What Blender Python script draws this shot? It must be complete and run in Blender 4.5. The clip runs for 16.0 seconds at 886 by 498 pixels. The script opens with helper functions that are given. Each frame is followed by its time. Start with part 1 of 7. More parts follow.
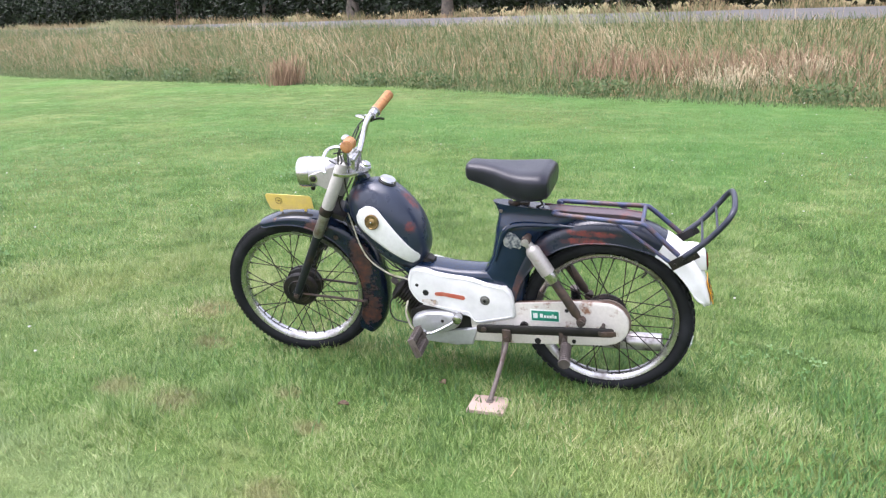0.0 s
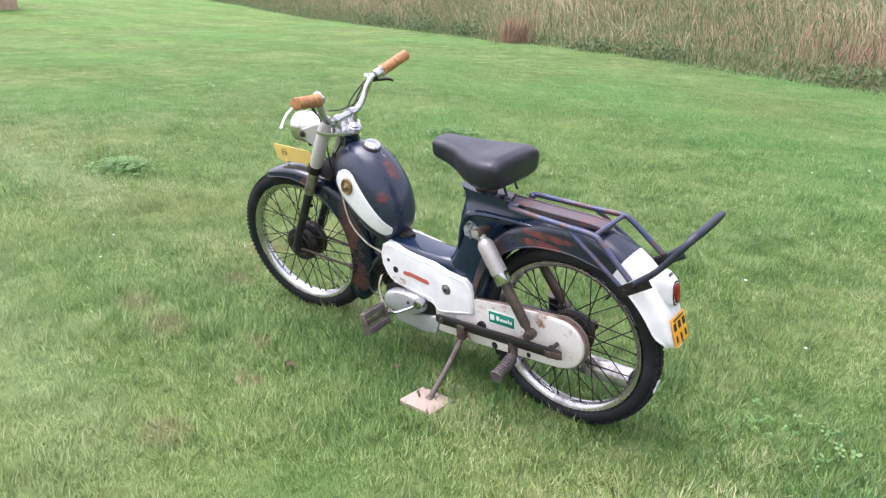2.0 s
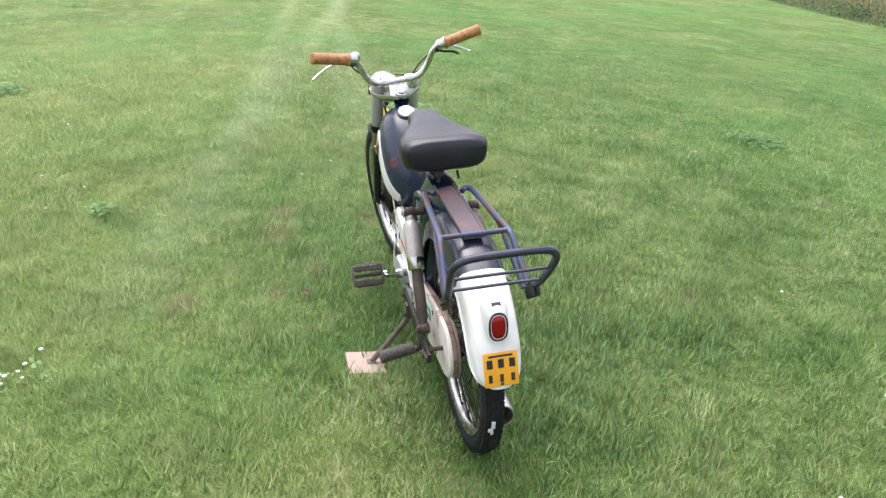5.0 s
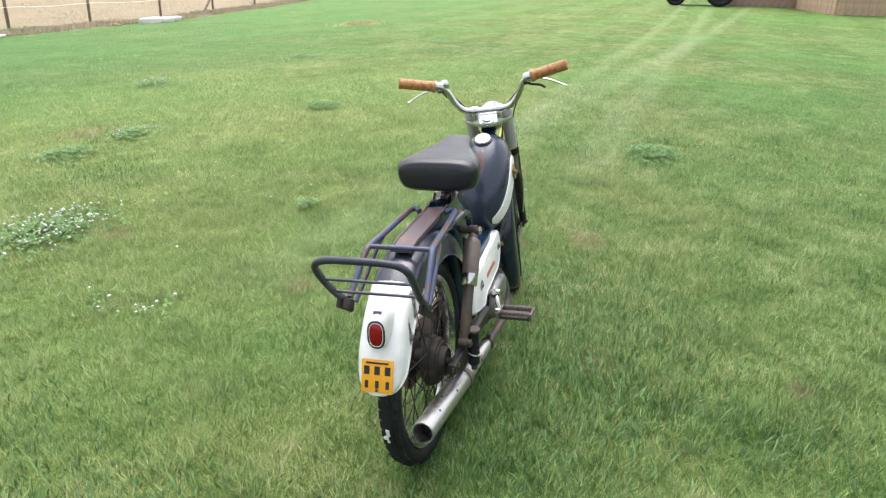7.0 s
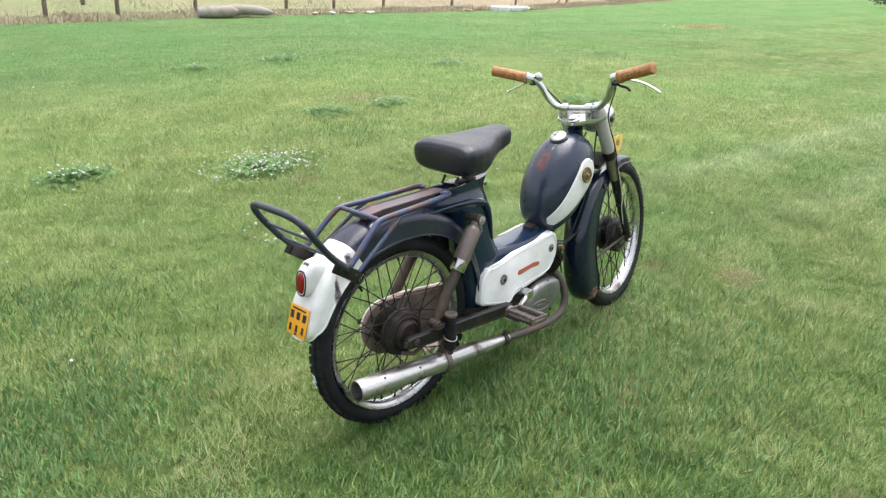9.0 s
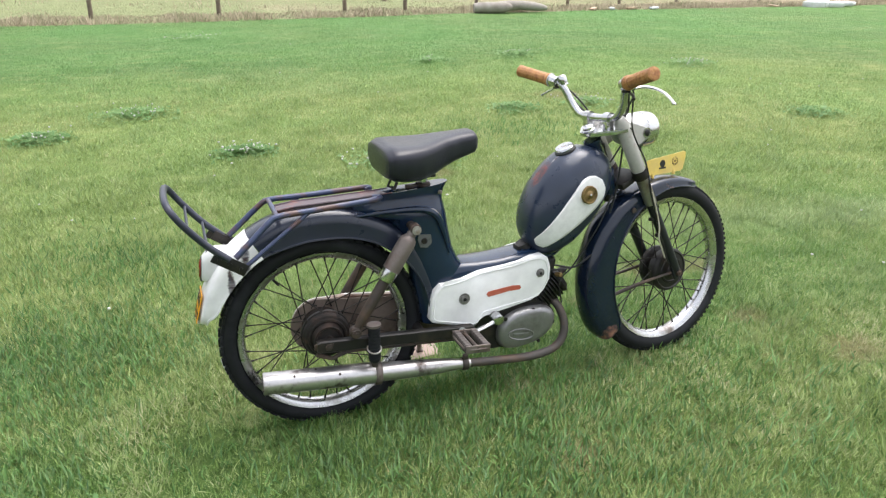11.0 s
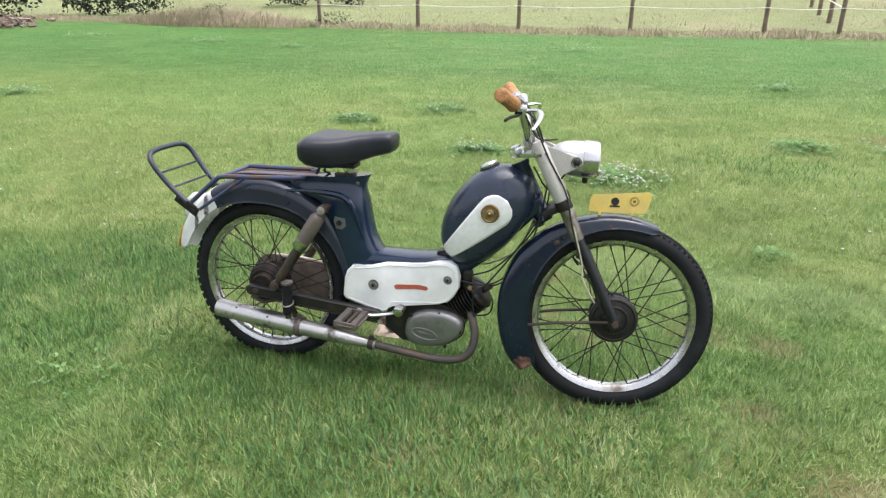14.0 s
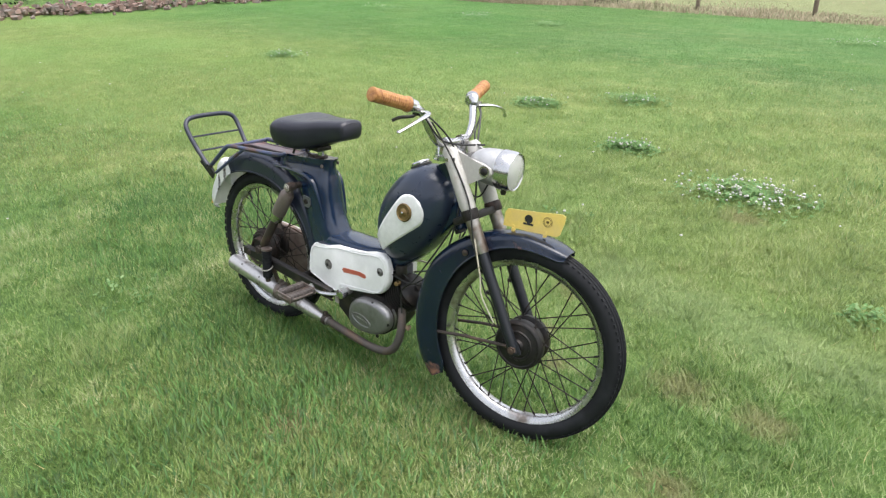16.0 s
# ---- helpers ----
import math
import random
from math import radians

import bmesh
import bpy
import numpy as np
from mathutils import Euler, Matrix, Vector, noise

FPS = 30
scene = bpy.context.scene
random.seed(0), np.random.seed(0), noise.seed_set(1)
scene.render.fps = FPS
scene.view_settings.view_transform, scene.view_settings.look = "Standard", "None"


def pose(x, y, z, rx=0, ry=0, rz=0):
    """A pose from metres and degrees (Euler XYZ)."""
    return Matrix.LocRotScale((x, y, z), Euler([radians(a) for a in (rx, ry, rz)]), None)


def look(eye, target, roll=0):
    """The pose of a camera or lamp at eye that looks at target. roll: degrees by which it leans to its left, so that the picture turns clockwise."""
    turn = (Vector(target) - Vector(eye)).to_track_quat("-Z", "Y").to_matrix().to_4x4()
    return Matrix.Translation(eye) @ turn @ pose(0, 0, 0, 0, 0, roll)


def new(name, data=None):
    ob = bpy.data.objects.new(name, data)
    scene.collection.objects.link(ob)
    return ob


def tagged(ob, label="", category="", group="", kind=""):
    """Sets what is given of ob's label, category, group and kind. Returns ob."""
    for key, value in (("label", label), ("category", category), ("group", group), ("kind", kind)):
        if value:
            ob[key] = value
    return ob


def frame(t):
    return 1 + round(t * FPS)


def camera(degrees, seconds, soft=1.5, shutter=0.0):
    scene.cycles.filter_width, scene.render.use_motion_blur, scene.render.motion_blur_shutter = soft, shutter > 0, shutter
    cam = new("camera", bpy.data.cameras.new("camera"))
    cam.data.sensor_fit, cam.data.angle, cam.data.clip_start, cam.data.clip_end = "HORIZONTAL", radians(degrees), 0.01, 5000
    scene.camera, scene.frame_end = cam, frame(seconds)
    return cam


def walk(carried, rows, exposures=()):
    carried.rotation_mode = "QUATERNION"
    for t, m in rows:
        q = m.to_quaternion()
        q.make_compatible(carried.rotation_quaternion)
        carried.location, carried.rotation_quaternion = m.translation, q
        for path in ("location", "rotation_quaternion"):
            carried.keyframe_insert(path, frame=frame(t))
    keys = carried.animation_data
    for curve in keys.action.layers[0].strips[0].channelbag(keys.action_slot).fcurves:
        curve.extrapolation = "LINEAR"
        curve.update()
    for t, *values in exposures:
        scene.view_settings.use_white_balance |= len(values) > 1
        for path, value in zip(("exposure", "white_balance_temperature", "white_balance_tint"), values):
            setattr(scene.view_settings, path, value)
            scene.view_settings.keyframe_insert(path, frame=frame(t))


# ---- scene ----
cam = camera(63.59, 16.0, soft=1.3)
PATH = [
    (0, (-0.748, 2.181, 1.242), (-0.132, 0.388, 0.603), -2.1),
    (0.5, (-0.913, 2.034, 1.238), (-0.198, 0.301, 0.54), -1.3),
    (1, (-1.097, 1.907, 1.227), (-0.272, 0.243, 0.484), -1.7),
    (1.5, (-1.283, 1.766, 1.242), (-0.264, 0.209, 0.509), -0.3),
    (2, (-1.406, 1.6, 1.221), (-0.226, 0.157, 0.494), 0.8),
    (2.5, (-1.538, 1.442, 1.218), (-0.246, 0.114, 0.465), 1.2),
    (3, (-1.729, 1.264, 1.214), (-0.296, 0.091, 0.458), 2.3),
    (3.5, (-1.851, 1.084, 1.226), (-0.285, 0.111, 0.451), 2.5),
    (6, (-2.169, -0.057, 1.266), (-0.334, -0.065, 0.471), 2.7),
    (6.5, (-2.191, -0.316, 1.274), (-0.364, -0.033, 0.511), 1.9),
    (7, (-2.135, -0.523, 1.267), (-0.357, -0.004, 0.513), 1.2),
    (7.5, (-2.043, -0.728, 1.277), (-0.343, -0.011, 0.505), 1.3),
    (8, (-1.981, -0.955, 1.275), (-0.381, -0.051, 0.485), 1.0),
    (8.5, (-1.914, -1.156, 1.29), (-0.439, -0.059, 0.501), 1.4),
    (9, (-1.724, -1.309, 1.27), (-0.397, -0.038, 0.479), 3.2),
    (11.5, (-0.638, -1.796, 1.292), (-0.181, -0.034, 0.465), 0.4),
    (12, (-0.419, -1.883, 1.309), (-0.167, -0.08, 0.482), 0.8),
    (12.5, (-0.18, -1.925, 1.299), (-0.112, -0.101, 0.483), 0.2),
    (13, (0.048, -1.948, 1.3), (-0.068, -0.121, 0.495), 0.1),
    (13.5, (0.337, -1.971, 1.309), (0.006, -0.166, 0.515), -0.7),
    (14, (0.615, -1.919, 1.29), (0.091, -0.156, 0.504), -0.9),
    (14.5, (0.867, -1.834, 1.303), (0.187, -0.152, 0.462), -0.7),
    (15, (1.134, -1.747, 1.312), (0.296, -0.145, 0.456), -1.4),
    (15.5, (1.343, -1.608, 1.315), (0.307, -0.108, 0.492), -1.2),
    (16, (1.509, -1.392, 1.315), (0.299, -0.03, 0.489), -1.7),
]
walk(cam, [(t, look(eye, target, roll)) for t, eye, target, roll in PATH], ((0, 1.50, 6150, 21), (3.7, 1.36, 6150, 24), (5.8, 1.3, 6500, 12), (9.2, 1.27, 6500, 12), (16, 1.19, 6500, 12)))

# ---------------------------------------------------------------- world and light
world = bpy.data.worlds.new("overcast_sky")
scene.world = world
world.use_nodes = True
wn = world.node_tree
sky = wn.nodes.new("ShaderNodeTexSky")
sky.sky_type, sky.sun_disc = "NISHITA", False
sky.sun_elevation, sky.sun_rotation = radians(68), radians(62)
sky.air_density, sky.dust_density, sky.ozone_density = 1.6, 4.0, 0.6
hue = wn.nodes.new("ShaderNodeHueSaturation")
hue.inputs["Saturation"].default_value = 0.30
wn.links.new(sky.outputs[0], hue.inputs["Color"])
wn.links.new(hue.outputs[0], wn.nodes["Background"].inputs["Color"])
wn.nodes["Background"].inputs["Strength"].default_value = 0.15
sun = new("sun", bpy.data.lights.new("sun", "SUN"))
sun.data.energy, sun.data.angle, sun.data.color = 1.0, radians(50), (1.0, 0.985, 0.96)
sun.matrix_world = look((3, 1.5, 22), (0, 0, 0))


# ---------------------------------------------------------------- materials
def nodes_of(name, rough=0.5, metal=0.0, coat=0.0, spec=0.5):
    m = bpy.data.materials.new(name)
    m.use_nodes = True
    nt = m.node_tree
    b = nt.nodes["Principled BSDF"]
    b.inputs["Roughness"].default_value = rough
    b.inputs["Metallic"].default_value = metal
    b.inputs["Coat Weight"].default_value = coat
    b.inputs["Specular IOR Level"].default_value = spec
    return m, nt, b


def link(nt, a, b):
    nt.links.new(a, b)


def noise_of(nt, scale, detail=4.0, rough=0.6, coords="Object", stretch=None):
    tc = nt.nodes.new("ShaderNodeTexCoord")
    n = nt.nodes.new("ShaderNodeTexNoise")
    n.inputs["Scale"].default_value, n.inputs["Detail"].default_value, n.inputs["Roughness"].default_value = scale, detail, rough
    src = tc.outputs[coords]
    if stretch:
        mp = nt.nodes.new("ShaderNodeMapping")
        mp.inputs["Scale"].default_value = stretch
        link(nt, src, mp.inputs["Vector"])
        src = mp.outputs[0]
    link(nt, src, n.inputs["Vector"])
    return n.outputs["Fac"]


def ramp(nt, fac, lo, hi, c0=(0, 0, 0), c1=(1, 1, 1)):
    r = nt.nodes.new("ShaderNodeValToRGB")
    r.color_ramp.elements[0].position, r.color_ramp.elements[1].position = lo, hi
    r.color_ramp.elements[0].color, r.color_ramp.elements[1].color = (*c0, 1), (*c1, 1)
    link(nt, fac, r.inputs[0])
    return r.outputs[0]


def blend(nt, fac, a, b, mode="MIX"):
    m = nt.nodes.new("ShaderNodeMix")
    m.data_type, m.blend_type = "RGBA", mode
    for sock, v in ((m.inputs[0], fac), (m.inputs[6], a), (m.inputs[7], b)):
        if isinstance(v, tuple):
            sock.default_value = (*v, 1)
        elif isinstance(v, float):
            sock.default_value = v
        else:
            link(nt, v, sock)
    return m.outputs[2]


def calc(nt, op, a, b=0.0, c=0.0, clamp=False):
    m = nt.nodes.new("ShaderNodeMath")
    m.operation, m.use_clamp = op, clamp
    for sock, v in zip(m.inputs, (a, b, c)):
        if isinstance(v, (int, float)):
            sock.default_value = v
        else:
            link(nt, v, sock)
    return m.outputs[0]


def relief(nt, b, height, strength=0.2, depth=0.002):
    bp = nt.nodes.new("ShaderNodeBump")
    bp.inputs["Strength"].default_value, bp.inputs["Distance"].default_value = strength, depth
    link(nt, height, bp.inputs["Height"])
    link(nt, bp.outputs[0], b.inputs["Normal"])


def spot(nt, centre, radii, edge=0.35):
    """1 inside a ragged ellipsoid of worn paint, 0 outside."""
    tc = nt.nodes.new("ShaderNodeTexCoord")
    mp = nt.nodes.new("ShaderNodeMapping")
    mp.vector_type = "TEXTURE"
    mp.inputs["Location"].default_value, mp.inputs["Scale"].default_value = centre, radii
    link(nt, tc.outputs["Object"], mp.inputs["Vector"])
    ln = nt.nodes.new("ShaderNodeVectorMath")
    ln.operation = "LENGTH"
    link(nt, mp.outputs[0], ln.inputs[0])
    ragged = calc(nt, "MULTIPLY_ADD", noise_of(nt, 24, 8, 0.72), 2.2, -1.0)
    return ramp(nt, calc(nt, "ADD", ln.outputs["Value"], ragged), 1 - edge, 1 + edge * 0.4, (1, 1, 1), (0, 0, 0))


def surface(name, base, other=None, scale=10, lo=0.45, hi=0.65, rough=0.5, metal=0.0, bump=0.15, fine=180, coat=0.0, depth=0.001, rough2=None, spec=0.5):
    m, nt, b = nodes_of(name, rough, metal, coat, spec)
    n = noise_of(nt, scale, 6)
    other = other or tuple(c * 0.6 for c in base)
    mask = ramp(nt, n, lo, hi)
    grain = blend(nt, ramp(nt, noise_of(nt, scale * 7, 3), 0.3, 0.7), tuple(c * 0.88 for c in base), base)
    link(nt, blend(nt, mask, grain, other), b.inputs["Base Color"])
    if rough2 is not None:
        link(nt, calc(nt, "MULTIPLY_ADD", mask, rough2 - rough, rough), b.inputs["Roughness"])
    relief(nt, b, noise_of(nt, fine, 3), bump, depth)
    return m


NAVY, PRIMER, RUST = (0.0145, 0.022, 0.042), (0.19, 0.034, 0.028), (0.075, 0.034, 0.022)


def paint_material(name, base, wear_lo, spots=(), rough=0.28, under=PRIMER):
    """Old brushed navy paint with primer and rust showing through."""
    m, nt, b = nodes_of(name, rough, 0.0, 0.22, 0.42)
    col = blend(nt, ramp(nt, noise_of(nt, 7, 5), 0.35, 0.7), base, tuple(c * 1.4 + 0.003 for c in base))
    chips = ramp(nt, noise_of(nt, 16, 8, 0.7), wear_lo, wear_lo + 0.06)
    col = blend(nt, chips, col, RUST)
    worn = chips
    for c, r, tone in [(*q, under)[:3] for q in spots]:
        s = calc(nt, "MULTIPLY", spot(nt, c, r), ramp(nt, noise_of(nt, 9, 5, stretch=(1, 1, 6)), 0.30, 0.55, (0.45, 0.45, 0.45), (1, 1, 1)))
        inner = blend(nt, ramp(nt, noise_of(nt, 60, 4), 0.35, 0.62), tone, (0.05, 0.026, 0.028))
        col = blend(nt, s, col, inner)
        worn = calc(nt, "MAXIMUM", worn, s)
    link(nt, col, b.inputs["Base Color"])
    link(nt, calc(nt, "MULTIPLY_ADD", worn, 0.35, calc(nt, "MULTIPLY_ADD", noise_of(nt, 30, 3), 0.25, rough - 0.1)), b.inputs["Roughness"])
    relief(nt, b, noise_of(nt, 90, 5), 0.25, 0.0012)
    return m


M_TANK = paint_material("navy_tank_paint", NAVY, 0.70, [((0.100, 0.0, 0.648), (0.052, 0.026, 0.058)), ((0.085, 0.062, 0.575), (0.028, 0.03, 0.028)),
                                                        ((0.27, 0.05, 0.675), (0.035, 0.04, 0.025), (0.10, 0.035, 0.03)), ((0.145, -0.01, 0.690), (0.02, 0.006, 0.02), (0.4, 0.4, 0.42))])
M_BODY = paint_material("navy_body_paint", (0.0048, 0.0135, 0.034), 0.70, rough=0.15)
M_RFEN = paint_material("navy_rear_fender_paint", (0.011, 0.015, 0.028), 0.66, [((-0.50, 0.05, 0.588), (0.11, 0.04, 0.012)), ((-0.47, 0.05, 0.562), (0.09, 0.05, 0.014)),
                                                                               ((-0.34, 0.05, 0.49), (0.05, 0.05, 0.07), (0.075, 0.034, 0.030)), ((-0.28, 0.05, 0.36), (0.04, 0.05, 0.09), (0.085, 0.036, 0.028)), ((-0.48, 0.0, 0.65), (0.10, 0.03, 0.02), (0.13, 0.05, 0.045))])
M_FFEN = paint_material(under=(0.12, 0.042, 0.028), name="navy_front_fender_paint", rough=0.18, base=(0.003, 0.008, 0.021), wear_lo=0.65, spots=[((0.30, 0.035, 0.40), (0.055, 0.042, 0.15)), ((0.27, 0.03, 0.20), (0.07, 0.042, 0.13)),
                                                                                ((0.45, 0.06, 0.55), (0.05, 0.03, 0.03)), ((0.314, -0.075, 0.143), (0.032, 0.06, 0.036), (0.30, 0.14, 0.10))])
M_RACK = surface("blue_rack_paint", (0.046, 0.060, 0.122), (0.085, 0.048, 0.045), 11, 0.50, 0.60, 0.38, 0.1, 0.3, 160)
M_STRIP = surface("worn_strip_paint", (0.085, 0.062, 0.072), (0.20, 0.07, 0.055), 9, 0.54, 0.66, 0.42, 0.1, 0.25, 130)
M_RACKD = surface("black_rack_paint", (0.022, 0.026, 0.045), (0.05, 0.05, 0.07), 14, 0.5, 0.7, 0.4, 0.1, 0.25, 160)
M_WHITE = surface("old_white_paint", (0.77, 0.775, 0.775), (0.46, 0.44, 0.40), 9, 0.60, 0.80, 0.4, 0.0, 0.12, 120, 0.1)
M_TIP = paint_material("brushed_white_paint", (0.60, 0.604, 0.608), 0.69, [((-0.735, -0.060, 0.545), (0.016, 0.022, 0.055)), ((-0.775, -0.060, 0.47), (0.012, 0.02, 0.05)), ((-0.83, -0.03, 0.34), (0.03, 0.03, 0.014))], 0.42, (0.055, 0.058, 0.085))
M_COVER = paint_material("white_cover_paint", (0.61, 0.614, 0.618), 0.715, [((0.030, 0.066, 0.305), (0.030, 0.02, 0.016), (0.45, 0.30, 0.17))], 0.36)
M_CASER = surface("rusty_case_edge", (0.30, 0.21, 0.165), (0.11, 0.06, 0.042), 18, 0.42, 0.60, 0.6, 0.0, 0.3, 120)
M_CASE = surface("rusty_white_paint", (0.64, 0.61, 0.57), (0.24, 0.12, 0.07), 15, 0.575, 0.65, 0.5, 0.0, 0.25, 120)
M_FORKW = surface("grey_white_fork_paint", (0.42, 0.41, 0.385), (0.26, 0.22, 0.18), 18, 0.60, 0.75, 0.42, 0.0, 0.2, 140)
M_CHROME = surface("pitted_chrome", (0.58, 0.58, 0.59), (0.24, 0.22, 0.20), 40, 0.62, 0.75, 0.20, 1.0, 0.12, 240, rough2=0.5)
M_RIM = surface("dull_chrome_rim", (0.58, 0.58, 0.585), (0.22, 0.19, 0.17), 14, 0.53, 0.70, 0.27, 1.0, 0.15, 240, rough2=0.55)
M_MUFF = surface("worn_muffler_chrome", (0.58, 0.565, 0.56), (0.11, 0.085, 0.075), 15, 0.52, 0.66, 0.34, 0.9, 0.25, 120, rough2=0.6)
M_PIPE = surface("rusty_exhaust_pipe", (0.085, 0.075, 0.070), (0.12, 0.082, 0.062), 14, 0.45, 0.65, 0.6, 0.4, 0.35, 130)
M_ALU = surface("cast_aluminium", (0.26, 0.26, 0.265), (0.16, 0.155, 0.15), 16, 0.5, 0.72, 0.42, 0.75, 0.25, 160)
M_LAMP = surface("worn_aluminium_lamp_shell", (0.56, 0.56, 0.565), (0.38, 0.37, 0.36), 14, 0.60, 0.74, 0.40, 0.85, 0.12, 140)
M_MAG = surface("bright_cast_aluminium", (0.50, 0.51, 0.53), (0.34, 0.34, 0.35), 14, 0.55, 0.75, 0.36, 0.5, 0.15, 160)
M_CASEB = surface("brown_stained_case_back", (0.17, 0.13, 0.108), (0.085, 0.058, 0.046), 14, 0.45, 0.62, 0.6, 0.0, 0.3, 120)
M_ALUD = surface("grimy_aluminium", (0.24, 0.235, 0.23), (0.08, 0.075, 0.07), 18, 0.45, 0.65, 0.55, 0.5, 0.35, 120)
M_BLACK = surface("grimy_black_metal", (0.014, 0.013, 0.013), (0.042, 0.032, 0.026), 18, 0.5, 0.7, 0.5, 0.3, 0.35, 120)
M_HUB = surface("rusted_hub_metal", (0.016, 0.0135, 0.0125), (0.055, 0.034, 0.026), 20, 0.5, 0.66, 0.6, 0.4, 0.4, 110)
M_BROWN = surface("rusted_brown_metal", (0.055, 0.044, 0.039), (0.10, 0.066, 0.05), 18, 0.45, 0.65, 0.55, 0.35, 0.4, 120)
M_SHOCK = surface("weathered_grey_shock", (0.155, 0.13, 0.118), (0.10, 0.07, 0.058), 22, 0.5, 0.68, 0.45, 0.35, 0.3, 140)
M_SHOCKL = surface("weathered_silver_shock", (0.40, 0.38, 0.36), (0.22, 0.15, 0.11), 24, 0.55, 0.72, 0.42, 0.4, 0.3, 140)
M_LOCK = surface("dull_lock_metal", (0.16, 0.165, 0.175), (0.05, 0.055, 0.07), 30, 0.5, 0.62, 0.45, 0.4, 0.3, 140)
M_FORKD = surface("black_fork_slider", (0.013, 0.015, 0.021), (0.05, 0.035, 0.028), 16, 0.6, 0.75, 0.4, 0.2, 0.2, 140)
M_FORKM = surface("worn_fork_tube", (0.34, 0.33, 0.31), (0.13, 0.09, 0.065), 14, 0.45, 0.65, 0.35, 0.7, 0.25, 140)
M_TYRE = surface("weathered_tyre_rubber", (0.010, 0.011, 0.0135), (0.026, 0.028, 0.034), 9, 0.5, 0.75, 0.66, 0.0, 0.35, 150, spec=0.25)
M_RUBBER = surface("brown_black_rubber", (0.055, 0.045, 0.042), (0.095, 0.08, 0.075), 22, 0.5, 0.7, 0.65, 0.0, 0.35, 170)
M_VINYL = surface("black_seat_vinyl", (0.0115, 0.012, 0.020), (0.020, 0.021, 0.031), 8, 0.4, 0.7, 0.33, 0.0, 0.4, 420, spec=0.42)
M_GRIP = surface("amber_grip_rubber", (0.42, 0.20, 0.068), (0.25, 0.10, 0.035), 70, 0.45, 0.62, 0.5, 0.0, 0.9, 130, depth=0.003)
M_CABLE = surface("black_cable_sheath", (0.015, 0.015, 0.015), None, 30, rough=0.5)
M_CABLEW = surface("pale_cable_sheath", (0.55, 0.52, 0.42), (0.3, 0.26, 0.18), 30, rough=0.55)
M_YELLOW = surface("faded_yellow_plate", (0.74, 0.56, 0.14), (0.62, 0.47, 0.17), 22, 0.45, 0.7, 0.5, 0.0, 0.2, 100)
M_ORANGE = surface("orange_plate_enamel", (0.80, 0.36, 0.015), (0.60, 0.24, 0.02), 30, 0.6, 0.75, 0.45, 0.0, 0.15, 120)
M_INK = surface("black_lettering", (0.012, 0.012, 0.012), (0.03, 0.03, 0.03), 60, 0.5, 0.7, 0.5)
M_RED = surface("red_lens", (0.23, 0.002, 0.006), (0.16, 0.002, 0.004), 40, 0.5, 0.7, 0.15, 0.0, 0.3, 300, 0.0, spec=0.4)
M_STRIPE = surface("orange_red_stripe", (0.46, 0.105, 0.065), (0.42, 0.18, 0.13), 40, 0.5, 0.7, 0.45)
M_GREEN = surface("green_sticker", (0.006, 0.20, 0.13), (0.012, 0.24, 0.16), 40, 0.5, 0.7, 0.4)
M_STICKW = surface("white_sticker_print", (0.72, 0.76, 0.73), None, 60, 0.6, 0.8, 0.45)
M_BRASS = surface("tarnished_brass_badge", (0.25, 0.17, 0.07), (0.10, 0.065, 0.03), 60, 0.45, 0.65, 0.45, 0.7, 0.5, 300)
M_TAPE = surface("silver_tape", (0.40, 0.41, 0.43), (0.05, 0.065, 0.10), 34, 0.46, 0.56, 0.4, 0.3, 0.4, 140)
M_TILE = surface("pinkish_board", (0.40, 0.305, 0.26), (0.33, 0.25, 0.21), 9, 0.4, 0.8, 0.75, 0.0, 0.12, 160)
M_DARKHOLE = surface("dark_inside", (0.006, 0.006, 0.006), None, 30, rough=0.8)

m, nt, b = nodes_of("headlamp_glass", 0.06)
b.inputs["Transmission Weight"].default_value, b.inputs["IOR"].default_value = 0.6, 1.45
b.inputs["Base Color"].default_value = (0.86, 0.87, 0.85, 1)
relief(nt, b, noise_of(nt, 130, 2, stretch=(1, 6, 1)), 0.4, 0.002)
M_GLASS = m


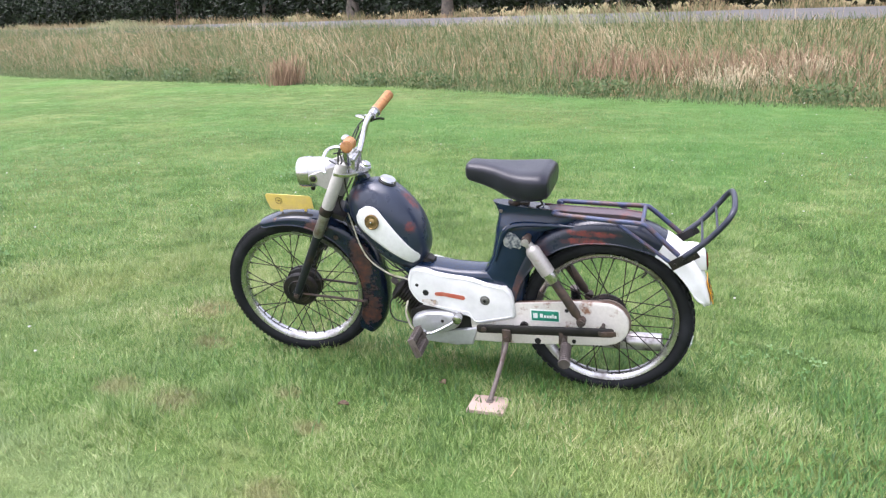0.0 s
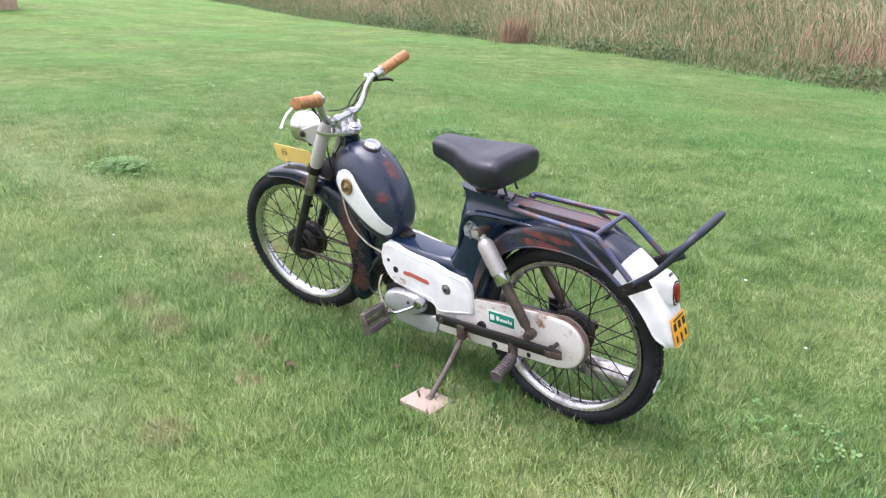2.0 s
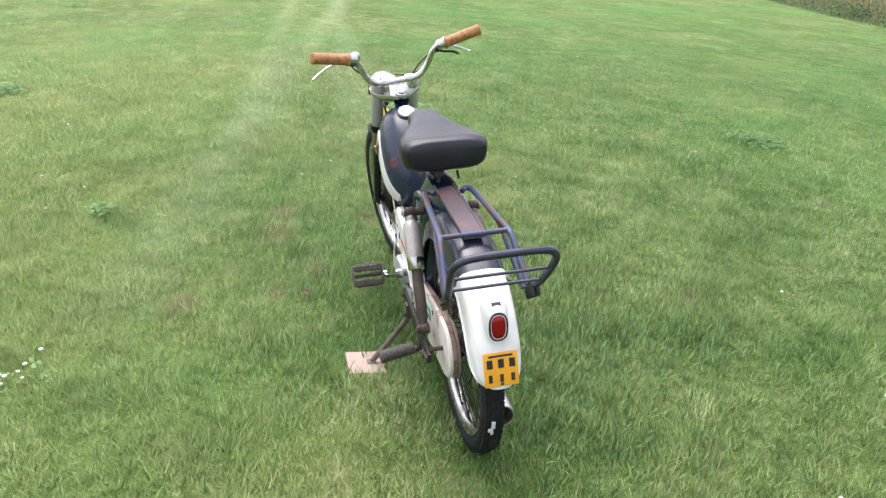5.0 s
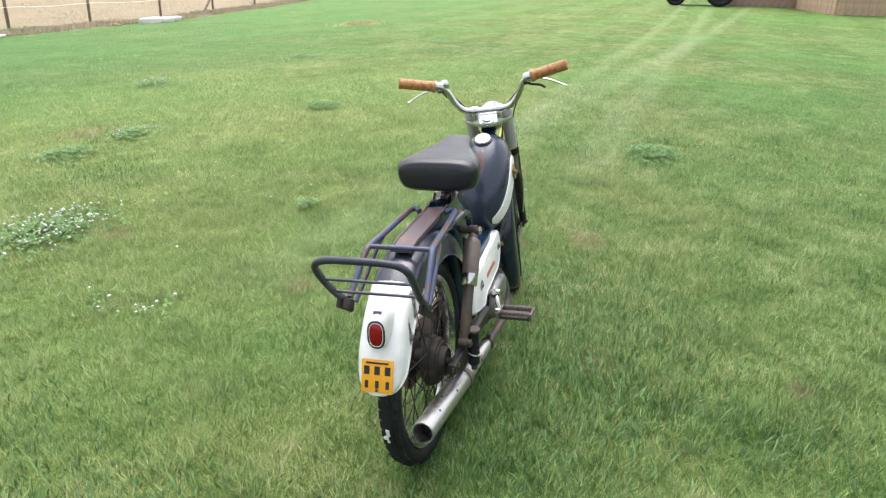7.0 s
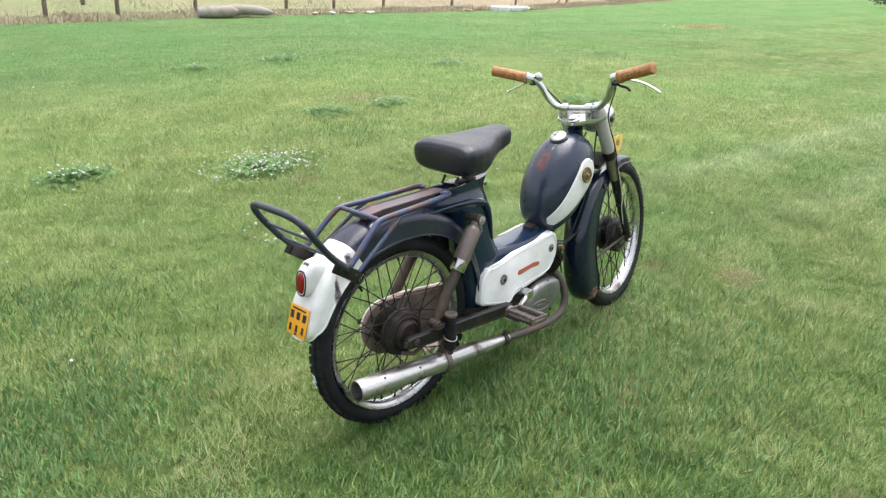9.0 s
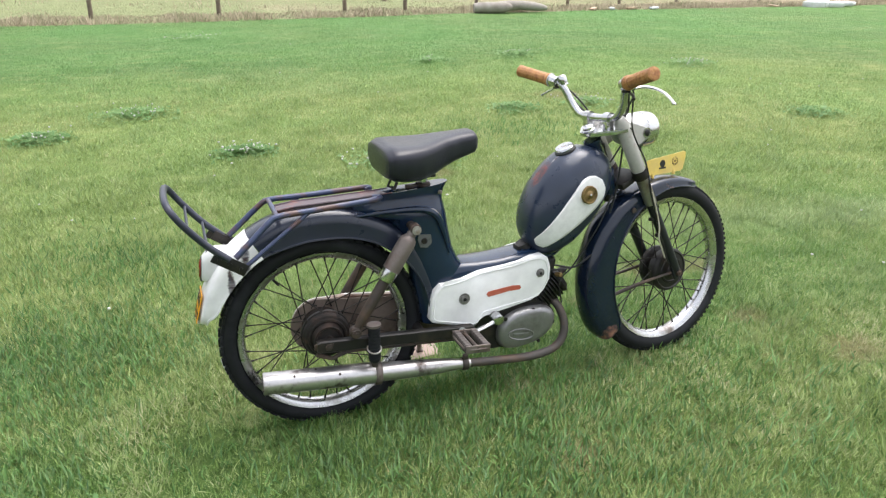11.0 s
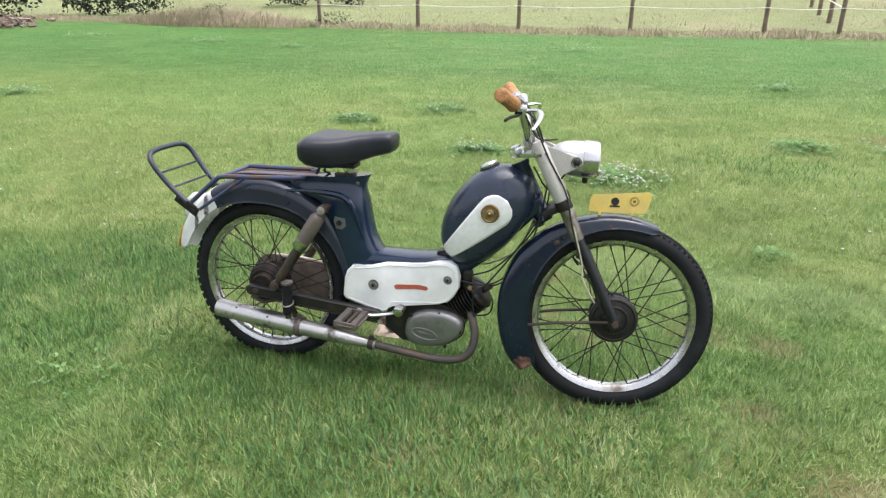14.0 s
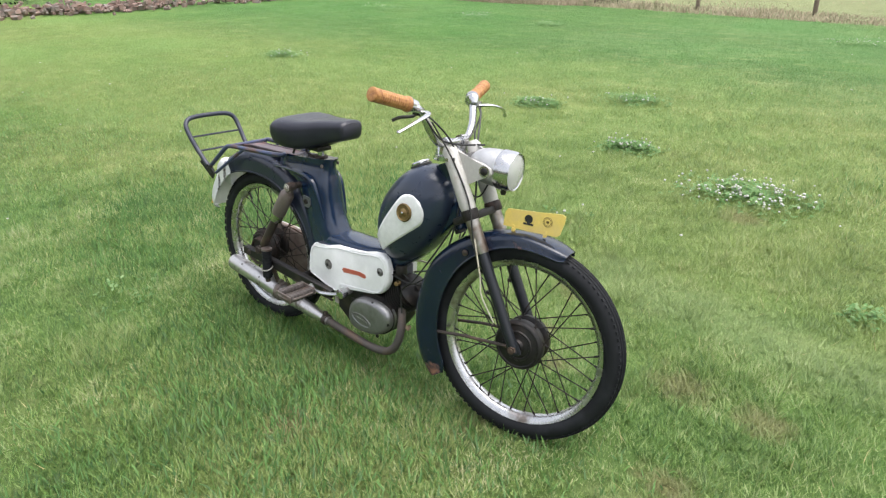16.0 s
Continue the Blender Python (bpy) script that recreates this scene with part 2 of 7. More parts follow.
def lawn_patches(nt, col, zone, yellow):
    """Greener grass towards the fence and in broad swathes, yellowed patches, and pale mower tracks."""
    tc = nt.nodes.new("ShaderNodeTexCoord")
    xyz = nt.nodes.new("ShaderNodeSeparateXYZ")
    link(nt, tc.outputs["Object"], xyz.inputs[0])
    x, y = xyz.outputs[0], xyz.outputs[1]
    wide = noise_of(nt, 0.32, 3)
    # tussocks of deep green, bleached thin grass and brown thatch
    def tint(mask, by):
        return blend(nt, mask, col, by, "MULTIPLY")

    col = tint(ramp(nt, noise_of(nt, 6.5, 3, 0.6), 0.34, 0.50, (zone,) * 3, (0.0, 0.0, 0.0)), (0.60, 0.72, 0.50))
    col = blend(nt, ramp(nt, noise_of(nt, 3.1, 5, 0.65, stretch=(1, 1.6, 1)), 0.52, 0.66, (0.0, 0.0, 0.0), (0.75 * zone,) * 3), col, blend(nt, 0.6, col, (0.42, 0.41, 0.20)))
    col = blend(nt, ramp(nt, noise_of(nt, 2.6, 7, 0.75, stretch=(1.2, 1, 1)), 0.615, 0.70, (0.0, 0.0, 0.0), (min(0.7, zone * 1.2),) * 3), col, blend(nt, 0.75, col, (0.33, 0.24, 0.13)))
    col = tint(ramp(nt, noise_of(nt, 1.15, 4, 0.6, stretch=(1, 1.5, 1)), 0.38, 0.58, (0.6, 0.6, 0.6), (0.0, 0.0, 0.0)), (0.66, 0.80, 0.58))
    col = blend(nt, ramp(nt, wide, 0.38, 0.54, (zone * 0.8,) * 3, (0.0, 0.0, 0.0)), col, blend(nt, 0.55, col, (0.095, 0.26, 0.06)))
    col = blend(nt, ramp(nt, noise_of(nt, 0.7, 5, 0.6), 0.50, 0.68, (0.0, 0.0, 0.0), (yellow,) * 3), col, blend(nt, 0.5, col, (0.355, 0.39, 0.13)))
    rim = calc(nt, "MULTIPLY", calc(nt, "MULTIPLY_ADD", wide, 9.0, calc(nt, "ADD", y, -8.5)), 0.3)
    col = blend(nt, ramp(nt, rim, 0.0, 1.0, (0.0, 0.0, 0.0), (0.8, 0.8, 0.8)), col, blend(nt, 0.55, col, (0.090, 0.225, 0.070)))
    part_y = calc(nt, "MULTIPLY_ADD", noise_of(nt, 0.8, 3), 1.6, calc(nt, "ADD", y, -0.8))
    col = blend(nt, ramp(nt, calc(nt, "MULTIPLY", part_y, -0.5), 0.12, 0.7, (0.0, 0.0, 0.0), (1.0, 1.0, 1.0)), col, (0.82, 0.93, 0.83), "MULTIPLY")
    west = calc(nt, "MULTIPLY_ADD", noise_of(nt, 0.7, 3), 0.8, calc(nt, "MULTIPLY", x, -0.2))
    col = blend(nt, ramp(nt, calc(nt, "ADD", west, -0.4), 0.4, 1.0, (0.0, 0.0, 0.0), (1.0, 1.0, 1.0)), col, (0.76, 0.87, 0.72), "MULTIPLY")
    sunny = calc(nt, "MULTIPLY", ramp(nt, calc(nt, "MULTIPLY", part_y, 0.5), 0.05, 0.6), ramp(nt, calc(nt, "MULTIPLY", y, 0.15), 0.6, 0.9, (1, 1, 1), (0, 0, 0)))
    sunny = calc(nt, "MULTIPLY", sunny, ramp(nt, calc(nt, "MULTIPLY", x, 0.1), 0.4, 0.9, (0.22, 0.22, 0.22), (0, 0, 0)))
    col = blend(nt, sunny, col, (0.40, 0.47, 0.15))
    for y0, slope, w, start in ((0.08, -0.075, 0.22, 0.15), (0.80, -0.065, 0.18, 0.15), (1.03, -0.155, 0.24, -0.10)):
        off = calc(nt, "ABSOLUTE", calc(nt, "ADD", calc(nt, "MULTIPLY_ADD", x, -slope, y), calc(nt, "MULTIPLY_ADD", noise_of(nt, 0.5, 2), 0.3, -0.15 - y0)))
        track = calc(nt, "MULTIPLY", ramp(nt, off, w * 0.3, w, (0.17, 0.17, 0.17), (0.0, 0.0, 0.0)), ramp(nt, calc(nt, "MULTIPLY", x, 0.1), start, start + 0.13))
        col = blend(nt, track, col, (0.40, 0.48, 0.27))
    # worn spots with bare brown thatch
    for bx, by, r in ((0.50, 1.90, 0.15), (2.25, 3.62, 0.30), (0.99, 0.02, 0.12), (0.84, 0.44, 0.14), (0.03, -0.43, 0.12), (1.19, -0.28, 0.16), (0.47, 0.30, 0.07), (0.31, 0.47, 0.08), (0.26, 0.79, 0.12), (0.06, -1.08, 0.08), (1.10, 0.42, 0.13)):
        col = blend(nt, calc(nt, "MULTIPLY", spot(nt, (bx, by, 0.0), (r, r * 0.8, 0.5), 0.6), 0.6), col, blend(nt, 0.7, col, (0.30, 0.215, 0.125)))
    return col


def leaf_material(name, cols, rough=0.55, through_light=0.3, spread=0.8, scale=1.6, lift=0.9, zone=0.0, yellow=0.0, blotch=1.5, octaves=8):
    """Thin leaves and blades: every piece has its own tone, and patches of the field vary."""
    m, nt, b = nodes_of(name, rough, spec=0.35)
    geo = nt.nodes.new("ShaderNodeNewGeometry")
    r = nt.nodes.new("ShaderNodeValToRGB")
    els = r.color_ramp.elements
    while len(els) < len(cols):
        els.new(0.5)
    for i, c in enumerate(cols):
        els[i].position, els[i].color = i / (len(cols) - 1), (*c, 1)
    patch = noise_of(nt, scale, octaves, 0.75)
    mixed = calc(nt, "MULTIPLY_ADD", geo.outputs["Random Per Island"], spread, calc(nt, "MULTIPLY_ADD", patch, blotch, -blotch / 2 + 0.5 - spread / 2), True)
    link(nt, mixed, r.inputs[0])
    col = r.outputs[0]
    if zone:
        col = lawn_patches(nt, col, zone, yellow)
    link(nt, col, b.inputs["Base Color"])
    half = nt.nodes.new("ShaderNodeVectorMath")
    half.operation = "MULTIPLY_ADD"
    half.inputs[1].default_value, half.inputs[2].default_value = (0.55, 0.55, 0.55), (0, 0, lift)
    link(nt, geo.outputs["Normal"], half.inputs[0])
    unit = nt.nodes.new("ShaderNodeVectorMath")
    unit.operation = "NORMALIZE"
    link(nt, half.outputs[0], unit.inputs[0])
    link(nt, unit.outputs[0], b.inputs["Normal"])
    tr = nt.nodes.new("ShaderNodeBsdfTranslucent")
    link(nt, col, tr.inputs["Color"])
    mx = nt.nodes.new("ShaderNodeMixShader")
    mx.inputs[0].default_value = through_light
    link(nt, b.outputs[0], mx.inputs[1])
    link(nt, tr.outputs[0], mx.inputs[2])
    link(nt, mx.outputs[0], nt.nodes["Material Output"].inputs["Surface"])
    return m


M_BLADE = leaf_material("lawn_blades", [(0.047, 0.101, 0.020), (0.113, 0.207, 0.041), (0.213, 0.308, 0.074), (0.325, 0.412, 0.142), (0.53, 0.51, 0.30)], 0.42, 0.35, 0.72, 2.2, 0.62, 0.6, 0.45, 2.2)
M_BLADE_FAR = leaf_material("far_lawn_blades", [(0.119, 0.242, 0.082), (0.188, 0.326, 0.122), (0.266, 0.398, 0.163)], 0.5, 0.35, 0.20, 0.9, 1.2, 0.45, 0.28, 1.3, 3)
# deep green of lush tufts, also used to darken the lawn in the moped's shade
M_LUSH_SHADE = leaf_material("lush_and_shade_blades", [(0.05, 0.135, 0.03), (0.09, 0.205, 0.045), (0.15, 0.29, 0.07)], 0.45, 0.35)
M_CLOVER = leaf_material("clover_leaves", [(0.07, 0.165, 0.045), (0.135, 0.265, 0.08), (0.25, 0.37, 0.16)], 0.6, 0.35)
M_FLOWER = surface("white_clover_heads", (0.50, 0.51, 0.46), (0.36, 0.34, 0.26), 60, 0.5, 0.7, 0.7)
M_DRY = leaf_material("dry_meadow_stalks", [(0.043, 0.074, 0.024), (0.108, 0.120, 0.046), (0.205, 0.162, 0.080), (0.37, 0.29, 0.165), (0.24, 0.138, 0.075)], 0.75, 0.25, 0.75, 0.6, 0.35, blotch=2.0)
M_VERGE = leaf_material("verge_grass_blades", [(0.09, 0.15, 0.05), (0.22, 0.24, 0.11), (0.44, 0.40, 0.25)], 0.7, 0.25, 0.8, 0.5, 0.4)
M_SOUTH = leaf_material("bleached_fence_grass", [(0.17, 0.19, 0.09), (0.33, 0.28, 0.185), (0.46, 0.385, 0.28)], 0.75, 0.25, 0.7, 0.8, 0.6)
M_DOCK = leaf_material("red_brown_dock", [(0.15, 0.10, 0.06), (0.23, 0.155, 0.095), (0.32, 0.23, 0.14)], 0.8, 0.15, 0.8, 2.0, 0.3)
M_PALE = leaf_material("bleached_straw", [(0.32, 0.27, 0.16), (0.55, 0.48, 0.33)], 0.8, 0.2, 0.8, 2.0, 0.4)
M_SEED = leaf_material("meadow_seed_heads", [(0.26, 0.21, 0.12), (0.56, 0.47, 0.31)], 0.8, 0.2, 0.8, 2.0, 0.4)
M_MEADOW = leaf_material("green_meadow_blades", [(0.038, 0.080, 0.024), (0.082, 0.132, 0.041), (0.155, 0.180, 0.073)], 0.6, 0.3, 0.8, 1.0, 0.4)
# near-black greens: the shade under the roadside trees is put into the leaf colour
M_HEDGE_SHADE = leaf_material("shade_dark_hedge_leaves", [(0.004, 0.009, 0.003), (0.008, 0.018, 0.006), (0.022, 0.042, 0.014)], 0.6, 0.15, 0.8, 1.6, 0.05)
M_BARK = surface("grey_brown_bark", (0.13, 0.11, 0.09), (0.05, 0.045, 0.04), 6, 0.4, 0.65, 0.85, 0.0, 0.8, 24, depth=0.02)
M_WOOD = surface("weathered_post_wood", (0.20, 0.155, 0.115), (0.12, 0.095, 0.072), 8, 0.4, 0.65, 0.85, 0.0, 0.6, 60, depth=0.006)
M_TAPEW = surface("white_fence_tape", (0.74, 0.74, 0.72), None, 5, rough=0.6)
M_PLANK = surface("pinkish_brown_planks", (0.42, 0.29, 0.24), (0.32, 0.21, 0.17), 5, 0.4, 0.65, 0.8, 0.0, 0.5, 50, depth=0.004)
M_PLANK2 = surface("pale_planks", (0.52, 0.37, 0.265), (0.40, 0.27, 0.19), 5, 0.4, 0.65, 0.8, 0.0, 0.5, 50, depth=0.004)
M_ROAD = surface("pale_asphalt", (0.098, 0.094, 0.089), (0.078, 0.075, 0.071), 0.8, 0.4, 0.65, 0.85, 0.0, 0.4, 60, depth=0.004)
M_CONC = surface("grey_weathered_pipe", (0.33, 0.30, 0.27), (0.20, 0.17, 0.15), 4, 0.4, 0.65, 0.85, 0.0, 0.5, 40, depth=0.006)
M_SHEET = surface("white_plastic_sheet", (0.70, 0.71, 0.73), (0.5, 0.5, 0.52), 4, 0.5, 0.7, 0.45, 0.0, 0.4, 20, depth=0.01)
M_BRICK = surface("red_brick_rubble", (0.235, 0.155, 0.128), (0.19, 0.165, 0.145), 5, 0.45, 0.6, 0.9, 0.0, 0.5, 40, depth=0.004)
M_STRAW = leaf_material("straw", [(0.40, 0.36, 0.15), (0.48, 0.43, 0.22)], 0.7, 0.2)
M_TRACTOR = surface("dark_green_machine_paint", (0.012, 0.045, 0.022), (0.03, 0.03, 0.025), 6, 0.5, 0.7, 0.45)


def ground_material():
    """Lawn, with meadow soil past its north edge and a grazed dry field past its south edge."""
    m, nt, b = nodes_of("lawn_ground", 0.9, spec=0.2)
    tc = nt.nodes.new("ShaderNodeTexCoord")
    xyz = nt.nodes.new("ShaderNodeSeparateXYZ")
    link(nt, tc.outputs["Object"], xyz.inputs[0])
    x, y = xyz.outputs[0], xyz.outputs[1]
    big, mid, fine = noise_of(nt, 0.33, 4), noise_of(nt, 1.7, 6, 0.65), noise_of(nt, 38, 4, 0.7)
    green = blend(nt, ramp(nt, mid, 0.36, 0.66), (0.15, 0.235, 0.062), (0.225, 0.30, 0.095))
    green = blend(nt, ramp(nt, big, 0.50, 0.70), green, (0.25, 0.28, 0.11))
    green = blend(nt, ramp(nt, noise_of(nt, 5.5, 5, 0.7), 0.62, 0.72), green, (0.27, 0.24, 0.12))
    blade = noise_of(nt, 70, 5, 0.75, stretch=(1, 1.0, 1))
    lawn = blend(nt, ramp(nt, fine, 0.30, 0.70), blend(nt, 0.6, green, (0.05, 0.08, 0.02)), green)
    lawn = blend(nt, ramp(nt, blade, 0.40, 0.62), blend(nt, 0.30, lawn, (0.05, 0.08, 0.02)), lawn)
    stripe = nt.nodes.new("ShaderNodeTexWave")
    stripe.inputs["Scale"].default_value, stripe.inputs["Distortion"].default_value, stripe.inputs["Detail"].default_value = 0.16, 1.5, 2.0
    mp = nt.nodes.new("ShaderNodeMapping")
    mp.inputs["Rotation"].default_value = (0, 0, radians(96))
    link(nt, tc.outputs["Object"], mp.inputs["Vector"])
    link(nt, mp.outputs[0], stripe.inputs["Vector"])
    lawn = blend(nt, ramp(nt, stripe.outputs["Fac"], 0.35, 0.65, (0.0, 0.0, 0.0), (0.22, 0.22, 0.22)), lawn, (0.23, 0.31, 0.11))
    lawn = lawn_patches(nt, lawn, 0.8, 0.35)
    rag = calc(nt, "MULTIPLY_ADD", noise_of(nt, 1.6, 4), 0.9, -0.45)
    north = calc(nt, "ADD", calc(nt, "MULTIPLY_ADD", calc(nt, "MAXIMUM", x, 0.0), -0.135, calc(nt, "MULTIPLY_ADD", x, -0.25, -7.85)), calc(nt, "MULTIPLY_ADD", y, -1.0, rag))
    south = calc(nt, "ADD", calc(nt, "MULTIPLY_ADD", calc(nt, "MAXIMUM", calc(nt, "ADD", x, -2.5), 0.0), -0.14, calc(nt, "MULTIPLY_ADD", calc(nt, "MINIMUM", x, 0.0), 0.10, -10.6)), calc(nt, "ADD", y, rag))
    soil = blend(nt, ramp(nt, mid, 0.4, 0.6), (0.12, 0.12, 0.045), (0.24, 0.18, 0.09))
    field = blend(nt, ramp(nt, calc(nt, "MULTIPLY_ADD", x, 0.03, noise_of(nt, 0.11, 4)), 0.58, 0.78), (0.25, 0.285, 0.135), (0.35, 0.285, 0.195))
    field = blend(nt, ramp(nt, mid, 0.35, 0.7), blend(nt, 0.3, field, (0.12, 0.10, 0.05)), field)
    col = blend(nt, ramp(nt, north, 0.0, 0.25), lawn, soil)
    col = blend(nt, ramp(nt, south, 0.0, 0.25), col, field)
    link(nt, col, b.inputs["Base Color"])
    relief(nt, b, calc(nt, "ADD", fine, blade), 0.9, 0.03)
    return m


M_GROUND = ground_material()


# ---------------------------------------------------------------- mesh helpers
def part(name, bm, material, parent=None, label="", smooth=40):
    bmesh.ops.recalc_face_normals(bm, faces=bm.faces)
    me = bpy.data.meshes.new(name)
    bm.to_mesh(me)
    bm.free()
    for mm in material if isinstance(material, (list, tuple)) else (material,):
        me.materials.append(mm)
    if smooth:
        me.shade_smooth()
        me.set_sharp_from_angle(angle=radians(smooth))
    ob = new(name, me)
    ob.parent = parent
    return tagged(ob, label) if label else ob


def bent(pts, k=6):
    """A smooth line through the points (Catmull-Rom)."""
    p = [Vector(q) for q in pts]
    p = [2 * p[0] - p[1], *p, 2 * p[-1] - p[-2]]
    out = []
    for i in range(1, len(p) - 2):
        a, b, c, d = p[i - 1 : i + 3]
        for j in range(k):
            t = j / k
            out.append(0.5 * ((2 * b) + (c - a) * t + (2 * a - 5 * b + 4 * c - d) * t * t + (3 * b - a - 3 * c + d) * t**3))
    return [*out, p[-2]]


def loft(bm, rings, caps=True, closed=False):
    vs = [[bm.verts.new(c) for c in ring] for ring in rings]
    n = len(vs[0])
    for a, b in zip(vs, vs[1:] + (vs[:1] if closed else [])):
        for i in range(n):
            bm.faces.new((a[i], a[(i + 1) % n], b[(i + 1) % n], b[i]))
    if caps and not closed:
        bm.faces.new(vs[0][::-1])
        bm.faces.new(vs[-1])
    return vs


def tube(bm, pts, r, n=10, flat=1.0, closed=False):
    pts = [Vector(p) for p in pts]
    rs = r if isinstance(r, (list, tuple)) else [r] * len(pts)
    up, rings = None, []
    for i, p in enumerate(pts):
        a = pts[i - 1] if (i or closed) else p
        b = pts[(i + 1) % len(pts)] if (i < len(pts) - 1 or closed) else p
        d = (b - a).normalized()
        if up is None:
            up = d.orthogonal().normalized() if abs(d.z) > 0.9 else Vector((0, 0, 1))
        up = (up - d * up.dot(d)).normalized()
        side = d.cross(up)
        rings.append([p + rs[i] * (math.cos(t) * side + flat * math.sin(t) * up) for t in (2 * math.pi * k / n for k in range(n))])
    loft(bm, rings, closed=closed)


def lathe(bm, prof, at, axis, n=24):
    """Turns (radius, height) pairs round the axis."""
    axis = Vector(axis).normalized()
    u = axis.orthogonal().normalized()
    v = axis.cross(u)
    rings = []
    for r, h in prof:
        rings.append([Vector(at) + axis * h + max(r, 1e-4) * (math.cos(t) * u + math.sin(t) * v) for t in (2 * math.pi * k / n for k in range(n))])
    loft(bm, rings)


def box(bm, centre, size, bevel=0.0, turn=None):
    got = bmesh.ops.create_cube(bm, size=1.0)["verts"]
    mt = Matrix.Translation(centre) @ (turn.to_4x4() if turn else Matrix()) @ Matrix.Diagonal((*size, 1))
    bmesh.ops.transform(bm, matrix=mt, verts=got)
    if bevel:
        es = list({e for q in got for e in q.link_edges})
        bmesh.ops.bevel(bm, geom=es, offset=bevel, segments=2, affect="EDGES", profile=0.6)


def slab(bm, outline, y0, y1, bevel=0.0, crown=0.0):
    """A flat plate with an outline in x and z, from y0 to y1."""
    a = [bm.verts.new((x, y0, z)) for x, z in outline]
    b = [bm.verts.new((x, y1, z)) for x, z in outline]
    n = len(a)
    fs = [bm.faces.new(a), bm.faces.new(b[::-1])]
    for i in range(n):
        fs.append(bm.faces.new((a[i], b[i], b[(i + 1) % n], a[(i + 1) % n])))
    if bevel:
        es = [e for e in fs[1].edges]
        bmesh.ops.bevel(bm, geom=es, offset=bevel, segments=3, affect="EDGES", profile=0.6)


def arc(cx, cz, r, a0, a1, n):
    return [(cx + r * math.cos(radians(a0 + (a1 - a0) * i / n)), cz + r * math.sin(radians(a0 + (a1 - a0) * i / n))) for i in range(n + 1)]


def mixin(table, a):
    """Straight between the (key, value) pairs of a table."""
    ks = [k for k, _ in table]
    return float(np.interp(a, ks, [v for _, v in table]))


# ---------------------------------------------------------------- the moped
# Its own axes: x ahead, y to its left, z up; it leans on its side stand.
moped = new("moped")
moped.matrix_world = pose(0, -0.035, -0.011, -4.5, 0, 0)
tagged(moped, "old navy and white moped with worn paint leaning on side stand", "moped")

RAKE = radians(25.3)
STEM = Vector((0.258, 0, 0.757))
STEER = Matrix.Translation(STEM) @ Matrix.Rotation(radians(10), 4, Vector((-math.sin(RAKE), 0, math.cos(RAKE)))) @ Matrix.Translation(-STEM)
REAR, FRONT = Vector((-0.548, 0, 0.280)), Vector((0.561, -0.0075, 0.2905))


def turned(bm):
    bmesh.ops.transform(bm, matrix=STEER, verts=bm.verts)
    return bm


def mirrored(pts):
    return [(x, -y, z) for x, y, z in pts]


# -- wheels
def tyre_mesh(at, knobby):
    bm = bmesh.new()
    mid_r, fat = (0.2505, 0.0238) if knobby else (0.2545, 0.0275)
    rings = []
    for i in range(72):
        a = 2 * math.pi * i / 72
        ring = []
        for k in range(14):
            t = 2 * math.pi * k / 14
            rr, yy = mid_r + fat * math.cos(t), 0.0275 * math.sin(t)
            ring.append(at + Vector((rr * math.cos(a), yy, rr * math.sin(a))))
        rings.append(ring)
    loft(bm, rings, closed=True)
    rows = ((-0.017, 0.0), (0.0, 0.5), (0.017, 0.0)) if knobby else ((-0.012, 0), (-0.004, 0), (0.004, 0), (0.012, 0))
    count = 60 if knobby else 1
    if knobby:
        for off, ph in rows:
            for i in range(count):
                a = 2 * math.pi * (i + ph) / count
                r = mid_r + fat * math.sqrt(1 - (off / 0.0275) ** 2)
                t = Matrix.Rotation(-a, 3, "Y") @ Matrix.Rotation(-math.asin(off / 0.0275) * 0.9, 3, "X").inverted()
                c = at + Vector((r * math.cos(a), off, r * math.sin(a)))
                box(bm, c, (0.0056, 0.0115, 0.0205), 0, Matrix.Rotation(-a, 3, "Y"))
    else:
        for off, _ in rows:
            r = mid_r + fat * math.sqrt(1 - (off / 0.0275) ** 2)
            tube(bm, [at + Vector(((r) * math.cos(q), off, (r) * math.sin(q))) for q in (2 * math.pi * k / 90 for k in range(90))], 0.0022, 5, closed=True)
        for off in (-0.0185, 0.0185):
            for i in range(96):
                a = 2 * math.pi * (i + (0.5 if off > 0 else 0.0)) / 96
                r = mid_r + fat * math.sqrt(1 - (off / 0.0275) ** 2)
                box(bm, at + Vector((r * math.cos(a), off, r * math.sin(a))), (0.0038, 0.008, 0.009), 0, Matrix.Rotation(-a, 3, "Y"))
    return bm


def rim_mesh(at, grow):
    bm = bmesh.new()
    prof = [(0.228, 0.020), (0.232, 0.0215), (0.233, 0.019), (0.226, 0.0165), (0.219, 0.012), (0.216, 0.0), (0.219, -0.012), (0.226, -0.0165), (0.233, -0.019), (0.232, -0.0215), (0.228, -0.020), (0.221, -0.017), (0.214, -0.011), (0.211, 0.0), (0.214, 0.011), (0.221, 0.017)]
    rings = []
    for i in range(96):
        a = 2 * math.pi * i / 96
        rings.append([at + Vector(((r + grow) * math.cos(a), y, (r + grow) * math.sin(a))) for r, y in prof])
    loft(bm, rings, closed=True)
    return bm


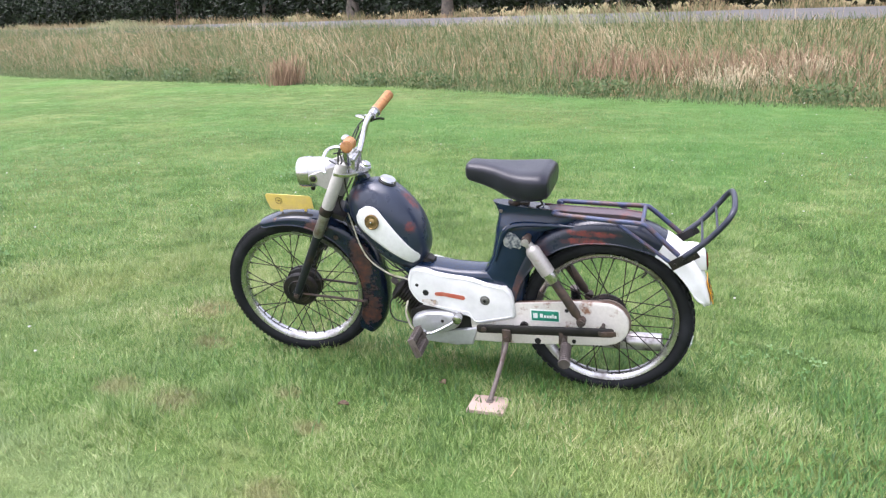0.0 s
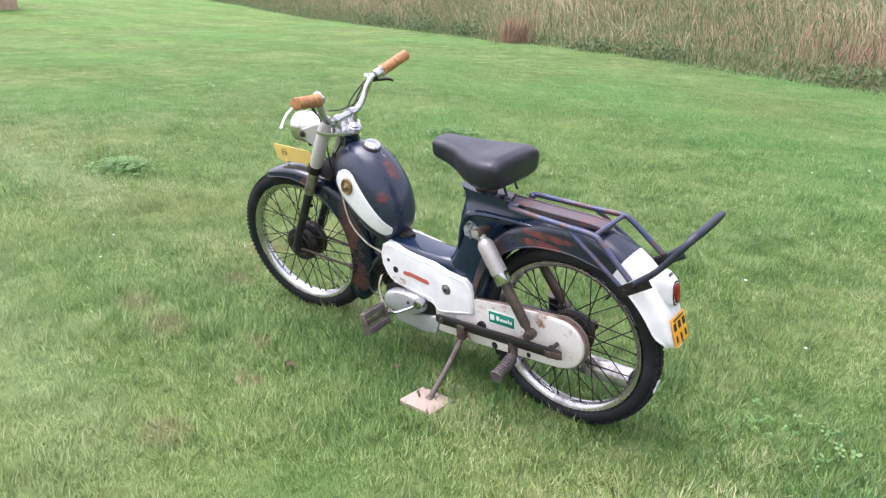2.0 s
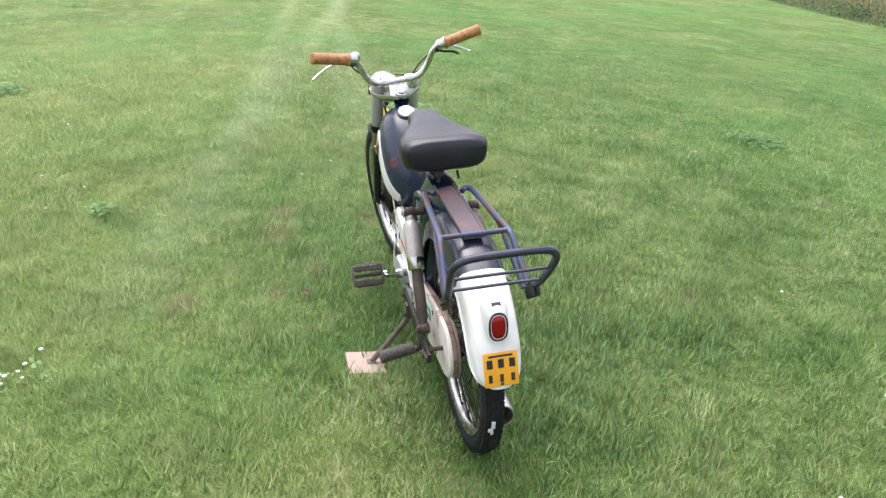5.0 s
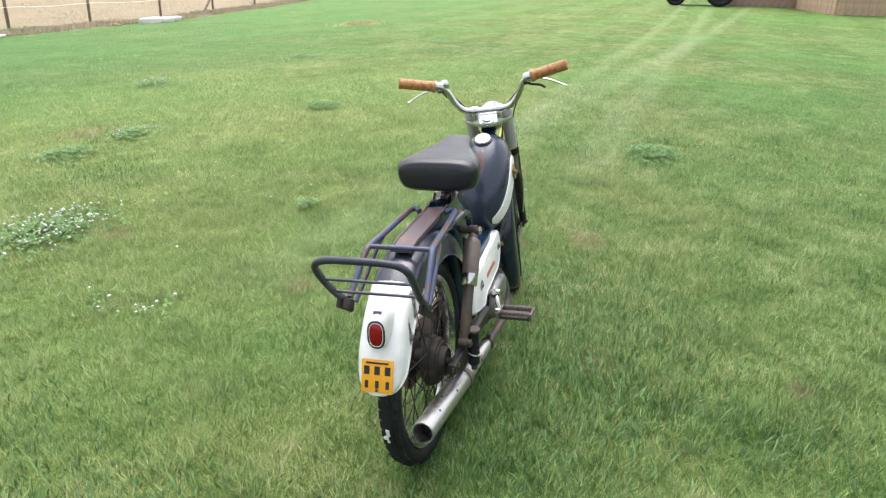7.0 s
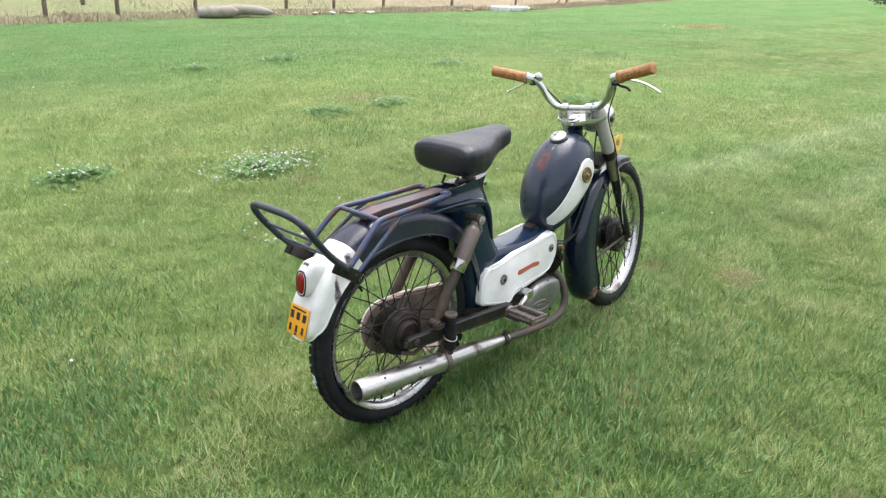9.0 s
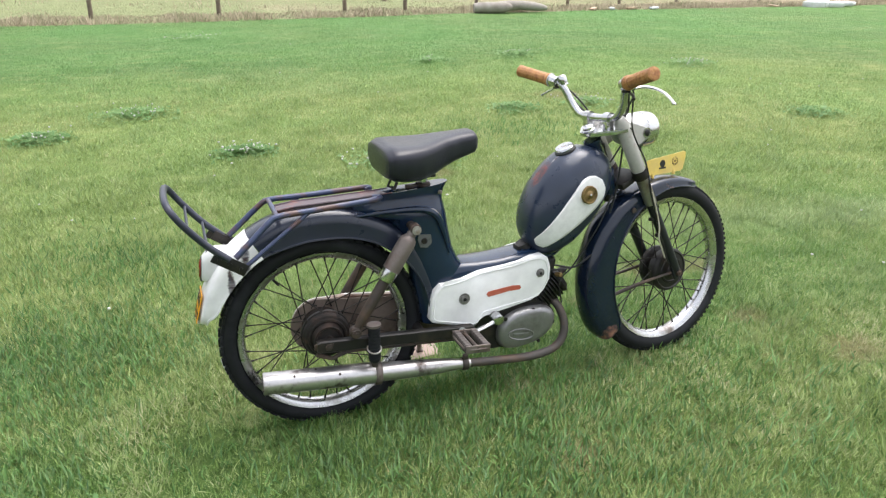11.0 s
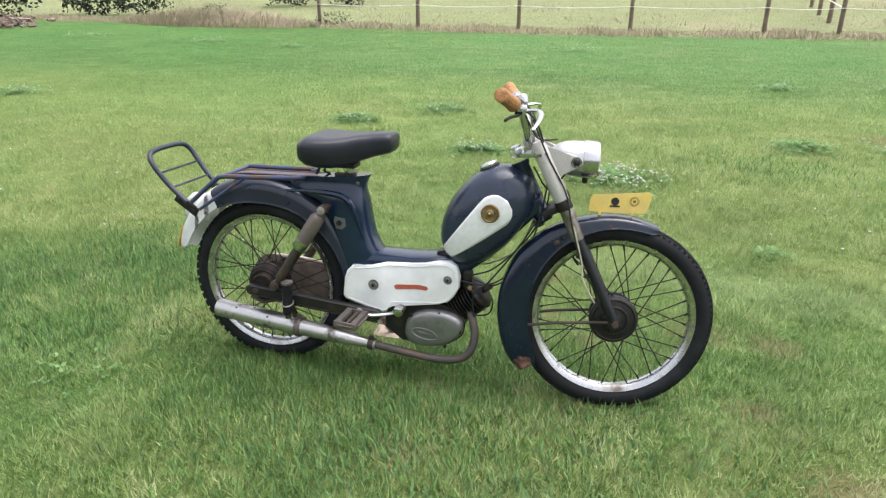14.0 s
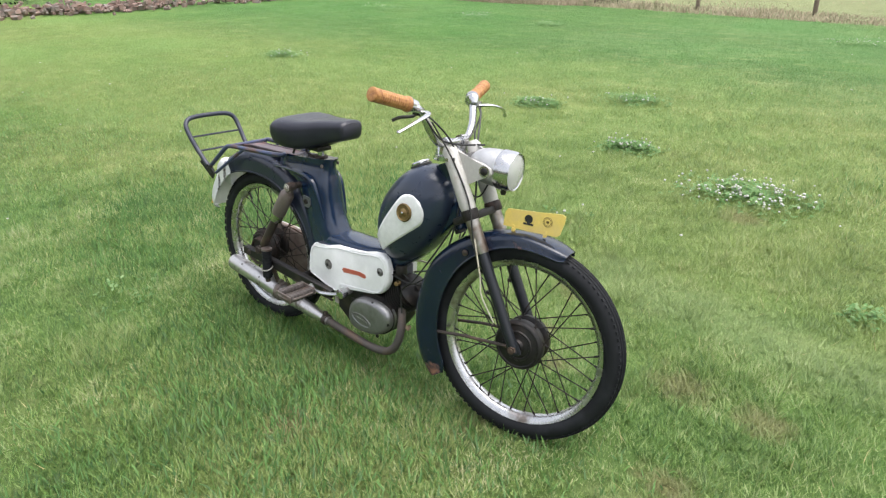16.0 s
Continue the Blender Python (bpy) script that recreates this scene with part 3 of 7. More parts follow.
def spokes(at, wheel, steer, flange_r, flange_y):
    """36 crossed wire spokes with nipples; four kinds of mesh."""
    kinds = []
    for side in (1, -1):
        for lay in (1, -1):
            bm = bmesh.new()
            sweep = radians(38) * lay
            hub_at = Vector((flange_r * math.cos(sweep), side * flange_y, flange_r * math.sin(sweep)))
            end = Vector((0.214, side * 0.004, 0))
            tube(bm, [hub_at, end], 0.0017, 5)
            tube(bm, [end - (end - hub_at).normalized() * 0.012, end + (end - hub_at).normalized() * 0.003], 0.0028, 6)
            me = bpy.data.meshes.new("spoke")
            bm.to_mesh(me)
            bm.free()
            me.materials.append(M_HUB)
            kinds.append(me)
    for i in range(36):
        ob = new("spoke", kinds[(i % 2) * 2 + (i // 2) % 2])
        ob.parent = wheel
        ob.matrix_basis = steer @ Matrix.Translation(at) @ Matrix.Rotation(radians(10 * i + 4), 4, "Y")


def wheel(name, at, steer, knobby, hub_label):
    rim = part(name, turned(rim_mesh(at, 0.0007)) if steer != Matrix() else rim_mesh(at, -0.0024), M_RIM, moped, "spoked wheel with dull chrome rim")
    bm = tyre_mesh(at, knobby)
    part("tyre", turned(bm) if steer != Matrix() else bm, M_TYRE, rim, "weathered black rubber tyre")
    bm = bmesh.new()
    if knobby:
        lathe(bm, [(0.0, -0.075), (0.012, -0.075), (0.012, -0.064), (0.030, -0.062), (0.033, -0.066), (0.037, -0.066), (0.040, -0.058), (0.044, -0.050), (0.047, -0.053), (0.052, -0.052), (0.054, -0.047), (0.060, -0.045), (0.064, -0.038), (0.064, -0.030), (0.068, -0.028), (0.068, -0.020), (0.063, -0.016), (0.062, -0.012), (0.052, -0.008), (0.030, 0.0), (0.030, 0.02), (0.050, 0.024), (0.055, 0.030), (0.055, 0.040), (0.02, 0.046), (0.0, 0.046)], at, (0, 1, 0), 40)
    else:
        lathe(bm, [(0.0, -0.050), (0.016, -0.050), (0.020, -0.043), (0.034, -0.040), (0.036, -0.043), (0.041, -0.043), (0.043, -0.040), (0.058, -0.037), (0.061, -0.040), (0.066, -0.038), (0.070, -0.032), (0.070, -0.024), (0.067, -0.022), (0.067, -0.008), (0.060, -0.004), (0.036, 0.0), (0.036, 0.012), (0.060, 0.016), (0.066, 0.020), (0.066, 0.032), (0.062, 0.037), (0.044, 0.040), (0.042, 0.043), (0.036, 0.043), (0.034, 0.041), (0.020, 0.044), (0.014, 0.052), (0.0, 0.052)], at, (0, 1, 0), 40)
    part("hub", turned(bm) if steer != Matrix() else bm, M_HUB if knobby else M_BLACK, rim, hub_label)
    bm = bmesh.new()
    w = 0.098 if knobby else 0.082
    tube(bm, [at + Vector((0, -w, 0)), at + Vector((0, w, 0))], 0.006, 10)
    for s in (-1, 1):
        lathe(bm, [(0.0, 0), (0.011, 0), (0.011, 0.009), (0.0, 0.009)], at + Vector((0, s * (w - 0.012), 0)), (0, s, 0), 6)
    part("axle", turned(bm) if steer != Matrix() else bm, M_BROWN, rim)
    spokes(at, rim, steer, 0.060 if knobby else 0.064, 0.030 if knobby else 0.026)
    # tyre valve
    bm = bmesh.new()
    q = at + Vector((0.209 * math.cos(2.2), 0, 0.209 * math.sin(2.2)))
    tube(bm, [q, q - (q - at).normalized() * 0.025], 0.0035, 8)
    part("valve", turned(bm) if steer != Matrix() else bm, M_BLACK, rim)
    return rim


rear_wheel = wheel("rear_wheel", REAR, Matrix(), True, "rusted brake drum")
for a, y, w, h in ((190, 0.004, 0.009, 0.022), (193.5, 0.010, 0.012, 0.010), (196, 0.006, 0.007, 0.008)):
    bm = bmesh.new()
    box(bm, REAR + Vector((0.2768 * math.cos(radians(a)), y, 0.2768 * math.sin(radians(a)))), (0.004, w, h), 0.001, Matrix.Rotation(radians(-a), 3, "Y"))
    part("paint_splash", bm, M_STICKW, rear_wheel, "splash of white paint")
wheel("front_wheel", FRONT, STEER, False, "dark grimy brake drum")


# -- fenders
def fender_mesh(at, a0, a1, crest, skirt, half, n=48):
    bm = bmesh.new()
    rows = []
    for i in range(n + 1):
        a = a0 + (a1 - a0) * i / n
        R, r, w = mixin(crest, a), mixin(skirt, a), mixin(half, a)
        d = R - r
        sect = [(w * 1.04, r), (w * 1.0, r + 0.15 * d), (w * 0.99, r + 0.5 * d), (w * 0.94, r + 0.72 * d), (w * 0.80, r + 0.88 * d), (w * 0.55, r + 0.965 * d), (w * 0.25, R), (0.0, R + 0.001)]
        sect = sect + [(-y, q) for y, q in sect[-2::-1]]
        c, s = math.cos(radians(a)), math.sin(radians(a))
        rows.append([bm.verts.new(at + Vector((q * c, y, q * s))) for y, q in sect])
    for p, q in zip(rows, rows[1:]):
        for k in range(len(p) - 1):
            bm.faces.new((p[k], p[k + 1], q[k + 1], q[k]))
    bmesh.ops.recalc_face_normals(bm, faces=bm.faces)
    bmesh.ops.solidify(bm, geom=list(bm.faces), thickness=0.0022)
    # rolled lower edges
    for s in (1, -1):
        pts = []
        for i in range(n + 1):
            a = a0 + (a1 - a0) * i / n
            r, w = mixin(skirt, a), mixin(half, a) * 1.04
            pts.append(at + Vector((r * math.cos(radians(a)), s * w, r * math.sin(radians(a)))))
        tube(bm, pts, 0.0028, 6)
    return bm


R_CREST = [(0, 0.312), (25, 0.326), (45, 0.345), (60, 0.350), (110, 0.355), (130, 0.350), (150, 0.340), (161, 0.331)]
R_SKIRT = [(0, 0.294), (30, 0.294), (60, 0.289), (86, 0.279), (106, 0.281), (120, 0.290), (140, 0.291), (155, 0.294), (158, 0.298), (161, 0.310)]
R_HALF = [(0, 0.050), (60, 0.055), (110, 0.056), (150, 0.055), (156, 0.053), (160, 0.048), (162.5, 0.040), (164, 0.031), (165, 0.020)]
rear_fender = part("rear_fender", fender_mesh(REAR, 0, 120, R_CREST, R_SKIRT, R_HALF), M_RFEN, moped, "navy fender with scraped red primer")
part("fender_tip", fender_mesh(REAR, 120.2, 165, [(k, v + 0.001) for k, v in R_CREST], R_SKIRT, [(k, v + 0.0006) for k, v in R_HALF], 40), M_TIP, rear_fender, "brush-painted white tail")
bm = bmesh.new()
lathe(bm, [(0, 0), (0.0048, 0), (0.0048, 0.0015), (0, 0.0015)], (-0.600, 0.0535, 0.575), (0, 1, 0), 12)
part("bolt_hole", bm, M_DARKHOLE, rear_fender)
F_CREST = [(68, 0.294), (90, 0.302), (104, 0.308), (118, 0.317), (131, 0.328), (148, 0.339), (168, 0.338), (186, 0.336), (203, 0.334), (210, 0.328), (216, 0.316)]
F_SKIRT = [(68, 0.280), (72, 0.272), (100, 0.272), (130, 0.265), (146, 0.259), (167, 0.251), (180, 0.249), (200, 0.247), (208, 0.249), (215, 0.268)]
F_HALF = [(68, 0.030), (73, 0.041), (80, 0.046), (120, 0.047), (200, 0.050), (212, 0.047)]
front_fender = part("front_fender", turned(fender_mesh(FRONT, 69, 214, F_CREST, F_SKIRT, F_HALF)), M_FFEN, moped, "navy front fender with scraped rusty flanks")
for s in (1, -1):
    for dz, px, pz in ((0.0, 0.309, 0.262),):
        bm = bmesh.new()
        tube(bm, [FRONT + Vector((-0.012, s * 0.058, dz)), (0.40, s * 0.056, 0.276), (px, s * 0.053, pz)], 0.0048, 8)
        box(bm, (px, s * 0.0525, pz), (0.018, 0.004, 0.012), 0.001)
        part("fender_stay", turned(bm), M_BROWN, front_fender)
    bm = bmesh.new()
    lathe(bm, [(0.0, 0.0), (0.009, 0.0), (0.008, 0.004), (0.0, 0.006)], FRONT + Vector((0.285 * math.cos(radians(128)), s * 0.049, 0.285 * math.sin(radians(128)))), (0, s, 0), 12)
    part("rivet", turned(bm), M_BROWN, front_fender)

# -- pressed-steel body: seat tower, spine and neck
bm = bmesh.new()
TOWER = [(0.26, -0.16, -0.275, 0.046), (0.33, -0.13, -0.285, 0.050), (0.38, -0.120, -0.295, 0.052), (0.415, -0.135, -0.300, 0.053), (0.44, -0.158, -0.305, 0.0535),
         (0.48, -0.176, -0.315, 0.054), (0.54, -0.187, -0.335, 0.054), (0.58, -0.192, -0.36, 0.053), (0.602, -0.197, -0.40, 0.051), (0.618, -0.2, -0.44, 0.044), (0.632, -0.199, -0.46, 0.036), (0.648, -0.192, -0.46, 0.033), (0.664, -0.182, -0.44, 0.032)]
rings = []
for z, xf, xb, w in TOWER:
    ring = []
    for k in range(28):
        t = 2 * math.pi * k / 28
        c, s = math.cos(t), math.sin(t)
        e = 0.72
        ring.append(((xf + xb) / 2 + (xf - xb) / 2 * math.copysign(abs(c) ** e, c), w * math.copysign(abs(s) ** e, s), z + (0.0 if z < 0.6 else -0.02 * (xf - ((xf + xb) / 2 + (xf - xb) / 2 * c)) / 0.25)))
    rings.append(ring)
loft(bm, rings)
SPINE = [(-0.235, 0.337, 0.075, 0.050), (-0.17, 0.374, 0.056, 0.055), (-0.11, 0.385, 0.042, 0.057), (-0.05, 0.390, 0.037, 0.057), (0.02, 0.396, 0.037, 0.056), (0.07, 0.403, 0.036, 0.050), (0.11, 0.408, 0.034, 0.036), (0.20, 0.475, 0.034, 0.030), (0.29, 0.575, 0.034, 0.028), (0.335, 0.62, 0.03, 0.026)]
rings = []
for x, z, h, w in SPINE:
    rings.append([(x, w * math.copysign(abs(math.cos(t)) ** 0.5, math.cos(t)), z + h * math.copysign(abs(math.sin(t)) ** 0.5, math.sin(t))) for t in (2 * math.pi * k / 20 for k in range(20))])
loft(bm, rings)
body = part("frame", bm, M_BODY, moped, "dark navy pressed-steel body")
# raised shoulder ribs running from the tower along the fender
for s in (1, -1):
    bm = bmesh.new()
    line = bent([(-0.195, s * 0.047, 0.47), (-0.215, s * 0.053, 0.54), (-0.235, s * 0.054, 0.585), (-0.275, s * 0.053, 0.604), (-0.36, s * 0.05, 0.608), (-0.45, s * 0.046, 0.604)], 5)
    tube(bm, line, [0.003 + 0.008 * math.sin(math.pi * i / (len(line) - 1)) for i in range(len(line))], 8, 0.9)
    part("pressed_rib", bm, M_BODY, body)
bm = bmesh.new()
lathe(bm, [(0.0, -0.10), (0.024, -0.10), (0.027, -0.095), (0.024, -0.088), (0.022, 0.0), (0.022, 0.07), (0.026, 0.076), (0.026, 0.086), (0.0, 0.087)], (0.306, 0, 0.656), (-math.sin(RAKE), 0, math.cos(RAKE)), 24)
part("steering_head", bm, M_BODY, body)
bm = bmesh.new()
tube(bm, [(0.062, 0, 0.425), (0.052, 0, 0.45)], [0.03, 0.022], 14)
box(bm, (0.045, 0, 0.436), (0.03, 0.036, 0.016), 0.004)
part("tank_mount", bm, M_BLACK, body)
# silver tape and worn oval on the tower sides
bm = bmesh.new()
slab(bm, [(-0.244, 0.578), (-0.222, 0.560), (-0.228, 0.530), (-0.250, 0.519), (-0.256, 0.528), (-0.280, 0.522), (-0.286, 0.545), (-0.266, 0.570)], 0.0535, 0.0565, 0.001)
part("tape_patch", bm, M_TAPE, body, "silver tape patch on the tower")
bm = bmesh.new()
slab(bm, [(-0.251, 0.532), (-0.249, 0.508), (-0.262, 0.497), (-0.281, 0.500), (-0.288, 0.522), (-0.284, 0.536)], -0.0575, -0.0525, 0.001)
lock = part("lock_plate", bm, M_LOCK, body, "dull grey lock plate on the tower")
bm = bmesh.new()
lathe(bm, [(0, 0), (0.009, 0), (0.008, 0.004), (0.005, 0.0045), (0.005, 0.002), (0, 0.002)], (-0.270, -0.0572, 0.517), (0, -1, 0), 14)
part("keyhole", bm, M_BLACK, lock)
# bolted lip at the front of the tower's top
for s in (1, -1):
    bm = bmesh.new()
    lathe(bm, [(0, 0), (0.006, 0), (0.006, 0.003), (0.003, 0.0045), (0, 0.0045)], (-0.214, s * 0.032, 0.640), (0, s, 0), 8)
    part("tower_bolt", bm, M_SHOCK, body)

# -- fuel tank
TANK = bent([(0.322, 0, 0.655), (0.305, 0, 0.692), (0.262, 0, 0.716), (0.205, 0, 0.720), (0.150, 0, 0.697), (0.10, 0, 0.652), (0.062, 0, 0.598), (0.041, 0, 0.54), (0.038, 0, 0.488), (0.055, 0, 0.445), (0.088, 0, 0.416), (0.13, 0, 0.412), (0.185, 0, 0.436), (0.24, 0, 0.484), (0.288, 0, 0.545), (0.320, 0, 0.605)], 4)
TANK = [Vector((0.322 - (0.322 - p.x) * 0.978, 0, p.z)) for p in TANK]
T_MID, T_HALF, T_POW = Vector((0.185, 0, 0.573)), 0.094, 2.5


def tank_reach(a):
    """How far the tank's outline lies from its middle in the direction a."""
    best, out = 9, 0.1
    for p, q in zip(TANK, TANK[1:] + TANK[:1]):
        d = Vector((math.cos(a), 0, math.sin(a)))
        e = q - p
        den = d.x * e.z - d.z * e.x
        if abs(den) < 1e-9:
            continue
        w = p - T_MID
        t, u = (w.x * e.z - w.z * e.x) / den, (w.x * d.z - w.z * d.x) / den
        if t > 0 and -1e-4 <= u <= 1.0001:
            out = t
    return out


def tank_side(x, z):
    v = Vector((x, 0, z)) - T_MID
    s = min(v.length / tank_reach(math.atan2(v.z, v.x)), 0.995)
    return T_HALF * (1 - s**T_POW) ** (1 / T_POW)


bm = bmesh.new()
rings = []
for k in range(-10, 11):
    f = math.sin(math.pi / 2 * k / 10 * 0.985)
    s = (1 - abs(f) ** T_POW) ** (1 / T_POW)
    rings.append([T_MID + Vector((p.x - T_MID.x, 0, p.z - T_MID.z)) * s + Vector((0, f * T_HALF, 0)) for p in TANK])
loft(bm, rings)
tank = part("fuel_tank", bm, M_TANK, moped, "navy fuel tank with red primer patches", 60)
for s in (1, -1):
    bm = bmesh.new()
    A, B = Vector((0.220, 0, 0.603)), Vector((0.072, 0, 0.458))
    d = (B - A).normalized()
    side = Vector((-d.z, 0, d.x))
    rows = []
    for i in range(33):
        t = -0.049 + (0.210 + 0.049) * i / 32
        if t < 0.0:
            w = math.sqrt(max(0.049**2 - t * t, 0))
        else:
            w = 0.049 - 0.0275 * (t / 0.193) ** 1.1 if t < 0.193 else 0.0215 * math.sqrt(max(0.0, 1 - ((t - 0.193) / 0.017) ** 2))
        row = []
        for j in range(11):
            c = A + d * t + side * w * (j / 5 - 1)
            row.append(bm.verts.new((c.x, s * (tank_side(c.x, c.z) + 0.0025), c.z)))
        rows.append(row)
    for p, q in zip(rows, rows[1:]):
        for j in range(10):
            bm.faces.new((p[j], p[j + 1], q[j + 1], q[j]))
    bmesh.ops.remove_doubles(bm, verts=bm.verts, dist=0.0002)
    bmesh.ops.recalc_face_normals(bm, faces=bm.faces)
    panel = part("side_panel", bm, M_WHITE, tank, "white teardrop knee panel")
    sol = panel.modifiers.new("thickness", "SOLIDIFY")
    sol.thickness, sol.offset = 0.003, 0.0
    bm = bmesh.new()
    c = Vector((0.209, s * (tank_side(0.209, 0.600) + 0.004), 0.600))
    lathe(bm, [(0.0, 0.0), (0.026, 0.0), (0.026, 0.004), (0.023, 0.006), (0.021, 0.004), (0.012, 0.004), (0.010, 0.006), (0.004, 0.007), (0.0, 0.009)], c, (0.06, s, 0.1), 32)
    badge = part("badge", bm, M_BRASS, tank, "round tarnished brass badge")
    bm = bmesh.new()
    lathe(bm, [(0, 0), (0.0038, 0), (0.0034, 0.003), (0.0015, 0.0042), (0, 0.0044)], c + Vector((0, s * 0.0075, 0.0008)), (0.06, s, 0.1), 10)
    part("badge_screw", bm, M_CHROME, badge, "bright centre screw")
bm = bmesh.new()
lathe(bm, [(0.0, -0.004), (0.020, -0.004), (0.022, 0.004), (0.027, 0.005), (0.028, 0.013), (0.025, 0.017), (0.012, 0.0195), (0.0, 0.02)], (0.184, 0, 0.707), (-0.42, 0, 0.9), 28)
cap = part("filler_cap", bm, M_CHROME, tank, "round chrome filler cap")
bm = bmesh.new()
lathe(bm, [(0, -0.006), (0.0300, -0.006), (0.0315, -0.002), (0.0305, 0.007), (0.0275, 0.0085), (0, 0.0085)], (0.184, 0, 0.707), (-0.42, 0, 0.9), 28)
part("cap_seal", bm, M_CABLE, cap, "dark cap rim")

# -- seat
bm = bmesh.new()
SEAT = [(-0.370, 0.708, 0.756, 0.086, 0.0), (-0.365, 0.697, 0.769, 0.103, 0.0), (-0.345, 0.686, 0.779, 0.113, -0.002), (-0.31, 0.681, 0.781, 0.113, -0.006), (-0.27, 0.680, 0.781, 0.104, -0.008), (-0.23, 0.688, 0.783, 0.086, -0.006), (-0.19, 0.703, 0.789, 0.064, -0.003), (-0.15, 0.716, 0.793, 0.051, 0.0), (-0.112, 0.726, 0.796, 0.047, 0.0), (-0.097, 0.730, 0.796, 0.044, 0.0), (-0.089, 0.738, 0.790, 0.037, 0.0)]
rings = []
SEAT = [(-0.377 + (x + 0.370) * 0.968, z0 + 0.006, z1 - 0.001 + 0.007 * max(0.0, min(1.0, (-0.14 - x) / 0.1)), w, dip) for x, z0, z1, w, dip in SEAT]
for x, z0, z1, w, dip in [tuple(a + (b - a) * j / 3 for a, b in zip(p, q)) for p, q in zip(SEAT, SEAT[1:]) for j in range(3)] + [SEAT[-1]]:
    ring = []
    for k in range(44):
        t = 2 * math.pi * k / 44
        c, s = math.cos(t), math.sin(t)
        y = w * math.copysign(abs(c) ** 0.44, c) * (1.0 - 0.07 * max(0.0, -s) ** 0.5)
        z = (z0 + z1) / 2 + (z1 - z0) / 2 * math.copysign(abs(s) ** 0.50, s)
        if s > 0:
            z += (dip * (1 - (y / w) ** 2) - 0.006 * (abs(y) / w) ** 3) * s
        ring.append((x, y - 0.006 + 0.05 * (x + 0.38) * 0.6, z))
    rings.append(ring)
loft(bm, rings)
seat = part("seat", bm, M_VINYL, moped, "black vinyl saddle seat", 50)
bm = bmesh.new()
box(bm, (-0.275, -0.008, 0.690), (0.10, 0.055, 0.014), 0.004)
tube(bm, [(-0.335, 0.01, 0.682), (-0.345, 0.012, 0.66), (-0.325, 0.012, 0.652)], 0.004, 8)
tube(bm, [(-0.335, -0.04, 0.682), (-0.345, -0.042, 0.662)], 0.004, 8)
part("seat_pan", bm, M_BLACK, seat)
bm = bmesh.new()
lathe(bm, [(0.0, 0.0), (0.0125, 0.0), (0.0125, 0.055), (0.0, 0.055)], (-0.252, -0.002, 0.638), (0.03, 0, 1), 18)
part("seat_post", bm, M_CHROME, seat, "short chrome seat post")
bm = bmesh.new()
lathe(bm, [(0.0, 0.0), (0.021, 0.0), (0.021, 0.016), (0.018, 0.019), (0.0, 0.019)], (-0.252, -0.002, 0.646), (0.03, 0, 1), 18)
box(bm, (-0.285, -0.002, 0.655), (0.03, 0.02, 0.012), 0.002)
part("post_clamp", bm, M_BROWN, seat)

# -- luggage rack
rack = None
RAIL = 0.0076
for s in (1, -1):
    bm = bmesh.new()
    tube(bm, bent([(-0.40, s * 0.036, 0.648), (-0.386, s * 0.048, 0.650), (-0.395, s * 0.061, 0.650), (-0.43, s * 0.066, 0.648), (-0.56, s * 0.074, 0.643), (-0.648, s * 0.080, 0.640), (-0.675, s * 0.084, 0.627), (-0.72, s * 0.089, 0.588), (-0.760, s * 0.093, 0.553)], 5), RAIL, 10)
    ob = part("rail", bm, M_RACK, rack or moped, "blue painted rack tube") if rack else part("luggage_rack", bm, M_RACK, moped, "blue tubular luggage rack with worn paint")
    rack = rack or ob
    bm = bmesh.new()
    tube(bm, [(-0.575, s * 0.074, 0.639), (-0.60, s * 0.080, 0.623), (-0.735, s * 0.091, 0.530)], 0.0055, 10)
    part("brace", bm, M_RACK, rack)
    bm = bmesh.new()
    box(bm, (-0.775, s * 0.0985, 0.543), (0.088, 0.005, 0.030), 0.002, Matrix.Rotation(radians(-(-34)), 3, "Y"))
    box(bm, (-0.775, s * 0.093, 0.543), (0.06, 0.008, 0.026), 0.002, Matrix.Rotation(radians(34), 3, "Y"))
    for k in (-0.028, 0.0, 0.028):
        lathe(bm, [(0.0, 0.0), (0.005, 0.0), (0.004, 0.004), (0.0, 0.004)], (-0.775 - k * 0.83, s * 0.1015, 0.543 + k * 0.56), (0, s, 0), 8)
    part("hinge_clip", bm, M_BLACK, rack, "black riveted steel clip")
for x, y, z in ((-0.652, 0.080, 0.6395),):
    bm = bmesh.new()
    tube(bm, [(x, y, z), (x, -y, z)], 0.0062, 10)
    part("cross_tube", bm, M_RACK, rack)
bm = bmesh.new()
HOOP = [p + Vector((0.007, 0, 0.004)) for p in bent([(-0.782, 0.097, 0.548), (-0.83, 0.101, 0.593), (-0.872, 0.106, 0.645), (-0.893, 0.104, 0.676), (-0.904, 0.086, 0.694), (-0.908, 0.05, 0.700), (-0.909, 0, 0.701), (-0.908, -0.05, 0.700), (-0.904, -0.086, 0.694), (-0.893, -0.104, 0.676), (-0.872, -0.106, 0.645), (-0.83, -0.101, 0.593), (-0.782, -0.097, 0.548)], 5)]
tube(bm, HOOP, 0.0084, 10)
part("back_hoop", bm, M_RACKD, rack, "dark tubular rear hoop")
for x, y, z in ((-0.822, 0.101, 0.596), (-0.859, 0.105, 0.641)):
    bm = bmesh.new()
    tube(bm, [(x, y, z), (x, -y, z)], 0.0036, 8)
    part("hoop_bar", bm, M_RACKD, rack)
bm = bmesh.new()
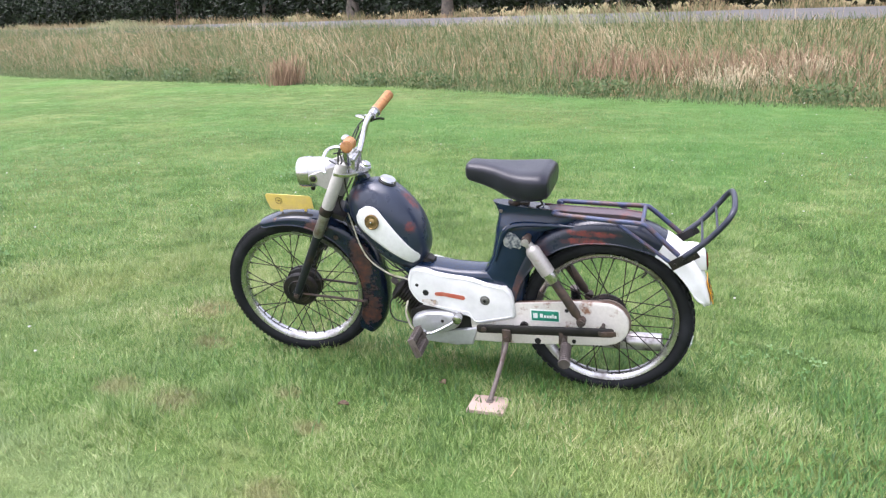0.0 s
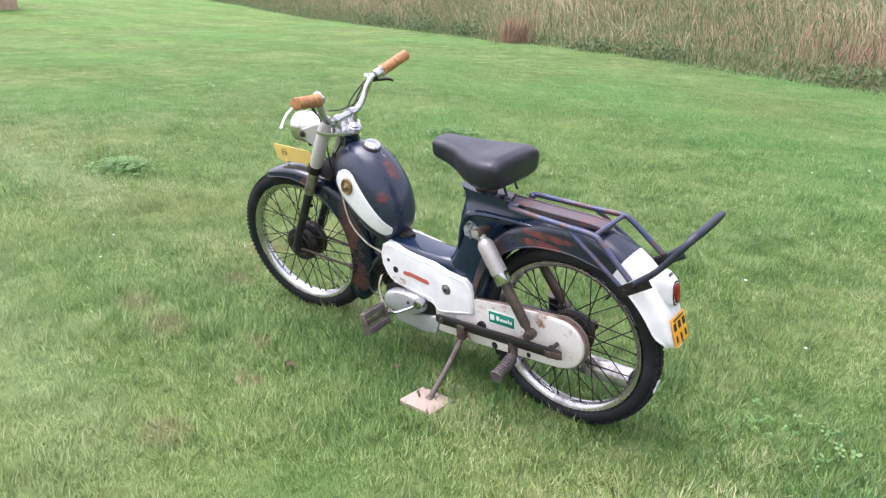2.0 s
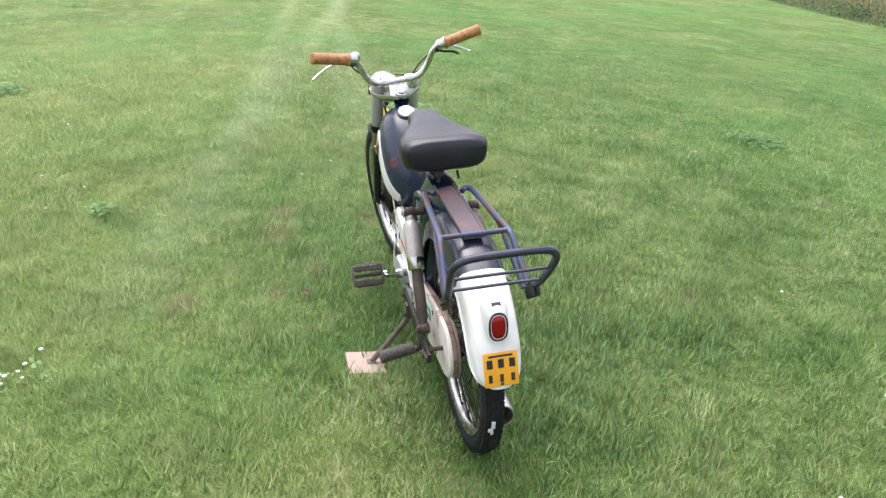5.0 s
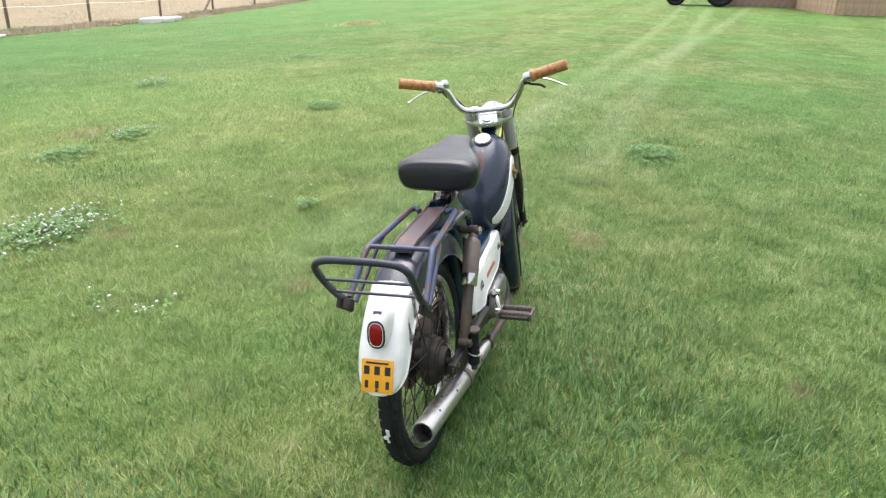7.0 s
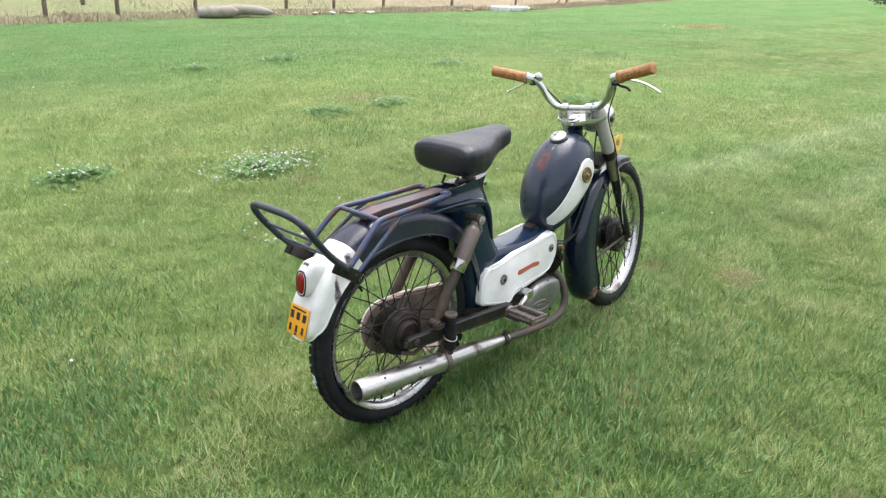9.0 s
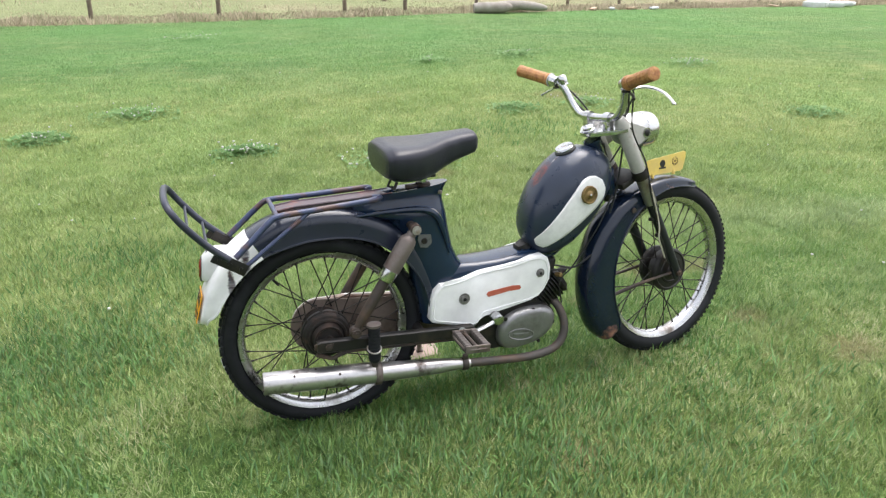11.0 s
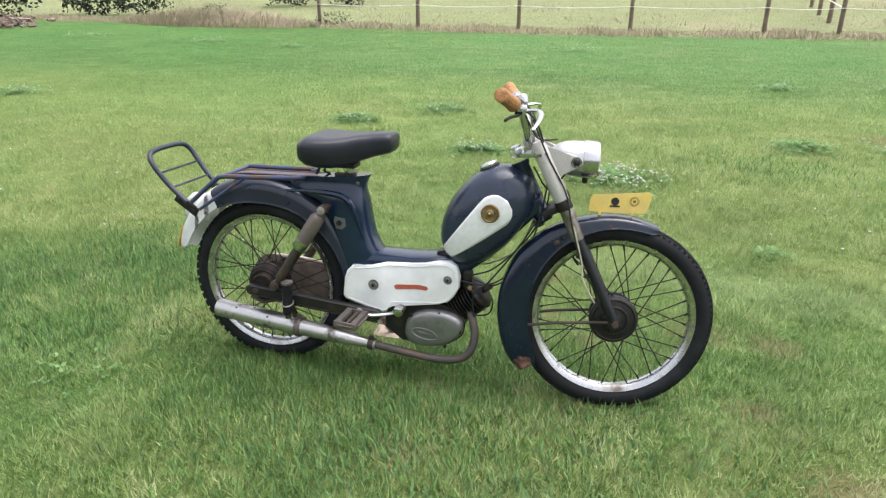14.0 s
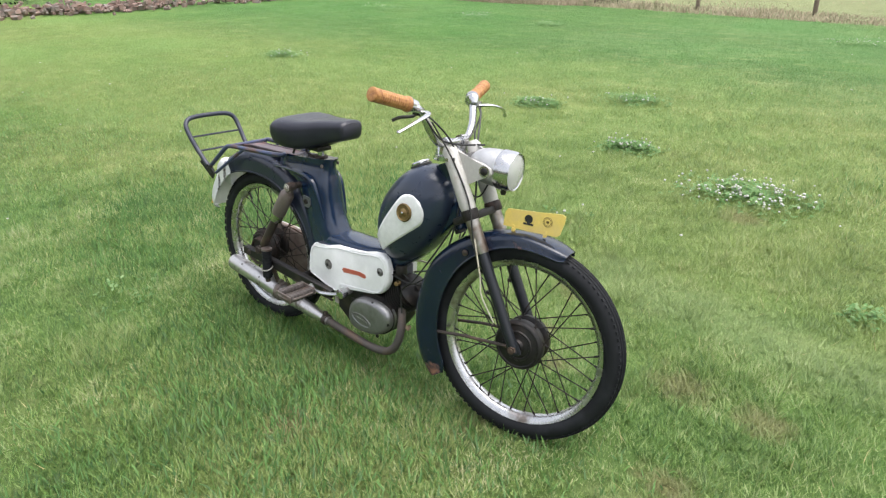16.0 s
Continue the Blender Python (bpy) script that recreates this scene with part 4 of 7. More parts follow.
slab(bm, [(-0.345, 0.650), (-0.46, 0.646), (-0.60, 0.643), (-0.655, 0.636), (-0.655, 0.629), (-0.345, 0.636)], -0.026, 0.026, 0.002)
for s in (1, -1):
    tube(bm, [(-0.345, s * 0.0255, 0.650), (-0.46, s * 0.0255, 0.6465), (-0.60, s * 0.0255, 0.6435), (-0.655, s * 0.0255, 0.637)], 0.0028, 6)
part("top_strip", bm, M_STRIP, rear_fender, "rusty flat top strip")

# -- tail lamp and rear plate
bm = bmesh.new()
up = Vector((0.14, 0, 0.99)).normalized()
out = Vector((-0.99, 0, 0.14)).normalized()
base = Vector((-0.803, 0, 0.512))
rings = []
for h, w, a, b in ((-0.06, 1.0, -0.046, 0.048), (0.0, 1.0, -0.046, 0.048), (0.018, 0.97, -0.045, 0.043), (0.029, 0.90, -0.044, 0.031), (0.036, 0.80, -0.042, 0.020), (0.038, 0.72, -0.040, 0.016)):
    ring = []
    for k in range(28):
        t = 2 * math.pi * k / 28
        c, s = math.cos(t), math.sin(t)
        ring.append(base + out * h + Vector((0, 0.0275 * w * math.copysign(abs(c) ** 0.7, c), 0)) + up * ((a + b) / 2 + (b - a) / 2 * math.copysign(abs(s) ** 0.7, s)))
    rings.append(ring)
loft(bm, rings)
tail = part("tail_lamp", bm, M_TIP, moped, "white rounded tail lamp housing")
bm = bmesh.new()
rings = []
for h, w in ((0.026, 1.0), (0.037, 0.98), (0.0405, 0.85), (0.042, 0.55)):
    rings.append([base + out * h - up * 0.012 + Vector((0, 0.0168 * w * math.copysign(abs(math.cos(t)) ** 0.75, math.cos(t)), 0)) + up * (0.0275 * w * math.copysign(abs(math.sin(t)) ** 0.75, math.sin(t))) for t in (2 * math.pi * k / 24 for k in range(24))])
loft(bm, rings)
part("lens", bm, M_RED, tail, "red tail lamp lens")
bm = bmesh.new()
tube(bm, [base + out * 0.0355 - up * 0.012 + Vector((0, 0.0187 * math.copysign(abs(math.cos(t)) ** 0.75, math.cos(t)), 0)) + up * (0.0293 * math.copysign(abs(math.sin(t)) ** 0.75, math.sin(t))) for t in (2 * math.pi * k / 32 for k in range(32))], 0.0034, 6, closed=True)
part("lens_rim", bm, M_CABLE, tail, "black rubber lens gasket")
bm = bmesh.new()
box(bm, base + out * 0.0240 + up * 0.034, (0.004, 0.020, 0.010), 0.001, Matrix.Rotation(radians(38), 3, "Y"))
part("maker_mark", bm, M_RACK, tail, "small blue mark")
PLATE_TILT = Matrix.Rotation(radians(17), 3, "Y")
bm = bmesh.new()
pc = Vector((-0.859, -0.001, 0.411))
box(bm, pc, (0.002, 0.076, 0.075), 0.0008, PLATE_TILT)
plate = part("rear_plate", bm, M_ORANGE, moped, "orange number plate with black marks")


def plate_bar(y, z, w, h):
    bm = bmesh.new()
    box(bm, pc + PLATE_TILT @ Vector((-0.0016, y, z)), (0.0012, w, h), 0, PLATE_TILT)
    part("mark", bm, M_INK, plate)


plate_bar(0, 0.030, 0.054, 0.004)
for y in (0.025, 0.0, -0.025):
    plate_bar(y, 0.013, 0.013, 0.019)
    plate_bar(y, -0.019, 0.008, 0.017)
bm = bmesh.new()
lathe(bm, [(0.0, 0), (0.004, 0), (0.003, 0.003), (0, 0.003)], pc + PLATE_TILT @ Vector((-0.001, 0, -0.032)), (-1, 0, 0), 8)
part("screw", bm, M_BROWN, plate)

# -- rear shock absorbers and swing arm
for s, top_mat in ((1, M_SHOCKL), (-1, M_SHOCK)):
    a, b = Vector((-0.306, s * 0.088, 0.566)), Vector((-0.482, s * 0.094, 0.304))
    d = (b - a).normalized()
    L = (b - a).length
    bm = bmesh.new()
    lathe(bm, [(0.0, 0.0), (0.010, 0.004), (0.013, 0.014), (0.013, 0.022), (0.020, 0.030), (0.0235, 0.040), (0.0235, 0.125), (0.0, 0.126)], a, d, 24)
    shock = part("shock_absorber", bm, top_mat, moped, "weathered grey shock absorber")
    bm = bmesh.new()
    lathe(bm, [(0.0, 0.124), (0.0225, 0.124), (0.0225, 0.155), (0.020, 0.158), (0.0, 0.158)], a, d, 24)
    part("chrome_sleeve", bm, M_CHROME, shock, "chrome collar")
    bm = bmesh.new()
    lathe(bm, [(0.0, 0.150), (0.0145, 0.152), (0.0150, 0.20), (0.0145, L - 0.03), (0.010, L - 0.02), (0.010, L), (0.0, L)], a, d, 20)
    part("lower_tube", bm, M_BROWN, shock, "rusty brown lower tube")
    for q in (a, b):
        bm = bmesh.new()
        lathe(bm, [(0.0, -0.014), (0.013, -0.014), (0.015, -0.010), (0.015, 0.010), (0.010, 0.012), (0.008, 0.018), (0.0, 0.018)], q, (0, s, 0), 18)
        part("shock_eye", bm, M_BROWN, shock)
        bm = bmesh.new()
        lathe(bm, [(0.006, 0.0165), (0.012, 0.0165), (0.012, 0.0195), (0.006, 0.0195)], q, (0, s, 0), 16)
        lathe(bm, [(0, 0.017), (0.0065, 0.017), (0.0065, 0.023), (0, 0.0235)], q, (0, s, 0), 6)
        part("shock_nut", bm, M_SHOCKL if q == a else M_BROWN, shock)
    bm = bmesh.new()
    tube(bm, [a, a - Vector((0, s * 0.04, 0))], 0.011, 12)
    part("upper_pin", bm, M_BROWN, shock)
for s in (1, -1):
    bm = bmesh.new()
    p, q = Vector((-0.135, s * 0.070, 0.235)), Vector((-0.585, s * 0.084, 0.277))
    d = (q - p).normalized()
    n = Vector((-d.z, 0, d.x))
    h, w = (0.0145, 0.005) if s > 0 else (0.017, 0.011)
    yo = 0.018 if s > 0 else 0.004
    rings = []
    for t in (0.0, 0.02, 0.98, 1.0):
        c = p + (q - p) * t + Vector((0, s * yo, 0))
        k = 0.75 if t in (0.0, 1.0) else 1.0
        rings.append([c + n * h * k * u + Vector((0, w * v, 0)) for u, v in ((1, 0.7), (0.8, 1), (-0.8, 1), (-1, 0.7), (-1, -0.7), (-0.8, -1), (0.8, -1), (1, -0.7))])
    loft(bm, rings)
    ob = part("swing_arm", bm, M_BLACK, moped, "grimy steel swing arm")
    bm = bmesh.new()
    box(bm, (-0.565, s * (0.093 if s < 0 else 0.11), 0.276), (0.055, 0.004, 0.016), 0.001, Matrix.Rotation(radians(5), 3, "Y"))
    part("chain_adjuster", bm, M_BROWN, ob)
    for nx, ny, nz in ((-0.555, 0.094 if s < 0 else 0.110, 0.275), (-0.160, 0.082 if s < 0 else 0.094, 0.238)):
        bm = bmesh.new()
        lathe(bm, [(0, 0), (0.010, 0), (0.010, 0.007), (0, 0.008)], (nx, s * ny, nz), (0, s, 0), 6)
        part("nut", bm, M_BROWN, ob)
bm = bmesh.new()
tube(bm, [(-0.29, 0.07, 0.25), (-0.29, -0.07, 0.25)], 0.014, 12)
part("cross_member", bm, M_BLACK, moped)
# chain and sprocket seen past the case
bm = bmesh.new()
tube(bm, [(-0.15, -0.062, 0.205), (-0.505, -0.070, 0.238)], 0.004, 6)
tube(bm, [(-0.505, -0.070, 0.238), (-0.545, -0.074, 0.228), (-0.585, -0.073, 0.245)], 0.006, 8)
part("brake_rod", bm, M_BROWN, moped)

# -- chain case, left
bm = bmesh.new()
case = [(-0.10, 0.300), (-0.20, 0.318), (-0.33, 0.335), (-0.47, 0.352)] + arc(-0.553, 0.279, 0.075, 95, 265, 14) + [(-0.45, 0.195), (-0.25, 0.176), (-0.11, 0.168)]
slab(bm, case, 0.050, 0.059, 0.006)
case_ob = part("chain_case", bm, M_CASE, moped, "white painted chain case with rusty edges")
bm = bmesh.new()
slab(bm, [(-0.10, 0.294), (-0.20, 0.312), (-0.33, 0.329), (-0.47, 0.346)] + arc(-0.553, 0.279, 0.080, 95, 265, 14) + [(-0.45, 0.19), (-0.25, 0.171), (-0.11, 0.163)], 0.031, 0.0375)
part("case_back", bm, M_CASEB, case_ob, "grimy brown inner plate")
bm = bmesh.new()
slab(bm, case, 0.038, 0.0498)
part("case_rim", bm, M_CASER, case_ob, "rusty case edge")
for x, z, r in ((-0.335, 0.195, 0.011), (-0.455, 0.208, 0.007), (-0.43, 0.318, 0.007), (-0.455, 0.205, 0.006)):
    bm = bmesh.new()
    lathe(bm, [(0, 0), (r, 0), (r, 0.0015), (0, 0.0015)], (x, 0.0585, z), (0, 1, 0), 16)
    part("case_hole", bm, M_DARKHOLE, case_ob)
bm = bmesh.new()
turn_s = Matrix.Rotation(radians(2.5), 3, "Y")
sc = Vector((-0.360, 0.0603, 0.292))
box(bm, sc, (0.090, 0.0014, 0.036), 0.0005, turn_s)
sticker = part("sticker", bm, M_GREEN, case_ob, "green maker sticker with white marks")
bm = bmesh.new()
box(bm, sc - Vector((0, 0.0006, 0)), (0.098, 0.0012, 0.044), 0.0005, turn_s)
part("border", bm, M_STICKW, sticker, "pale sticker border")
for dx, w, h, dz in ((0.032, 0.014, 0.018, 0.0), (0.012, 0.010, 0.014, 0.001), (0.000, 0.007, 0.009, -0.002), (-0.009, 0.007, 0.009, -0.002), (-0.018, 0.007, 0.009, -0.002), (-0.026, 0.004, 0.014, 0.001), (-0.034, 0.007, 0.009, -0.002)):
    bm = bmesh.new()
    box(bm, sc + turn_s @ Vector((dx, 0.0011, dz)), (w, 0.0008, h), 0, turn_s)
    part("print", bm, M_STICKW, sticker)

# -- side covers
COVER = [(-0.230, 0.386), (-0.214, 0.385), (-0.164, 0.393), (-0.114, 0.408), (-0.034, 0.413), (0.010, 0.418), (0.047, 0.427), (0.083, 0.429), (0.104, 0.416), (0.114, 0.384), (0.112, 0.348), (0.096, 0.318), (0.078, 0.299), (0.051, 0.292), (-0.103, 0.274), (-0.121, 0.242), (-0.136, 0.238), (-0.254, 0.272), (-0.263, 0.284), (-0.256, 0.343), (-0.247, 0.368)]
for s in (1, -1):
    bm = bmesh.new()
    slab(bm, COVER, s * 0.044, s * 0.066, 0.008)
    cover = part("side_cover", bm, M_COVER, moped, "white side cover with orange-red stripe")
    bm = bmesh.new()
    slab(bm, [(-0.092, 0.333), (-0.085, 0.341), (-0.01, 0.348), (0.014, 0.345), (0.018, 0.338), (0.012, 0.332), (-0.02, 0.333), (-0.085, 0.325)], s * 0.0655, s * 0.0672)
    part("stripe", bm, M_STRIPE, cover, "orange-red stripe")
    bolts = [(-0.159, 0.331, 0.0115)] + ([(0.079, 0.373, 0.009)] if s < 0 else [])
    for x, z, r in bolts:
        bm = bmesh.new()
        lathe(bm, [(0, 0), (r * 1.5, 0), (r * 1.5, 0.0008), (r, 0.001), (r * 0.9, 0.004), (r * 0.4, 0.005), (0, 0.005)], (x, s * 0.0658, z), (0, s, 0), 20)
        part("cover_bolt", bm, M_ALUD, cover, "grey dished bolt")
        bm = bmesh.new()
        lathe(bm, [(0, 0), (r * 0.45, 0), (r * 0.45, 0.0015), (0, 0.0015)], (x, s * 0.0705, z), (0, s, 0), 10)
        part("bolt_slot", bm, M_DARKHOLE, cover)
    bm = bmesh.new()
    tube(bm, [(-0.068 + (x + 0.068) * 0.948, s * 0.0660, 0.336 + (z - 0.336) * 0.895) for x, z in COVER], 0.0019, 6, closed=True)
    part("pressed_bead", bm, M_COVER, cover, "raised pressed edge")
    if s > 0:
        for x, z, r in ((0.050, 0.340, 0.011), (0.080, 0.366, 0.006)):
            bm = bmesh.new()
            lathe(bm, [(0, 0), (r, 0), (r, 0.0012), (0, 0.0012)], (x, 0.0658, z), (0, 1, 0), 20)
            part("cover_hole", bm, M_DARKHOLE, cover)
        bm = bmesh.new()
        slab(bm, [(0.022, 0.288), (0.062, 0.293), (0.066, 0.312), (0.045, 0.318), (0.026, 0.308)], 0.0655, 0.0668)
        part("stained_patch", bm, M_CASE, cover, "brown stained corner")

# -- engine
bm = bmesh.new()
slab(bm, [(-0.125, 0.262), (-0.05, 0.285), (0.07, 0.285), (0.115, 0.262), (0.118, 0.205), (0.085, 0.160), (0.03, 0.146), (-0.07, 0.152), (-0.125, 0.19)], -0.055, 0.055, 0.008)
engine = part("engine", bm, M_BLACK, moped, "grey cast aluminium engine")
bm = bmesh.new()
rings = []
for y, k in ((-0.045, 1.0), (-0.062, 1.0), (-0.074, 0.97), (-0.081, 0.90), (-0.084, 0.78), (-0.085, 0.5)):
    ring = []
    for i in range(36):
        t = 2 * math.pi * i / 36
        c, s = math.cos(t), math.sin(t)
        rx, rz = 0.093, 0.060 * (1 - 0.10 * c)
        ring.append((0.036 + rx * k * math.copysign(abs(c) ** 0.85, c) + 0.010 * k * s, y, 0.211 + rz * k * math.copysign(abs(s) ** 0.85, s) + 0.008 * k * c))
    rings.append(ring)
loft(bm, rings)
clutch = part("clutch_cover", bm, M_ALU, engine, "oval silver clutch cover")
bm = bmesh.new()
tube(bm, [(0.012 + 0.040 * math.cos(t), -0.0848, 0.196 + 0.017 * math.sin(t) - 0.006 * math.cos(t)) for t in (2 * math.pi * k / 32 for k in range(32))], 0.0022, 6, closed=True)
box(bm, (0.012, -0.0850, 0.196), (0.050, 0.003, 0.009), 0.001, Matrix.Rotation(radians(8), 3, "Y"))
part("maker_boss", bm, M_ALU, engine)
seam = []
for i in range(36):
    t = 2 * math.pi * i / 36
    c, q = math.cos(t), math.sin(t)
    seam.append((0.036 + 0.0945 * math.copysign(abs(c) ** 0.85, c) + 0.010 * q, -0.058, 0.211 + 0.0615 * (1 - 0.10 * c) * math.copysign(abs(q) ** 0.85, q) + 0.008 * c))
bm = bmesh.new()
tube(bm, seam, 0.0022, 6, closed=True)
part("gasket", bm, M_BLACK, clutch, "dark oily gasket seam")
bm = bmesh.new()
tube(bm, [(-0.046, -0.0775, 0.205), (0.02, -0.0845, 0.214), (0.118, -0.0775, 0.222)], 0.0016, 6)
part("cast_rib", bm, M_ALU, clutch)
for x, z in ((-0.035, 0.250), (0.055, 0.264), (0.120, 0.214), (0.075, 0.160), (-0.028, 0.168)):
    bm = bmesh.new()
    lathe(bm, [(0, 0), (0.006, 0), (0.006, 0.004), (0.003, 0.005), (0, 0.005)], (x, -0.074, z), (0, -1, 0), 10)
    part("case_screw", bm, M_BLACK, clutch)
bm = bmesh.new()
rings = []
for y, k in ((0.05, 1.0), (0.064, 1.0), (0.074, 0.95), (0.080, 0.84), (0.082, 0.55)):
    ring = []
    for i in range(36):
        t = 2 * math.pi * i / 36
        c, s = math.cos(t), math.sin(t)
        ring.append((0.020 + 0.088 * k * math.copysign(abs(c) ** 0.8, c), y, 0.230 + (0.044 if s > 0 else 0.036) * k * math.copysign(abs(s) ** 0.8, s) - 0.012 * k * c))
    rings.append(ring)
loft(bm, rings)
mag = part("magneto_cover", bm, M_MAG, engine, "smooth silver magneto cover")
bm = bmesh.new()
slab(bm, [(-0.13, 0.225), (-0.05, 0.205), (0.03, 0.190), (0.075, 0.182), (0.06, 0.150), (-0.05, 0.146), (-0.11, 0.155)], 0.05, 0.066, 0.006)
part("lower_case", bm, M_MAG, engine, "pale grey lower crankcase")
bm = bmesh.new()
lathe(bm, [(0, 0), (0.006, 0), (0.006, 0.003), (0, 0.004)], (-0.01, 0.080, 0.245), (0, 1, 0), 10)
part("cover_screw", bm, M_BLACK, mag)
# finned cylinder and head lying forwards
cyl_axis = Vector((0.80, 0, 0.60)).normalized()
c0 = Vector((0.085, 0, 0.262))
bm = bmesh.new()
prof = [(0, 0), (0.036, 0)]
for i in range(8):
    h = 0.006 + i * 0.0105
    prof += [(0.036, h), (0.055, h + 0.001), (0.055, h + 0.0036), (0.036, h + 0.0046)]
lathe(bm, prof + [(0.036, 0.088), (0.050, 0.090), (0.054, 0.098), (0.044, 0.110), (0.018, 0.116), (0, 0.116)], c0, cyl_axis, 28)
part("cylinder", bm, M_BLACK, engine, "black finned cylinder")
bm = bmesh.new()
lathe(bm, [(0, 0), (0.008, 0), (0.008, 0.012), (0.011, 0.014), (0.011, 0.034), (0.006, 0.040), (0, 0.042)], c0 + cyl_axis * 0.105, cyl_axis, 12)
part("spark_plug_cap", bm, M_RUBBER, engine)
bm = bmesh.new()
lathe(bm, [(0, 0), (0.016, 0), (0.018, 0.02), (0.018, 0.05), (0.013, 0.058), (0, 0.06)], (0.125, -0.02, 0.345), (0.1, -0.15, 1), 16)
box(bm, (0.105, -0.012, 0.345), (0.055, 0.03, 0.028), 0.004)
part("carburettor", bm, M_BLACK, engine, "small dirty carburettor")
bm = bmesh.new()
lathe(bm, [(0, 0), (0.007, 0), (0.007, 0.02), (0, 0.022)], (0.142, -0.048, 0.352), (0.3, -1, 0.2), 10)
part("brass_jet", bm, M_BRASS, engine)

# -- exhaust, right
bm = bmesh.new()
tube(bm, bent([(0.132, -0.024, 0.270), (0.152, -0.045, 0.250), (0.165, -0.064, 0.205), (0.158, -0.075, 0.160), (0.130, -0.080, 0.130), (0.085, -0.080, 0.117), (0.02, -0.080, 0.116), (-0.08, -0.080, 0.126), (-0.16, -0.080, 0.135)], 6), 0.0125, 14)
exhaust = part("exhaust_pipe", bm, M_PIPE, moped, "rusty bent exhaust pipe")
e0, e1 = Vector((-0.15, -0.080, 0.134)), Vector((-0.728, -0.048, 0.176))
d = (e1 - e0).normalized()
L = (e1 - e0).length
bm = bmesh.new()
lathe(bm, [(0, 0), (0.0145, 0), (0.0145, 0.02), (0.0155, 0.03), (0.022, 0.10), (0.0255, 0.20), (0.0265, 0.262), (0.0300, 0.275), (0.0300, L - 0.004), (0.029, L), (0.0255, L), (0.0250, L - 0.05), (0, L - 0.055)], e0, d, 32)
muff = part("muffler", bm, M_MUFF, exhaust, "worn chrome tube muffler")
bm = bmesh.new()
lathe(bm, [(0, L - 0.050), (0.0247, L - 0.050), (0.0247, L - 0.047), (0, L - 0.047)], e0, d, 24)
part("muffler_mouth", bm, M_DARKHOLE, muff)
for h, r in ((0.006, 0.0178), (0.262, 0.0325)):
    bm = bmesh.new()
    lathe(bm, [(0, h), (r, h), (r + 0.0016, h + 0.002), (r + 0.0016, h + 0.016), (r, h + 0.018), (0, h + 0.018)], e0, d, 28)
    q = e0 + d * (h + 0.008)
    box(bm, q + Vector((0, -0.004, r + 0.006)), (0.012, 0.014, 0.014), 0.002)
    part("pipe_clamp", bm, M_BROWN if h < 0.1 else M_SHOCK, exhaust, "steel pipe clamp")
for h, a in ((0.50, 0.9), (0.38, 0.7), (0.44, 1.5)):
    bm = bmesh.new()
    q = e0 + d * h
    lathe(bm, [(0, 0), (0.004, 0), (0.003, 0.0015), (0, 0.0015)], q + Vector((0, -0.0297 * math.cos(a), 0.0297 * math.sin(a))), (0, -math.cos(a), math.sin(a)), 8)
    part("rivet", bm, M_BROWN, muff)
bm = bmesh.new()
tube(bm, [(-0.432, -0.070, 0.19), (-0.435, -0.085, 0.245)], 0.008, 8)
part("muffler_bracket", bm, M_BROWN, exhaust)


# -- foot pegs, cranks and pedals
def peg(a, b, r):
    a, b = Vector(a), Vector(b)
    d, L = (b - a).normalized(), (b - a).length
    bm = bmesh.new()
    prof = [(0, 0), (r * 0.8, 0)]
    k = 9
    for i in range(k):
        prof += [(r, L * (0.05 + 0.9 * i / k)), (r, L * (0.05 + 0.9 * (i + 0.55) / k)), (r * 0.9, L * (0.05 + 0.9 * (i + 0.6) / k)), (r * 0.9, L * (0.05 + 0.9 * (i + 0.95) / k))]
    lathe(bm, prof + [(r * 1.1, L * 0.96), (r, L), (0, L)], a, d, 18)
    return bm


foot = part("foot_peg", peg((-0.437, -0.108, 0.215), (-0.434, -0.108, 0.318), 0.0165), M_TYRE, moped, "folded-up black rubber foot peg")
bm = bmesh.new()
tube(bm, [(-0.437, -0.085, 0.245), (-0.437, -0.108, 0.232), (-0.437, -0.108, 0.20)], 0.009, 10)
part("peg_bracket", bm, M_BROWN, foot)
bm = bmesh.new()
lathe(bm, [(0, 0), (0.019, 0), (0.019, 0.006), (0, 0.006)], (-0.434, -0.108, 0.318), (0, 0, 1), 18)
part("end_cap", bm, M_SHOCK, foot, "grey end cap")
bm = bmesh.new()
tube(bm, [(-0.436 + 0.0185 * math.cos(q), -0.108 + 0.0185 * math.sin(q), 0.252 + 0.006 * math.sin(q)) for q in (2 * math.pi * k / 20 for k in range(20))], 0.0022, 6, closed=True)
part("wire_loop", bm, M_SHOCKL, foot, "loop of bright wire")
foot = part("foot_peg", peg((-0.438, 0.116, 0.222), (-0.447, 0.212, 0.212), 0.0180), M_RUBBER, moped, "lowered brown rubber foot peg")
bm = bmesh.new()
tube(bm, [(-0.425, 0.088, 0.262), (-0.43, 0.100, 0.215), (-0.432, 0.125, 0.206)], 0.0095, 10)
part("peg_arm", bm, M_BROWN, foot)
bm = bmesh.new()
box(bm, (-0.425, 0.096, 0.235), (0.028, 0.012, 0.05), 0.003)
part("peg_bracket", bm, M_BROWN, foot)


